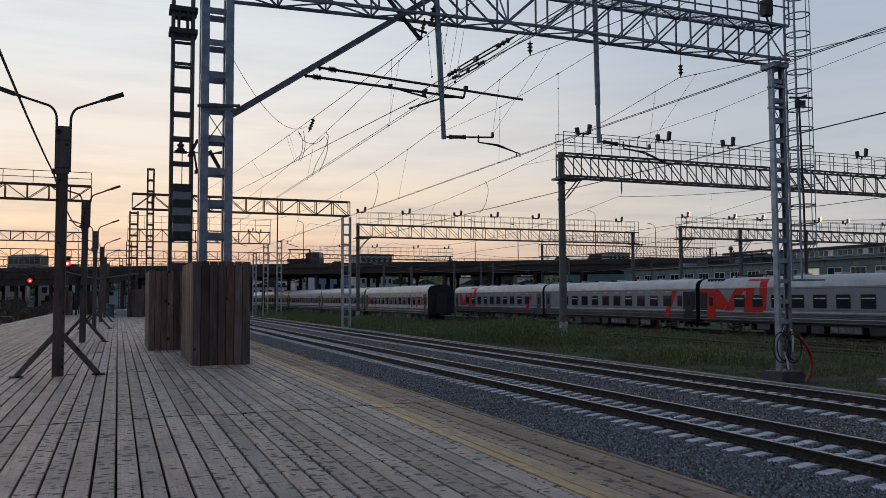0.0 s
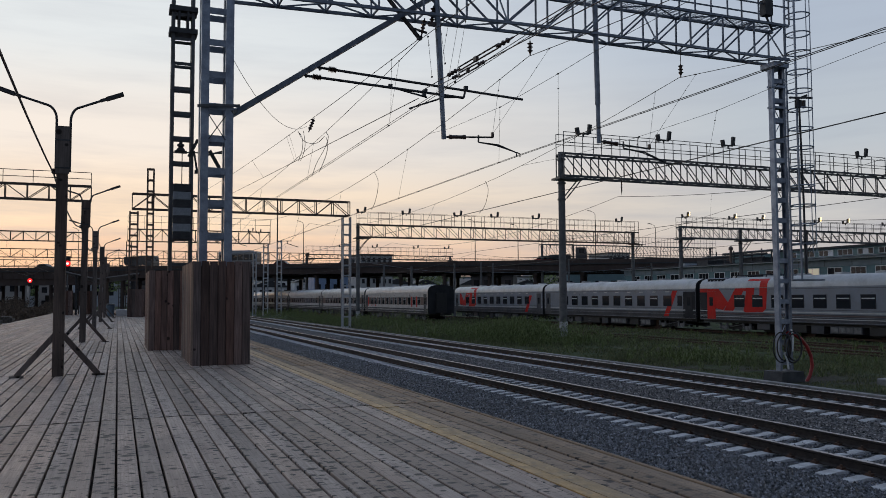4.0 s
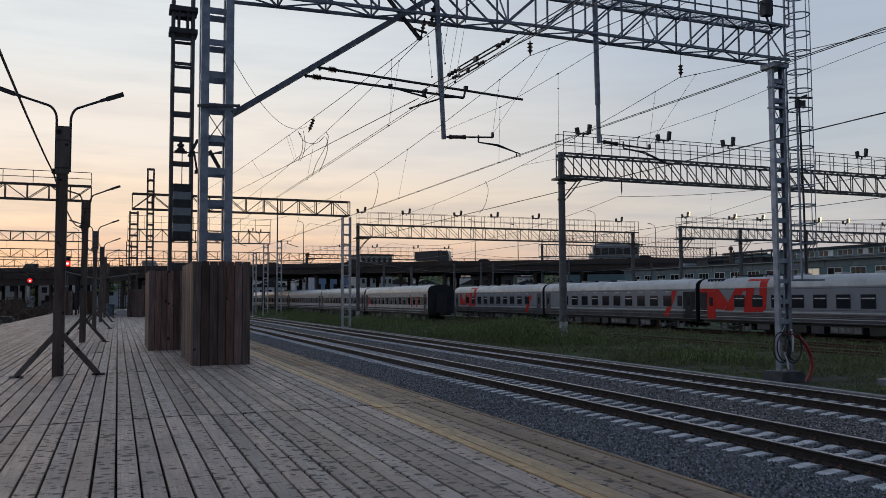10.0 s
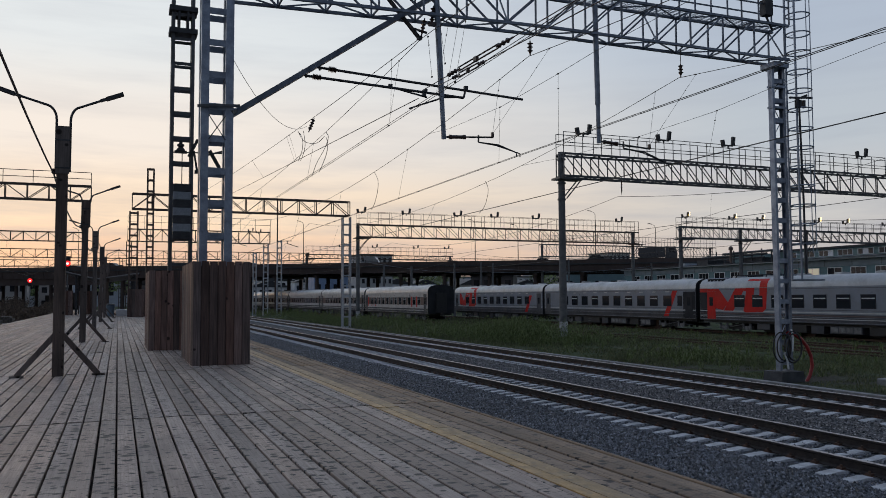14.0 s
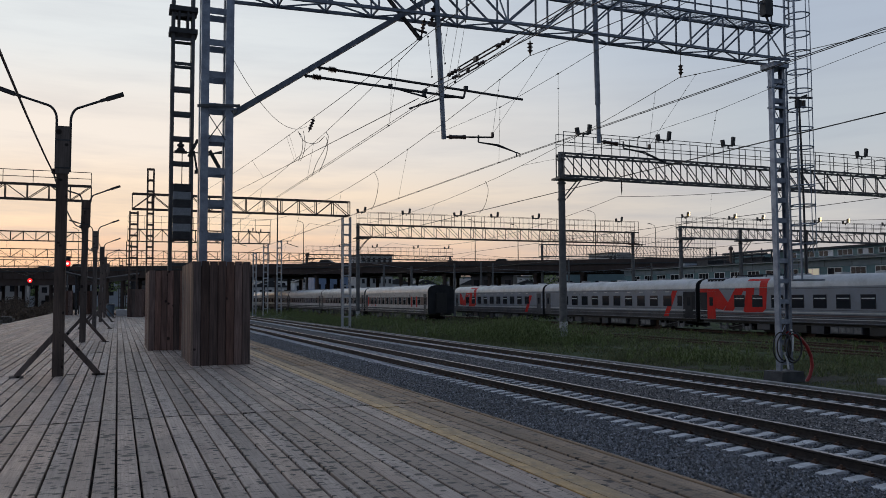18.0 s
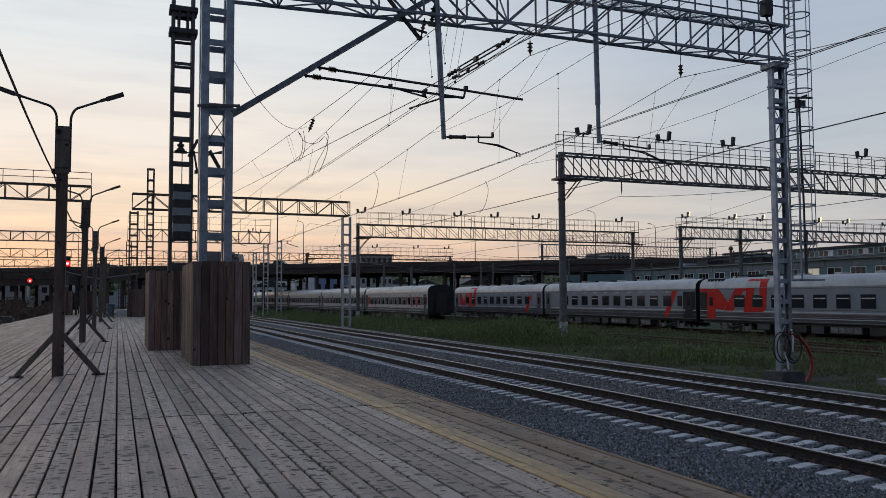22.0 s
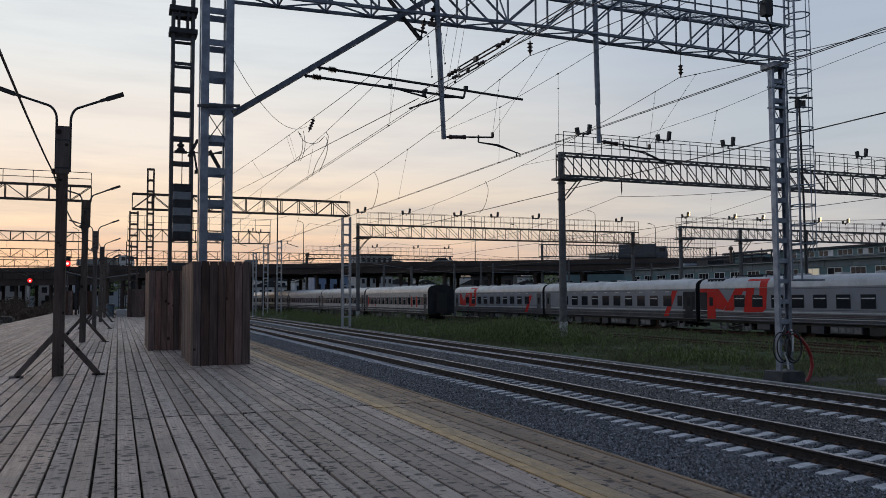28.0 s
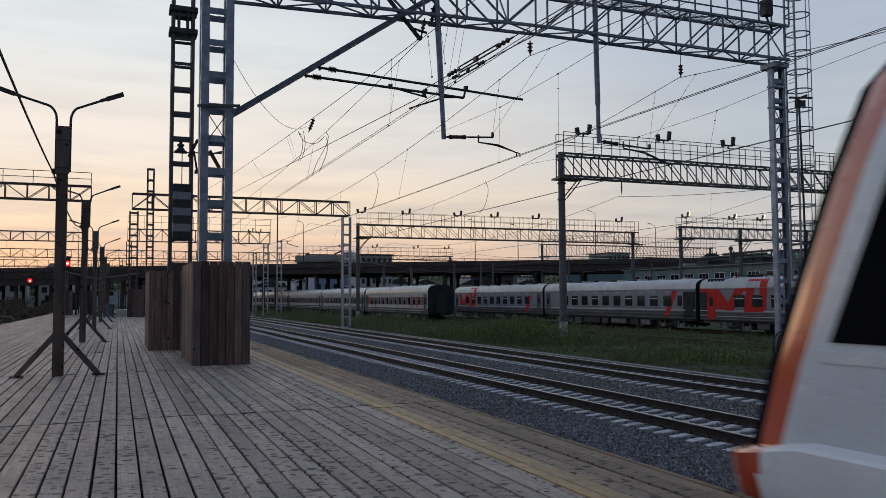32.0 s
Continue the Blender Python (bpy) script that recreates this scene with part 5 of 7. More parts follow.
def anchor_branch():
    """The line that ends here: its wires climb away to the next gantry."""
    t = thing("anchor_line", None, "overhead wires climbing away to their anchor on a gantry", "overhead line", "overhead lines")
    ends = {"messenger_wire": ((7.6, 20.4, 8.62), (5.86, 73, 10.25)), "contact_wire": ((7.5, 20.4, 6.91), (7.29, 73, 9.68))}
    for k, (p, q) in ends.items():
        b = Build()
        p, q = Vector(p), Vector(q)
        low = 1.15 if k == "messenger_wire" else 0.05
        b.tube([p.lerp(q, i / 12) - Vector((0, 0, low * (i / 12) * (1 - i / 12))) for i in range(13)], 0.013 if k == "contact_wire" else 0.011, 5)
        part(k, b, M["wire"], t)
    pa, qa = ends["messenger_wire"]
    pc, qc = ends["contact_wire"]
    for f in (0.045, 0.30, 0.31, 0.47):
        dropper(t, Vector(pa).lerp(Vector(qa), f) - Vector((0, 0, 1.15 * f * (1 - f))), Vector(pc).lerp(Vector(qc), f))
    for y, z in ((18.9, 7.1), (18.3, 6.9), (18.0, 7.2)):
        dropper(t, (7.6, y + 1.0, 8.48), (7.32, y, z))


anchor_branch()
cable("yard_wire", ((20.5, 9.0, 6.45), (42.0, 67.5, 5.6)), 0.009, M["wire"], "bare wire running across the yard", sag=0.1)
overhead_line(lambda y: 32.0, 5.9, lambda y: 32.0, 8.4, (0, 47, 97, 160), 1.5, 0.0, 8.0, 0.016)
overhead_line(lambda y: 43.2, 5.3, lambda y: 43.2, 7.2, (0, 47, 97, 160), 1.5, 0.0, 8.0, 0.016)
overhead_line(lambda y: -9.4, 5.5, lambda y: -9.4, 7.6, (20, 73, 127, 181), 1.6, 0.0, 8.0)
overhead_line(lambda y: -14.2, 5.5, lambda y: -14.2, 7.6, (20, 73, 127, 181), 1.6, 0.0, 8.0)


STRAIN = (((7.35, 17.95, 6.88), (7.35, 14.4, 6.76), 0.058), ((7.30, 17.5, 6.70), (7.30, 15.6, 6.60), 0.045))


# jumper loops and a section insulator between the lines
def loops():
    bends = (((7.0, 33.94, 8.61), (7.0, 33.02, 8.13), (7.0, 33.01, 7.65), (7.0, 33.79, 7.3)),
             ((7.05, 33.04, 8.44), (7.05, 32.69, 7.83), (7.05, 33.01, 7.49), (7.05, 33.57, 7.29)),
             ((7.25, 35.03, 8.79), (7.25, 34.08, 8.27), (7.25, 32.75, 7.88), (7.25, 31.32, 7.65), (7.25, 30.18, 7.68)),
             ((7.35, 30.32, 7.89), (7.35, 29.96, 7.62), (7.35, 30.5, 7.3), (7.35, 31.93, 6.91), (7.35, 32.74, 6.5)),
             ((7.4, 30.53, 7.73), (7.4, 30.25, 7.42), (7.4, 30.51, 7.02), (7.4, 31.64, 6.53)),
             ((10.75, 35.03, 7.2), (10.75, 34.51, 6.74), (10.75, 34.6, 6.24), (10.75, 35.03, 5.78), (10.75, 35.47, 5.54)),
             ((15.95, 34.28, 6.94), (15.95, 33.97, 6.53), (15.95, 34.17, 6.02), (15.95, 34.49, 5.71), (15.95, 35.01, 5.49)))
    for ps in bends:
        ps = [Vector(p) for p in ps]
        ext = [ps[0] * 2 - ps[1]] + ps + [ps[-1] * 2 - ps[-2]]
        pts = []
        for k in range(1, len(ext) - 2):
            a, b, c, d = ext[k - 1:k + 3]
            for j in range(5):
                u = j / 5
                pts.append(0.5 * (2 * b + (c - a) * u + (2 * a - 5 * b + 4 * c - d) * u * u + (3 * b - a - 3 * c + d) * u ** 3))
        pts.append(ps[-1])
        cable("jumper_cable", pts, 0.012, M["wire"], "looped jumper cable between the overhead wires", group="jumper cables")
    cable("feeder_wire", ((2.5, 20.4, 7.6), (7.3, 33.5, 8.75)), 0.008, M["wire"], "thin sagging feeder wire from the mast", sag=0.75)
    b = Build()
    insulator(b, (7.56, 33.3, 9.08), (7.28, 33.1, 8.42), 0.09, 4)
    solid("section_insulator", b, M["porcelain"], "dark ribbed section insulator in the wire", "insulator", smooth=30)
    for a, c, r in STRAIN:
        b = Build()
        insulator(b, a, Vector(a).lerp(Vector(c), 0.22), r, 3)
        for o in (-0.045, 0.045):
            b.tube([Vector(a).lerp(Vector(c), 0.2) + Vector((0, 0, o)), Vector(a).lerp(Vector(c), 0.8) + Vector((0, 0, o))], 0.018, 6)
        b.bar(Vector(a).lerp(Vector(c), 0.46), Vector(a).lerp(Vector(c), 0.5), 0.07, 0.11)
        b.tube([a, Vector(a) - (Vector(c) - Vector(a)) * 0.5], 0.012, 5)
        b.tube([c, Vector(c) + (Vector(c) - Vector(a)).normalized() * 6], 0.012, 5)
        insulator(b, Vector(a).lerp(Vector(c), 0.78), c, r, 3)
        solid("strain_insulator", b, M["porcelain"], "pair of dark ribbed strain insulators on a wire", "insulator", group="strain insulators", smooth=30)


loops()
for xx, yy, z0, z1 in ((31.85, 46.4, 9.5, 8.45), (-9.4, 72.5, 9.55, 8.2), (-14.2, 72.5, 9.55, 8.2)):
    b = Build()
    insulator(b, (xx, yy, z0), (xx, yy, z1), 0.07, 4)
    solid("hanging_insulator", b, M["porcelain"], "dark ribbed insulator hanging under a gantry", "insulator", "hanging insulators", smooth=30)


# ---------------------------------------------------------------- parked coaches
M["coach"] = surf("coach_grey", (0.215, 0.242, 0.292), (0.175, 0.198, 0.242), 0.8, 0.38, 0.1, bump=0.02, dirt=(0.16, 0.15, 0.14), dirt_scale=0.7, dirt_amount=0.4)
M["coachlow"] = surf("coach_dark_grey", (0.058, 0.062, 0.074), (0.042, 0.045, 0.055), 0.8, 0.6, 0.1, bump=0.02, dirt=(0.10, 0.085, 0.07), dirt_amount=0.4)
M["roof"] = surf("coach_roof", (0.48, 0.49, 0.505), (0.38, 0.39, 0.40), 0.7, 0.42, 0.2, bump=0.03, dirt=(0.2, 0.19, 0.18), dirt_scale=0.8, dirt_amount=0.55)
M["red"] = surf("coach_red", (0.58, 0.016, 0.013), (0.48, 0.014, 0.012), 1.0, 0.5, spec=0.2, bump=0.01, dirt=(0.2, 0.05, 0.04), dirt_amount=0.3)
M["maroon"] = surf("faded_maroon", (0.085, 0.040, 0.040), (0.12, 0.07, 0.065), 1.2, 0.5, bump=0.01, dirt=(0.16, 0.13, 0.12), dirt_amount=0.5)
M["stripe"] = surf("coach_light_stripe", (0.48, 0.49, 0.50), (0.40, 0.41, 0.42), 1.2, 0.4, bump=0.01, dirt=(0.3, 0.29, 0.28), dirt_amount=0.4)
M["coachend"] = surf("coach_end_grey", (0.034, 0.035, 0.04), (0.022, 0.023, 0.026), 1.0, 0.7, bump=0.05, spec=0.15)
M["bogiegrey"] = surf("dusty_bogie_grey", (0.22, 0.22, 0.225), (0.10, 0.097, 0.094), 3, 0.7, 0.2, bump=0.1)
M["blind"] = surf("window_blind", (0.62, 0.62, 0.60), (0.5, 0.5, 0.48), 3, 0.7, bump=0.0)
M["underframe"] = surf("underframe", (0.035, 0.033, 0.032), (0.05, 0.045, 0.04), 2, 0.8, 0.1, bump=0.1)


def glass(name, tint=(0.02, 0.024, 0.03), rough=0.06):
    mt = bpy.data.materials.new(name)
    mt.use_nodes = True
    bs = mt.node_tree.nodes["Principled BSDF"]
    bs.inputs["Base Color"].default_value = (*tint, 1)
    bs.inputs["Roughness"].default_value = rough
    bs.inputs["IOR"].default_value = 1.5
    return mt


M["glass"] = glass("dark_window_glass")
LC, WC, HR = 24.0, 3.10, 4.22     # coach body length, width, roof height over the rails


def coach_profile():
    w = WC / 2
    pts = [(-w, 1.05), (-w, 3.42)]
    for k in range(1, 12):
        a = math.pi * k / 12
        c, s = math.cos(a), math.sin(a)
        pts.append((-w * (abs(c) ** 0.62) * (1 if c > 0 else -1), 3.42 + (HR - 3.42) * s ** 0.8))
    pts += [(w, 3.42), (w, 1.05)]
    return pts


def coach(name, m, label, near_side=-1, graphic=0, blinds=False, light=False, band=False):
    """A passenger coach along y, from 0 to its length; its origin lies on the rails."""
    t = thing(name, m, label, "coach", "parked coaches")
    w = WC / 2
    prof = coach_profile()
    b = Build()
    b.prism([(-w, 1.05), (w, 1.05), (w, 3.42), (-w, 3.42)], 0, LC, "y")
    part("body", b, M["coach"] if not light else M["coachlight"], t)
    b = Build()
    b.prism([(p, q) for p, q in prof if q >= 3.42][::-1], -0.02, LC + 0.02, "y")
    rf = part("roof", b, M["roof"], t, "pale silver-grey curved roof", smooth=35)
    for y in [2.5 + 3.1 * i for i in range(7)]:
        b = Build()
        b.cham(-0.35, y, HR - 0.03, 0.35, y + 0.6, HR + 0.12, 0.03, "y")
        part("roof_vent", b, M["roof"], rf)
    if band:
        b = Build()
        b.cham(-1.05, LC - 2.6, HR - 0.45, 1.05, LC - 0.5, HR - 0.02, 0.05, "y")
        part("cooling_unit", b, M["coach"], rf, "grey roof cooling unit")
        for k in range(5):
            b = Build()
            b.box(-1.35, LC - 2.4 + k * 0.38, HR - 0.34, -1.0, LC - 2.2 + k * 0.38, HR - 0.10)
            part("grille", b, M["coachend"], rf, "dark louvre of the cooling unit")
        b = Build()
        for y in (LC - 6.2, LC - 3.2):
            b.tube([(-1.0, y, HR - 0.25), (-0.75, y, HR + 0.12), (0.75, y, HR + 0.12), (1.0, y, HR - 0.25)], 0.04, 6)
        for x in (-0.8, 0.8):
            b.tube([(x, LC - 6.4, HR + 0.10), (x, LC - 3.0, HR + 0.10)], 0.04, 6)
        b.cham(-0.5, LC - 5.3, HR, 0.5, LC - 4.2, HR + 0.16, 0.04, "y")
        part("roof_rack", b, M["coachend"], rf, "dark raised roof hatch with guard rails")
    for s in (-1, 1):
        e = s * (w + 0.004)
        for z0, z1, mk in ((1.05, 1.62, "coachlow"), (1.70, 1.78, "stripe"), (1.30, 1.35, "stripe" if blinds else "coachlow")):
            b = Build()
            x0, x1 = sorted((e - s * 0.01, e + (0.004 * s if mk == "stripe" else 0)))
            b.box(x0, 0.02, z0, x1, LC - 0.02, z1)
            part("stripe" if mk == "stripe" else "lower_panel", b, M[mk], t)
        if blinds:
            b = Build()
            x0, x1 = sorted((e - s * 0.01, e + 0.004 * s))
            b.box(x0, 0.02, 1.52, x1, LC - 0.02, 1.57)
            part("stripe", b, M["maroon"], t, "thin dull red line")
        # windows: frame, pane, some with a drawn blind
        n = 12 if light else 10
        ww, wz = (0.80, 1.96) if light else (0.95, 2.02)
        row = [2.4 + i * (LC - 6.0) / (n - 1) for i in range(n)] if light else [3.0 + 1.807 * i for i in range(n)]
        rng = random.Random(7)
        for i in range(n):
            y = row[i]
            b = Build()
            x0, x1 = sorted((e, e + s * 0.012))
            b.cham(x0, y - 0.06, wz, x1, y + ww + 0.06, 2.90, 0.003, "y")
            wd = part("window", b, M["coachend"], t, "dark rubber window surround") if not light else part("window", b, M["stripe"], t, "pale window frame")
            b = Build()
            x0, x1 = sorted((e + s * 0.012, e + s * 0.017))
            b.box(x0, y, wz + 0.05, x1, y + ww, 2.85)
            part("pane", b, M["glass"], wd)
            if blinds and rng.random() < 0.75 or (not blinds and rng.random() < (0.5 if light else 0.2)):
                b = Build()
                x0, x1 = sorted((e + s * 0.017, e + s * 0.021))
                b.box(x0, y + 0.02, 2.62, x1, y + ww - 0.02, 2.69)
                part("vent_bar", b, M["blind"], wd, "pale bar across the window")
        if not blinds and not light:
            for i in range(n):
                b = Build()
                y = row[i] + 0.2
                x0, x1 = sorted((e, e + s * 0.012))
                b.box(x0, y, 3.17, x1, y + 0.5, 3.23)
                part("vent", b, M["blind"], t, "small pale vent over a window")
        for z in (1.12, 1.44, 1.62, 1.9, 3.30):
            b = Build()
            x0, x1 = sorted((e - s * 0.01, e + s * 0.006))
            b.box(x0, 0.03, z - 0.012, x1, LC - 0.03, z + 0.012)
            part("rib", b, M["coach" if z < 1.6 else "coachlow"] if not light else M["coachlight"], t)
        for y in (0.35, LC - (1.73 if graphic == 1 else 1.25)):
            b = Build()
            x0, x1 = sorted((e, e + s * 0.014))
            b.cham(x0, y, 1.12, x1, y + 0.9, 3.2, 0.003, "y")
            d = part("door", b, M["red"] if (graphic == 1 and y > 5) else M["coachend"] if graphic == 2 and y < 5 else M["coachlow"], t)
            b = Build()
            x0, x1 = sorted((e + s * 0.014, e + s * 0.018))
            b.box(x0, y + 0.25, 2.1, x1, y + 0.65, 2.75)
            part("pane", b, M["glass"], d)
    s = near_side
    layer = []
    e = s * (w + 0.0045)

    def shape(poly, name="marking"):
        b = Build()
        layer.append(1)
        x0, x1 = sorted((e, e + s * (0.004 + 0.0012 * len(layer))))
        b.prism(poly, x0, x1, "x")
        return part(name, b, M["red"], t, "red slanted marking")
    if graphic in (1, 3):       # large red sign at the far end, drawn as plain shapes
        L0 = LC
        q = lambda *pts: shape([(L0 - a, z) for a, z in pts])
        if graphic == 1:
            b = Build()
            x0, x1 = sorted((e, e + s * 0.003))
            b.prism([(L0 - 0.82, 1.1), (L0 - 0.02, 1.1), (L0 - 0.02, 3.12), (L0 - 0.82, 3.12)], x0, x1, "x")
            part("end_panel", b, M["coachend"], t, "dark grey panel at the coach end")
            q((0.02, 3.12), (0.85, 3.12), (0.85, 3.41), (0.02, 3.41))
            q((0.86, 3.21), (2.12, 3.21), (2.12, 3.37), (0.86, 3.37))
        q((1.74, 1.92), (2.55, 1.8), (3.08, 2.35), (2.12, 3.36), (1.74, 3.36))
        q((2.62, 1.76), (3.62, 1.76), (4.83, 3.38), (3.85, 3.38))
        q((3.85, 3.18), (3.85, 3.38), (5.6, 3.38), (5.6, 3.18))
        q((4.65, 1.74), (5.45, 1.76), (5.80, 3.41), (5.02, 3.41))
        q((4.65, 1.74), (4.80, 2.05), (6.3, 2.05), (6.75, 1.9), (6.5, 1.70), (4.9, 1.66))
        q((6.2, 1.95), (6.55, 1.72), (6.85, 1.95), (6.98, 3.41), (6.28, 3.41))
        # the sign runs on over the edge of the roof
        for a0, a1, d0, d1, k0, k1 in ((6.28, 6.98, 6.30, 7.02, 0, 3), (4.95, 6.35, 5.05, 6.4, 2, 3)):
            b = Build()
            for k in range(k0, k1 + 1):
                x, z = prof[1 + k]
                f = (k - k0) / (k1 - k0)
                for a in (a0 + (d0 - a0) * f, a1 + (d1 - a1) * f):
                    for o in (0.0, 0.010):
                        b.v.append((x - o, L0 - a, z + o * 0.7))
            for k in range(k1 - k0):
                o = k * 4
                b.face([o + 1, o + 5, o + 7, o + 3])
                b.face([o, o + 4, o + 5, o + 1])
                b.face([o + 3, o + 7, o + 6, o + 2])
            part("marking", b, M["red"], t, "red sign stroke over the roof edge")
    elif graphic == 2:     # slanted red bar and dark end panel at the near end
        b = Build()
        x0, x1 = sorted((e, e + s * 0.003))
        b.prism([(0.03, 1.1), (1.5, 1.1), (1.5, 3.2), (0.03, 3.2)], x0, x1, "x")
        part("end_panel", b, M["coachend"], t, "dark grey panel at the coach end")
        shape([(4.0, 1.2), (3.4, 1.2), (2.2, 3.3), (2.8, 3.3)])
        b = Build()
        x0, x1 = sorted((e, e + s * 0.012))
        b.cham(x0, 1.62, 2.05, x1, 2.2, 2.88, 0.003, "y")
        wd = part("window", b, M["coachend"], t, "dark rubber window surround")
        b = Build()
        x0, x1 = sorted((e + s * 0.012, e + s * 0.017))
        b.box(x0, 1.67, 2.1, x1, 2.15, 2.84)
        part("pane", b, M["glass"], wd)
    if graphic == 3:
        shape([(4.0, 1.2), (3.4, 1.2), (2.3, 3.0), (2.9, 3.0)])
    if light:       # faded maroon band along the windows, red patches towards the ends
        for s2 in (-1, 1):
            b = Build()
            x0, x1 = sorted((s2 * (w + 0.001), s2 * (w + 0.0035)))
            b.box(x0, 0.1, 1.98, x1, LC - 0.1, 2.88)
            part("window_band", b, M["maroon"], t, "faded dark maroon band")
            b = Build()
            x0, x1 = sorted((s2 * (w + 0.001), s2 * (w + 0.010)))
            b.box(x0, 0.1, 1.84, x1, LC - 0.1, 1.90)
            b.box(x0, 0.1, 1.34, x1, LC - 0.1, 1.40)
            part("stripe", b, M["stripe"], t)
    if graphic == 4:
        for o in (1.2, 2.8, 4.4, 18.6, 20.2):
            shape([(LC - 0.45 - o, 1.75), (LC - 0.1 - o, 1.75), (LC - 0.1 - o, 2.95), (LC - 0.45 - o, 2.95)])
    # ends with gangway
    for y, d in ((0, -1), (LC, 1)):
        b = Build()
        y0, y1 = sorted((y, y + d * 0.03))
        b.prism(prof, y0, y1, "y")
        part("end_wall", b, M["coachend"], t, "dark end wall")
        b = Build()
        y0, y1 = sorted((y + d * 0.03, y + d * 0.27))
        b.cham(-0.62, y0, 1.1, 0.62, y1, 3.35, 0.12, "y")
        part("gangway", b, M["black"], t, "black rubber gangway")
        b = Build()
        b.bar((0, y, 1.0), (0, y + d * 0.5, 1.0), 0.25, 0.22)
        part("coupler", b, M["underframe"], t)
    # below the floor
    b = Build()
    b.box(-1.35, 0.2, 0.86, 1.35, LC - 0.2, 1.05)
    part("underframe", b, M["underframe"], t)
    for y in (3.4, LC - 3.4):
        b = Build()
        for s2 in (-1, 1):
            b.cham(s2 * 1.05 - 0.09, y - 1.75, 0.42, s2 * 1.05 + 0.09, y + 1.75, 0.68, 0.03, "y")
            for k in (-0.35, 0.35):
                b.lathe([(0.11, 0.3), (0.13, 0.5), (0.11, 0.7), (0.13, 0.86)], 8, at=(s2 * 1.05, y + k, 0))
        b.box(-1.0, y - 0.35, 0.45, 1.0, y + 0.35, 0.8)
        bg = part("bogie", b, M["underframe"], t)
        for s2 in (-1, 1):
            for k in (-1.2, 1.2):
                b = Build()
                b.cham(s2 * 1.16 - 0.05, y + k - 0.20, 0.34, s2 * 1.16 + 0.05, y + k + 0.20, 0.66, 0.05, "x")
                part("axle_box", b, M["bogiegrey"], bg, "dusty grey axle box")
                for o in (-0.34, 0.34):
                    b = Build()
                    b.lathe([(0.085, 0.42), (0.10, 0.5), (0.085, 0.58), (0.10, 0.66), (0.085, 0.74), (0.10, 0.84)], 8, at=(s2 * 1.2, y + k + o, 0))
                    part("spring", b, M["bogiegrey"], bg, "dusty coil spring", smooth=40)
            b = Build()
            b.bar((s2 * 1.22, y - 0.75, 0.78), (s2 * 1.22, y + 0.75, 0.52), 0.05, 0.05)
            part("damper", b, M["bogiegrey"], bg, "slanted grey damper")
    for y in (0.55, LC - 1.0):
        for s2 in (-1, 1):
            for k in range(3):
                b = Build()
                b.box(s2 * 1.42 - 0.12, y - 0.02, 0.34 + k * 0.27, s2 * 1.42 + 0.12, y + 0.62, 0.375 + k * 0.27)
                part("step", b, M["coachlow"], t, "grey boarding step")
    for y in (7.0, 15.2):
        for s2 in (-1, 1):
            for k in range(3):
                b = Build()
                b.box(s2 * 1.40 - 0.06, y, 0.32 + k * 0.22, s2 * 1.40 + 0.06, y + 0.5, 0.345 + k * 0.22)
                part("rung", b, M["bogiegrey"], t, "grey ladder rung under the floor")
        for k in (-1.2, 1.2):
            for s2 in (-1, 1):
                b = Build()
                b.lathe([(0.48, -0.07), (0.475, 0.03), (0.44, 0.06), (0.15, 0.065)], 20, m=pose(s2 * 0.79, y + k, 0.475, 0, 90, 0))
                part("wheel", b, M["rust"], bg, smooth=40)
    rng = random.Random(3)
    for y0, y1, mk in ((6.0, 7.4, "coachlow"), (7.7, 9.0, "underframe"), (9.5, 11.9, "coachlow"), (12.4, 13.4, "coachlow"), (13.8, 16.6, "underframe"), (17.0, 18.2, "coachlow")):
        for s2 in (-1, 1):
            b = Build()
            b.cham(s2 * 1.1 - 0.32, y0, 0.36 + rng.uniform(0, 0.1), s2 * 1.1 + 0.32, y1, 0.90, 0.03, "y")
            bx = part("equipment_box", b, M[mk], t)
            if mk == "coachlow" and y1 - y0 > 1.3:
                n = int((y1 - y0) / 0.55)
                for k in range(n):
                    b = Build()
                    x0, x1 = sorted((s2 * 1.42, s2 * 1.432))
                    b.cham(x0, y0 + 0.08 + k * (y1 - y0 - 0.1) / n, 0.50, x1, y0 + (k + 1) * (y1 - y0 - 0.1) / n, 0.84, 0.003, "x")
                    part("cover", b, M["bogiegrey"], bx, "dusty grey bolted cover")
    # added dark filler on the centre line, in place of the shade under the floor
    b = Build()
    b.cham(-0.6, 5.6, 0.25, 0.6, LC - 5.6, 0.88, 0.05, "y")
    part("tank", b, M["underframe"], t, "added dark filler block standing for shade between the bogies")
    return t


M["coachlight"] = surf("coach_silver", (0.58, 0.57, 0.56), (0.48, 0.47, 0.465), 0.8, 0.35, 0.25, bump=0.02, dirt=(0.22, 0.2, 0.18), dirt_amount=0.4)
ZT = YARD_Z - 0.05
XT = 41.72 + WC / 2
coach("passenger_coach", pose(XT, 50.62 - LC - 0.02, ZT), "grey passenger coach with red end, red sign and pale roof, parked", graphic=1, blinds=True, band=True)
coach("passenger_coach", pose(XT, 50.62 + 0.5, ZT), "grey passenger coach with dark windows and red slanted bar, parked", graphic=2)
coach("passenger_coach", pose(XT, 75.3 + 0.3, ZT), "grey passenger coach with small red signs, parked in the yard", graphic=3)
XS = 31.5 + WC / 2
ys2 = (82.9, 107.5, 132.0, 156.4, 180.8)
xs2 = (0.0, 0.0, -0.3, -0.9, -1.7)
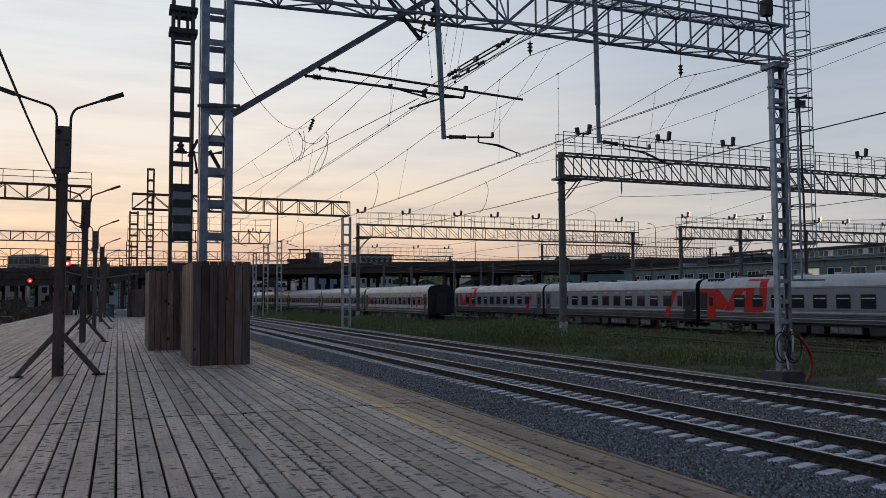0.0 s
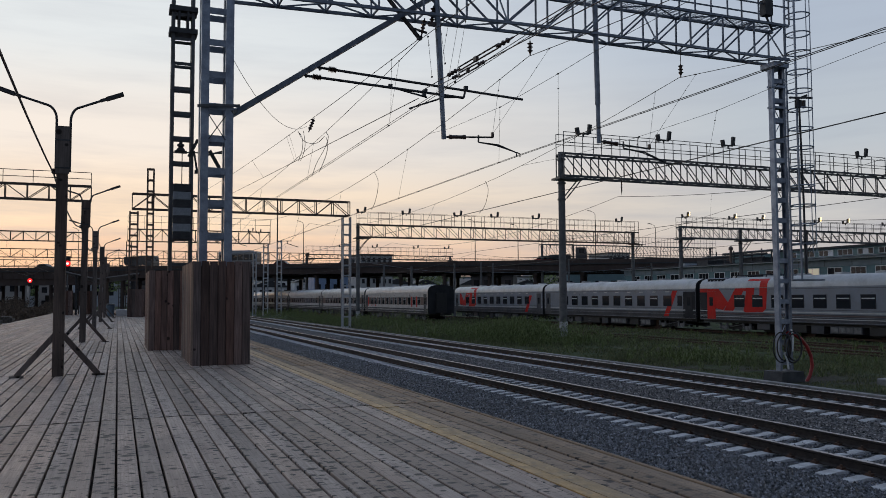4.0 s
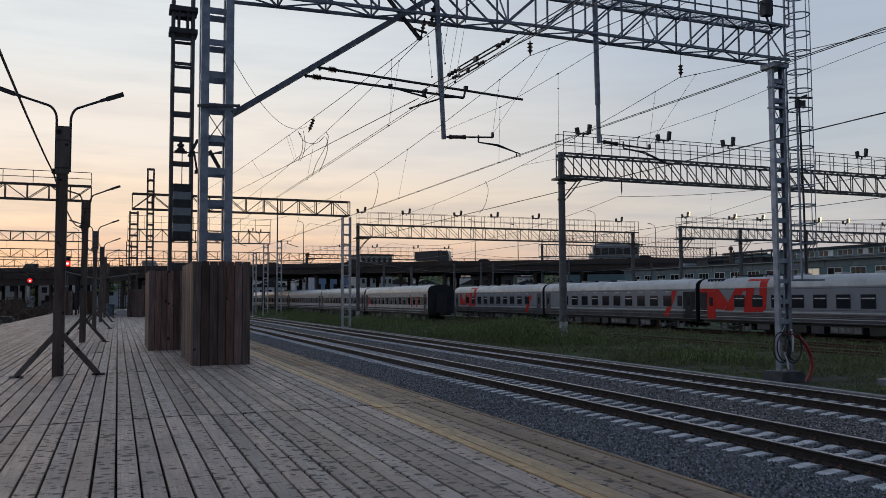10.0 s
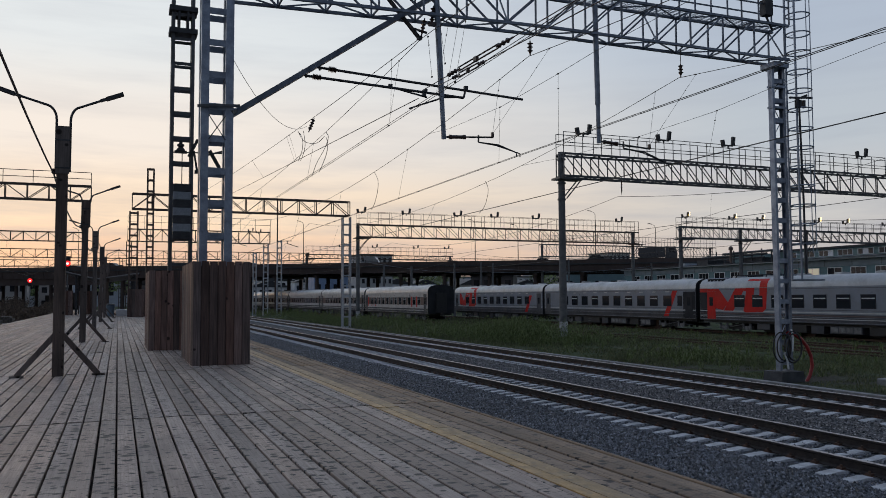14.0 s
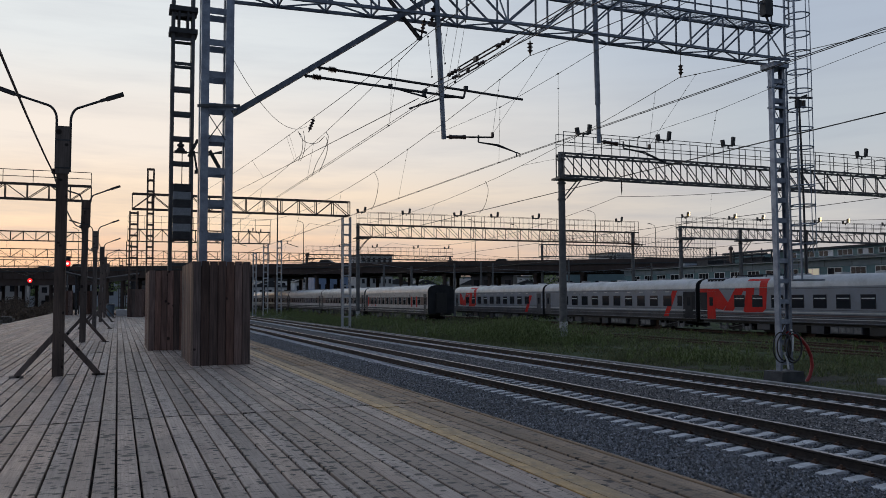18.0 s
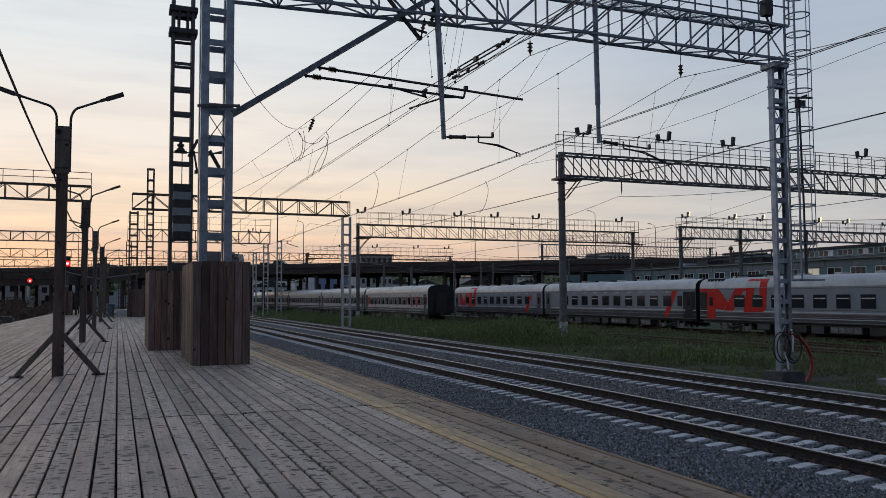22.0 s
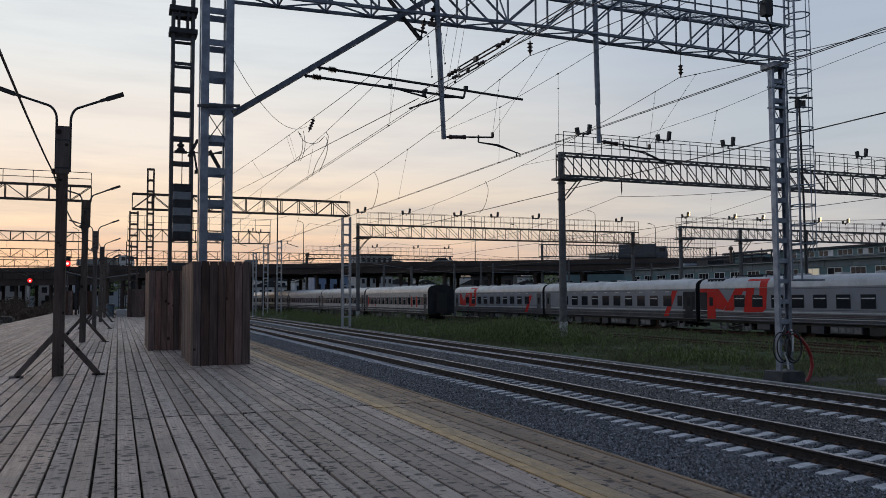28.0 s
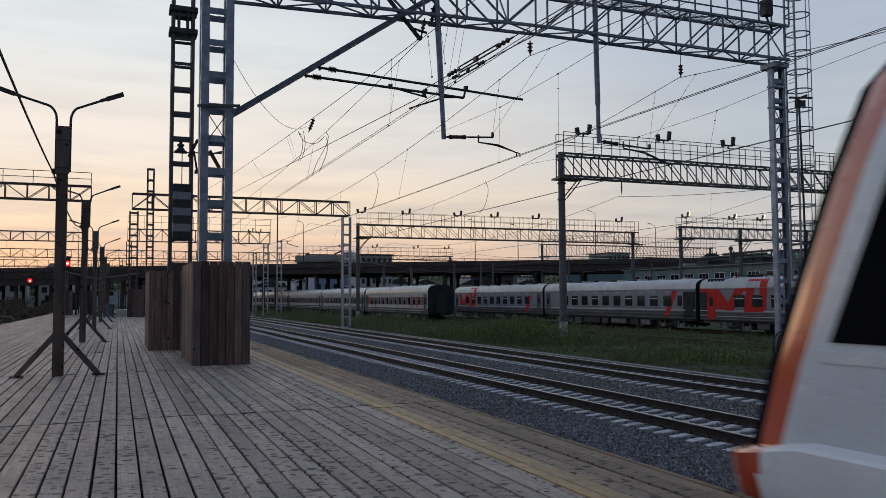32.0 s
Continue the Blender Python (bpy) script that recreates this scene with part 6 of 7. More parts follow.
for i, (yy, dx) in enumerate(zip(ys2, xs2)):
    turn = math.degrees(math.atan2(-(xs2[min(i + 1, 4)] - dx), 24.5)) if i < 4 else 2.2
    coach("passenger_coach", pose(XS + dx, yy, ZT, 0, 0, turn), "silver passenger coach with a dark gangway end, parked" if i == 0 else "silver passenger coach parked in a long row",
          graphic=4 if i == 0 else 0, light=True)


# ---------------------------------------------------------------- the train that runs in at the end
M["trainwhite"] = surf("train_white", (0.78, 0.80, 0.83), (0.72, 0.74, 0.77), 0.6, 0.28, 0.0, bump=0.0, coat=0.4, dirt=(0.55, 0.55, 0.56), dirt_amount=0.2)
M["trainbody"] = surf("train_light_grey", (0.66, 0.69, 0.74), (0.62, 0.65, 0.70), 0.6, 0.30, 0.05, bump=0.0, coat=0.4, dirt=(0.42, 0.43, 0.45), dirt_amount=0.2)
M["trainred"] = surf("train_orange_red", (0.50, 0.07, 0.025), (0.44, 0.06, 0.022), 0.8, 0.25, bump=0.0, coat=0.8)
M["trainglass"] = surf("train_windscreen_black", (0.010, 0.010, 0.012), (0.008, 0.008, 0.010), 1.0, 0.9, bump=0.0, spec=0.0)
M["headlamp"] = surf("lamp_lens", (0.7, 0.72, 0.74), (0.6, 0.62, 0.64), 5, 0.12, bump=0.0)


def commuter_train():
    """Driving coach with a raked, rounded nose; its origin is the nose tip on the rails, and it runs towards +y."""
    t = thing("commuter_train", None, "light grey commuter train with orange-red stripe and black raked windscreen", "train")
    HW = 1.70
    # levels: height, how far the nose lies back, half width, roundness of the corner
    levels = [(0.28, 0.30, 1.50, 1.0), (0.55, 0.08, 1.62, 1.0), (1.00, 0.0, 1.73, 1.0), (1.13, 0.0, 1.74, 1.0), (1.16, 0.03, 1.73, 1.0), (1.19, 0.20, 1.67, 0.95), (1.9, 0.46, 1.70, 0.92),
              (2.6, 0.76, 1.70, 0.9), (3.3, 1.06, 1.68, 0.9), (3.9, 1.34, 1.62, 0.9), (4.25, 1.62, 1.42, 0.9), (4.5, 2.3, 1.0, 0.9), (4.6, 3.3, 0.5, 0.8)]
    def climb(y, z):
        """The ledge under the windscreen rises towards the back."""
        f = max(0.0, 1 - abs(z - 1.13) / (0.6 if z < 1.13 else 0.9))
        return 0.20 * min(2.6, max(0.0, -y - 0.2)) * f

    n = 64
    b = Build()
    for z, back, hw, cr in levels:
        for k in range(n + 1):
            a = math.pi * k / n           # from the right side round the nose to the left side
            c, s = math.cos(a), math.sin(a)
            x = hw * (abs(c) ** 0.62) * (1 if c > 0 else -1)
            y = -back - 1.35 * cr + 1.35 * cr * (s ** 0.80)
            b.v.append((x, y, z + climb(y, z)))
        for x in (-hw, hw):
            b.v.append((x, -23.5, z + climb(-23.5, z)))
    w = n + 3
    for i in range(len(levels) - 1):
        for k in range(w):
            j = (k + 1) % w
            z = levels[i][0]
            # how far the skin has turned from the side towards the front
            p, q = b.v[i * w + k], b.v[i * w + j]
            turn = math.degrees(math.atan2(abs(q[0] - p[0]), abs(q[1] - p[1]) + 1e-9)) if k < n else 0.0
            if z < 1.18:
                b.cur = 1 if turn > 9 else 3
            elif turn > 23:
                b.cur = 2 if z < 4.2 else 0
            elif turn > 8:
                b.cur = 1 if z < 4.2 else 0
            else:
                b.cur = 0
            b.face([i * w + k, i * w + j, (i + 1) * w + j, (i + 1) * w + k])
    b.cur = 0
    b.face([k for k in range(w)][::-1])
    b.face([(len(levels) - 1) * w + k for k in range(w)])
    part("body", b, (M["trainbody"], M["trainred"], M["trainglass"], M["trainwhite"]), t, smooth=28)
    for s in (-1, 1):
        x0, x1 = sorted((s * 1.692, s * 1.712))
        b = Build()
        b.prism([(-1.66, 2.14), (-4.3, 2.14), (-4.3, 3.32), (-2.2, 3.32)], x0, x1, "x")
        part("cab_window", b, M["trainglass"], t, "black cab side window")
        b = Build()
        b.box(x0, -5.0, 2.00, x1, -1.55, 2.08)
        part("trim", b, M["white"], t, "white line below the cab window")
        for y in [-6.5 - 2.3 * i for i in range(7)]:
            b = Build()
            b.cham(x0, y - 1.7, 2.2, x1, y, 3.2, 0.004, "y")
            part("window", b, M["trainglass"], t, "black passenger window")
        b = Build()
        b.cham(s * 1.15 - 0.28, -0.90, 0.80, s * 1.15 + 0.28, -0.62, 0.98, 0.04, "x")
        part("headlight", b, M["headlamp"], t, "unlit clear headlight lens")
    b = Build()
    b.cham(-0.75, -23.8, 0.9, 0.75, -23.5, 3.4, 0.1, "y")
    part("gangway", b, M["black"], t)
    for y in (-4.2, -19.5):
        b = Build()
        for s in (-1, 1):
            b.cham(s * 1.0 - 0.1, y - 1.6, 0.35, s * 1.0 + 0.1, y + 1.6, 0.62, 0.03, "y")
        b.box(-1.0, y - 0.4, 0.3, 1.0, y + 0.4, 0.6)
        bg = part("bogie", b, M["underframe"], t)
        for k in (-1.2, 1.2):
            for s in (-1, 1):
                b = Build()
                b.lathe([(0.45, -0.07), (0.445, 0.03), (0.41, 0.06), (0.15, 0.065)], 20, m=pose(s * 0.79, y + k, 0.445, 0, 90, 0))
                part("wheel", b, M["rust"], bg, smooth=40)
    return t


TRAIN = commuter_train()


# ---------------------------------------------------------------- road bridge across the yard
M["girder"] = surf("bridge_steel", (0.085, 0.065, 0.060), (0.060, 0.047, 0.044), 0.6, 0.75, 0.0, bump=0.05, dirt=(0.095, 0.062, 0.050), dirt_amount=0.6, spec=0.15)
M["asphalt"] = surf("asphalt", (0.05, 0.05, 0.052), (0.042, 0.042, 0.044), 2, 0.9)
BA, BE = Vector((-23.0, 194.0, 0)), Vector((0.824251, -0.5662246, 0))
BN = Vector((0.5662246, 0.824251, 0))      # across the bridge, away from the platform
BROT = math.degrees(math.atan2(BE.y, BE.x))


def on_bridge(s, off=0.0, z=0.0):
    p = BA + BE * s + BN * off
    return pose(p.x, p.y, z, 0, 0, BROT)


def bridge():
    t = thing("road_bridge", on_bridge(0, 0.0, 0.5), "long dark steel road bridge across the railway yard", "bridge", kind="structure")
    s0, s1 = -420, 560
    b = Build()
    b.box(s0, 0.1, 6.75, s1, 15.6, 7.0)
    part("deck", b, M["asphalt"], t, "asphalt road deck")
    b = Build()
    b.box(s0, 0.3, 5.35, 60, 0.6, 6.75)
    b.box(s0, 0.35, 3.98, 24, 0.6, 5.3)
    b.box(s0, 0.1, 3.9, 24, 0.9, 4.0)
    b.box(s0, 0.1, 5.25, 60, 0.9, 5.35)
    b.box(60, 0.3, 5.75, s1, 0.6, 6.75)
    b.box(60, 0.1, 5.65, s1, 0.9, 5.75)
    part("girder", b, M["girder"], t, "dark riveted plate girder")
    b = Build()
    b.box(s0, 14.8, 5.35, s1, 15.2, 6.75)
    part("girder", b, M["girder"], t)
    b = Build()
    x = s0
    while x < s1:
        b.box(x, 0.2, 5.4, x + 0.12, 0.3, 6.75)
        x += 2.5
    tagged(part("stiffeners", b, M["girder"], t), kind="stuff")
    b = Build()
    x = -60
    while x < 220:
        b.box(x, 0.6, 5.75, x + 0.3, 14.8, 6.6)
        x += 5
    tagged(part("cross_beams", b, M["girder"], t), kind="stuff")
    for y in (0.1, 15.4):
        b = Build()
        b.box(s0, y, 7.0, s1, y + 0.16, 7.68)
        part("parapet", b, M["concrete"] if y > 1 else M["girder"], t)
        b = Build()
        for z in (7.85, 8.12):
            b.box(s0, y + 0.03, z, s1, y + 0.11, z + 0.06)
        part("handrail", b, M["dark"], t)
    for i in range(80):
        b = Build()
        b.box(-20 + i * 2.4, 0.14, 7.6, -20 + i * 2.4 + 0.07, 0.22, 8.14)
        part("railing_post", b, M["dark"], t)
    x = -40
    while x < 200:
        for y in (1.5, 7.6, 13.8):
            b = Build()
            b.tube([(x, y, YARD_Z - 0.7), (x, y, 5.4)], 0.36, 12)
            part("pier", b, M["girder"], t, "round dark pier", smooth=40)
        b = Build()
        b.box(x - 0.4, 0.6, 4.9, x + 0.4, 14.8, 5.4)
        part("pier_cap", b, M["girder"], t)
        x += 8.5
    return t


bridge()


def street_lamp(s, off, h):
    t = thing("street_lamp", on_bridge(s, off, 7.5), "tall grey street lamp on the road bridge", "street lamp", "bridge street lamps")
    b = Build()
    b.tube([(0, 0, 0), (0, 0, h)], 0.09, 8, 0.05)
    part("pole", b, M["dark"], t, smooth=40)
    b = Build()
    b.tube([(0, 0, h), (-0.2, 0, h + 0.5), (-0.8, 0, h + 0.8)], 0.04, 6)
    arm = part("arm", b, M["dark"], t, smooth=40)
    b = Build()
    b.bar((-0.7, 0, h + 0.78), (-1.35, 0, h + 0.9), 0.24, 0.12)
    part("lamp_head", b, M["dark"], arm)


for s, h in ((-22, 8), (18, 8), (52, 8.0), (68, 8.2), (102, 7.6), (110, 6.5), (124, 8.6), (134.5, 6.0)):
    street_lamp(s, 0.7, h)


# ---------------------------------------------------------------- vehicles on the bridge
M["vglass"] = glass("vehicle_glass", (0.02, 0.022, 0.026), 0.08)
M["tyre"] = surf("tyre", (0.02, 0.02, 0.02), (0.015, 0.015, 0.015), 6, 0.85)


def paint(name, c):
    return surf(name, c, [k * 0.85 for k in c], 1.5, 0.35, 0.1, bump=0.0, coat=0.5)


PAINT = dict(white=paint("white_car_paint", (0.55, 0.56, 0.57)), grey=paint("grey_car_paint", (0.22, 0.23, 0.24)), dark=paint("dark_car_paint", (0.04, 0.042, 0.05)),
             red=paint("red_car_paint", (0.30, 0.04, 0.03)), blue=paint("blue_car_paint", (0.05, 0.09, 0.18)), slate=paint("slate_truck_paint", (0.055, 0.068, 0.09)))
WHEELS = {}


def wheels(t, xs, w, r=0.33):
    for x in xs:
        for y in (-w / 2 + 0.1, w / 2 - 0.1):
            if r not in WHEELS:
                b = Build()
                b.lathe([(r * 0.5, -0.11), (r * 0.92, -0.12), (r, -0.06), (r, 0.06), (r * 0.92, 0.12), (r * 0.5, 0.11)], 16)
                WHEELS[r] = b.mesh("wheel", M["tyre"], smooth=40)
            part("wheel", WHEELS[r], None, t, m=pose(x, y, r, 90, 0, 0))


def car(colour, van=False, label=""):
    t = thing("car", None, label or colour + " car driving over the road bridge", "car", "cars on the bridge")
    k = 1.75 if van else 1.0
    L0, w = 4.3, 1.75
    b = Build()
    b.prism([(-2.15, 0.3), (2.15, 0.3), (2.15, 0.75), (1.95, 0.86), (0.95, 0.93), (-1.55, 0.95), (-2.1, 0.85)], -w / 2, w / 2, "y")
    part("body", b, PAINT[colour], t)
    top = [(-1.75, 0.93), (1.15, 0.93), (0.35, 1.46 if not van else 2.0), (-1.2 if not van else -1.95, 1.46 if not van else 2.0)]
    b = Build()
    b.prism(top, -w / 2 + 0.12, w / 2 - 0.12, "y")
    part("cabin", b, M["vglass"] if not van else PAINT[colour], t)
    b = Build()
    zr = 1.46 if not van else 2.0
    b.box(-1.2 if not van else -1.9, -w / 2 + 0.16, zr - 0.01, 0.35, w / 2 - 0.16, zr + 0.04)
    part("roof", b, PAINT[colour], t)
    wheels(t, (-1.35, 1.35), w)
    return t


def bus():
    t = thing("bus", None, "grey city bus with dark window band on the road bridge", "bus")
    b = Build()
    b.cham(-4.1, -1.25, 0.35, 4.1, 1.25, 3.35, 0.18, "x")
    part("body", b, PAINT["grey"], t)
    b = Build()
    b.cham(-3.6, -0.9, 3.3, 2.6, 0.9, 3.6, 0.1, "x")
    part("roof_unit", b, PAINT["grey"], t)
    for i in range(6):
        b = Build()
        b.box(-3.8 + i * 1.3, -1.262, 1.55, -3.8 + i * 1.3 + 1.15, -1.25, 2.75)
        part("window", b, M["vglass"], t)
    b = Build()
    b.box(4.1, -1.1, 1.3, 4.115, 1.1, 3.0)
    part("windscreen", b, M["vglass"], t)
    wheels(t, (-2.5, 2.4), 2.5, 0.48)
    return t


def truck(colour, kind):
    t = thing("truck", None, {"dump": "dark tipper truck with a high body on the road bridge", "crane": "dark truck carrying a folded loading crane",
                              "box": "dark slate box truck with a long van body", "flat": "long pale flatbed truck with a crane behind its cab"}[kind], "truck", "trucks on the bridge")
    half = {"flat": 6.0, "box": 4.3}.get(kind, 3.4)
    front, rear = half, -half
    b = Build()
    b.box(rear, -0.5, 0.75, front, 0.5, 1.0)
    part("chassis", b, M["dark"], t)
    b = Build()
    b.prism([(front - 2.0, 0.8), (front, 0.8), (front, 1.9), (front - 0.25, 2.95), (front - 2.0, 2.95)], -1.22, 1.22, "y")
    cab = part("cab", b, PAINT[colour], t)
    b = Build()
    b.box(front - 1.4, -1.235, 1.9, front - 0.45, -1.22, 2.65)
    part("window", b, M["vglass"], cab)
    b = Build()
    b.bar((front + 0.005, 0, 1.95), (front - 0.22, 0, 2.8), 2.1, 0.03, (1, 0, 0.2))
    part("windscreen", b, M["vglass"], cab)
    if kind == "dump":
        b = Build()
        b.prism([(rear, 1.6), (rear + 0.3, 1.1), (front - 2.1, 1.1), (front - 2.1, 2.85), (front - 1.4, 3.0), (rear, 2.8)], -1.24, 1.24, "y")
        part("tipper_body", b, PAINT["dark"], t)
    elif kind == "box":
        b = Build()
        b.cham(rear, -1.26, 1.05, front - 2.05, 1.26, 3.42, 0.03, "x")
        part("van_body", b, PAINT["slate"], t)
    elif kind == "crane":
        b = Build()
        b.box(rear, -1.2, 1.05, front - 3.0, 1.2, 1.7)
        part("flatbed", b, M["dark"], t)
        b = Build()
        b.bar((front - 2.5, 0, 1.0), (front - 2.5, 0, 3.4), 0.35)
        b.bar((front - 2.5, 0, 3.5), (rear - 0.2, 0, 3.6), 0.25)
        b.bar((rear + 0.1, 0, 3.55), (rear + 0.1, 0, 2.9), 0.18)
        part("crane_arm", b, M["dark"], t)
    else:
        b = Build()
        b.box(rear, -1.25, 1.05, front - 3.3, 1.25, 2.35)
        part("flatbed", b, PAINT["grey"], t)
        b = Build()
        b.bar((front - 2.7, 0, 1.0), (front - 2.7, 0, 3.3), 0.4)
        b.bar((front - 2.7, 0, 3.2), (front - 4.2, 0, 2.6), 0.25)
        part("crane_arm", b, M["dark"], t)
    wheels(t, (rear + 0.9, rear + 2.0, front - 1.0), 2.5, 0.48)
    return t


# ---------------------------------------------------------------- terminal building beyond the train
M["teal"] = surf("teal_cladding", (0.11, 0.215, 0.24), (0.09, 0.175, 0.20), 0.5, 0.5, bump=0.03, dirt=(0.1, 0.13, 0.14), dirt_amount=0.4)
M["paleroof"] = surf("pale_metal_roof", (0.28, 0.31, 0.34), (0.22, 0.245, 0.27), 0.4, 0.5, 0.3, bump=0.03)
M["paleband"] = surf("pale_cladding", (0.20, 0.25, 0.28), (0.15, 0.19, 0.215), 0.6, 0.6, bump=0.03, dirt=(0.16, 0.18, 0.19), dirt_amount=0.5)
M["greenwall"] = surf("green_grey_wall", (0.17, 0.25, 0.245), (0.13, 0.20, 0.20), 0.5, 0.8, bump=0.03)
M["lit"] = glow("lit_window", (1.0, 0.84, 0.60), 0.22)


def terminal():
    t = thing("depot_building", None, "long two-storey depot building with teal walls and pale roof", "building")
    b = Build()
    b.box(80, 36, YARD_Z - 0.2, 100, 116, 5.78)
    part("wall", b, M["teal"], t, "teal clad wall")
    b = Build()
    b.prism([(79.4, 5.78), (100.5, 5.78), (100.5, 6.4), (88, 6.4), (79.4, 5.92)], 35.6, 116.4, "y")
    part("roof", b, M["paleroof"], t, "pale metal roof")
    b = Build()
    b.box(79.9, 35.9, 4.98, 79.985, 116.1, 5.74)
    part("fascia_band", b, M["paleband"], t, "pale grey cladding band over the windows")
    b = Build()
    for k in range(20):
        b.box(79.885, 38 + k * 4, 4.99, 79.9, 38.06 + k * 4, 5.73)
    part("cladding_joints", b, M["dark"], t)
    for i, y in enumerate((47.5, 61, 68, 83)):
        b = Build()
        b.cham(83.5 + (i % 3), y, 6.0, 84.6 + (i % 3), y + (0.8, 1.3, 0.7)[i % 3], 6.55, 0.05, "z")
        part("roof_vent", b, M["paleroof"] if i % 2 else M["dark"], t)
    # pipe run along the eaves
    b = Build()
    b.tube([(79.3, 36, 6.02), (79.3, 116, 6.02)], 0.05, 6)
    part("roof_pipe", b, M["dark"], t, "dark pipe run along the eaves")
    b = Build()
    b.box(88, 36, 6.3, 99, 90, 7.72)
    part("upper_wall", b, M["greenwall"], t, "grey-green upper wall")
    b = Build()
    b.prism([(87.5, 7.72), (99.6, 7.72), (99.6, 8.1), (87.5, 7.95)], 35.5, 90.5, "y")
    part("upper_roof", b, M["dark"], t, "dark flat roof edge")
    b = Build()
    b.box(87.92, 36, 6.44, 88.0, 90, 6.62)
    part("sill_band", b, M["paleroof"], t, "pale sill band")
    # plant room and dark ducts at the end of the roof
    for x, y, z0, dx, dy, h, mk in ((88, 96, 6.3, 5, 3.6, 1.55, "greenwall"), (86.5, 91.0, 6.3, 4, 4.6, 0.75, "dark"), (84.5, 100.5, 6.1, 3, 2.6, 0.9, "dark"), (85.5, 107, 6.1, 2.5, 1.8, 0.7, "paleroof")):
        b = Build()
        b.cham(x, y, z0, x + dx, y + dy, z0 + h, 0.05, "z")
        part("plant_box", b, M[mk], t, "dark rooftop plant box" if mk == "dark" else "")
    for z, y0, y1 in ((7.95, 88.5, 99.0), (7.55, 90.0, 104.0), (7.1, 90.5, 103.0)):
        b = Build()
        b.tube([(86.2, y0, z), (86.2, y1, z - 0.1)], 0.17 if z > 7.2 else 0.10, 8)
        part("duct", b, M["dark"], t, "dark rooftop duct", smooth=40)
    for k in range(8):
        b = Build()
        b.box(86.1, 89 + k * 1.9, 6.25, 86.28, 89.14 + k * 1.9, 8.3 if k in (1, 4, 6) else 7.9)
        part("duct_stand", b, M["dark"], t)
    for y in (96.6,):
        b = Build()
        b.lathe([(0.22, 6.2), (0.2, 8.35), (0.34, 8.4), (0.34, 8.75), (0.1, 8.95)], 10, at=(85.6, y, 0))
        part("roof_cowl", b, M["sunsetsteel"], t, "dark ventilation cowl", smooth=40)
    for i in range(23):
        y = 38 + i * 3.35
        lit = i == 11
        b = Build()
        b.box(79.95, y, 3.85, 80.0, y + 2.2, 4.86)
        wd = part("window", b, M["white"], t, "white window frame")
        for k in range(2 if lit or i % 3 == 1 else 3):
            n = 2 if lit or i % 3 == 1 else 3
            pw = 2.04 / n
            b = Build()
            b.box(79.93, y + 0.1 + k * pw, 3.93, 79.95, y + 0.02 + (k + 1) * pw, 4.78)
            part("pane", b, M["lit"] if lit else M["vglass"], wd, "lit window pane" if lit else "")
    for i in range(17):
        y = 36.6 + i * 3.1
        b = Build()
        b.box(87.95, y, 6.72, 88.0, y + 2.4, 7.5)
        wd = part("upper_window", b, M["white"], t, "pale window frame")
        for k in range(3):
            if (i * 3 + k) % 5 == 2:
                continue
            b = Build()
            b.box(87.93, y + 0.1 + k * 0.76, 6.78, 87.95, y + 0.74 + k * 0.76, 7.44)
            part("pane", b, M["vglass"], wd)


terminal()


# ---------------------------------------------------------------- signals
M["signalred"] = glow("signal_red", (1.0, 0.02, 0.02), 1.3)
M["signalcore"] = glow("signal_core", (1.0, 0.25, 0.22), 14.0)


def signal(x, y, z0, z1, s=1.0):
    t = thing("signal_light", pose(x, y, 0), "railway signal on a pole, showing red", "signal", "signals")
    b = Build()
    b.tube([(0, 0, z0), (0, 0, z1 + 0.6 * s)], 0.07, 8)
    part("pole", b, M["concrete"], t, smooth=40)
    b = Build()
    b.cham(-0.28 * s, -0.2, z1 - 0.9 * s, 0.28 * s, 0.05, z1 + 0.9 * s, 0.08, "z")
    hd = part("head", b, M["black"], t)
    for k in (-0.45, 0.0, 0.45):
        b = Build()
        b.tube([(0, -0.2, z1 + k * s), (0, -0.38, z1 + k * s)], 0.13 * s, 10)
        part("hood", b, M["black"], hd, smooth=40)
    # disc made wider than the lamp: its red halo is built as a glowing face
    b = Build()
    b.lathe([(0.34 * s, 0), (0.34 * s, 0.04), (0.12, 0.1)], 14, m=pose(0, -0.38, z1, 90, 0, 0))
    ln = part("red_lens", b, M["signalred"], hd, "oversized glowing red disc standing for the lamp's halo")
    b = Build()
    b.lathe([(0.13 * s, 0), (0.10 * s, 0.03)], 12, m=pose(0, -0.47, z1, 90, 0, 0))
    part("lens_core", b, M["signalcore"], hd, "bright core of the red lens")


signal(-12.6, 139.6, YARD_Z, 4.38, 1.0)
signal(-4.80, 91.0, -0.2, 5.12, 0.85)


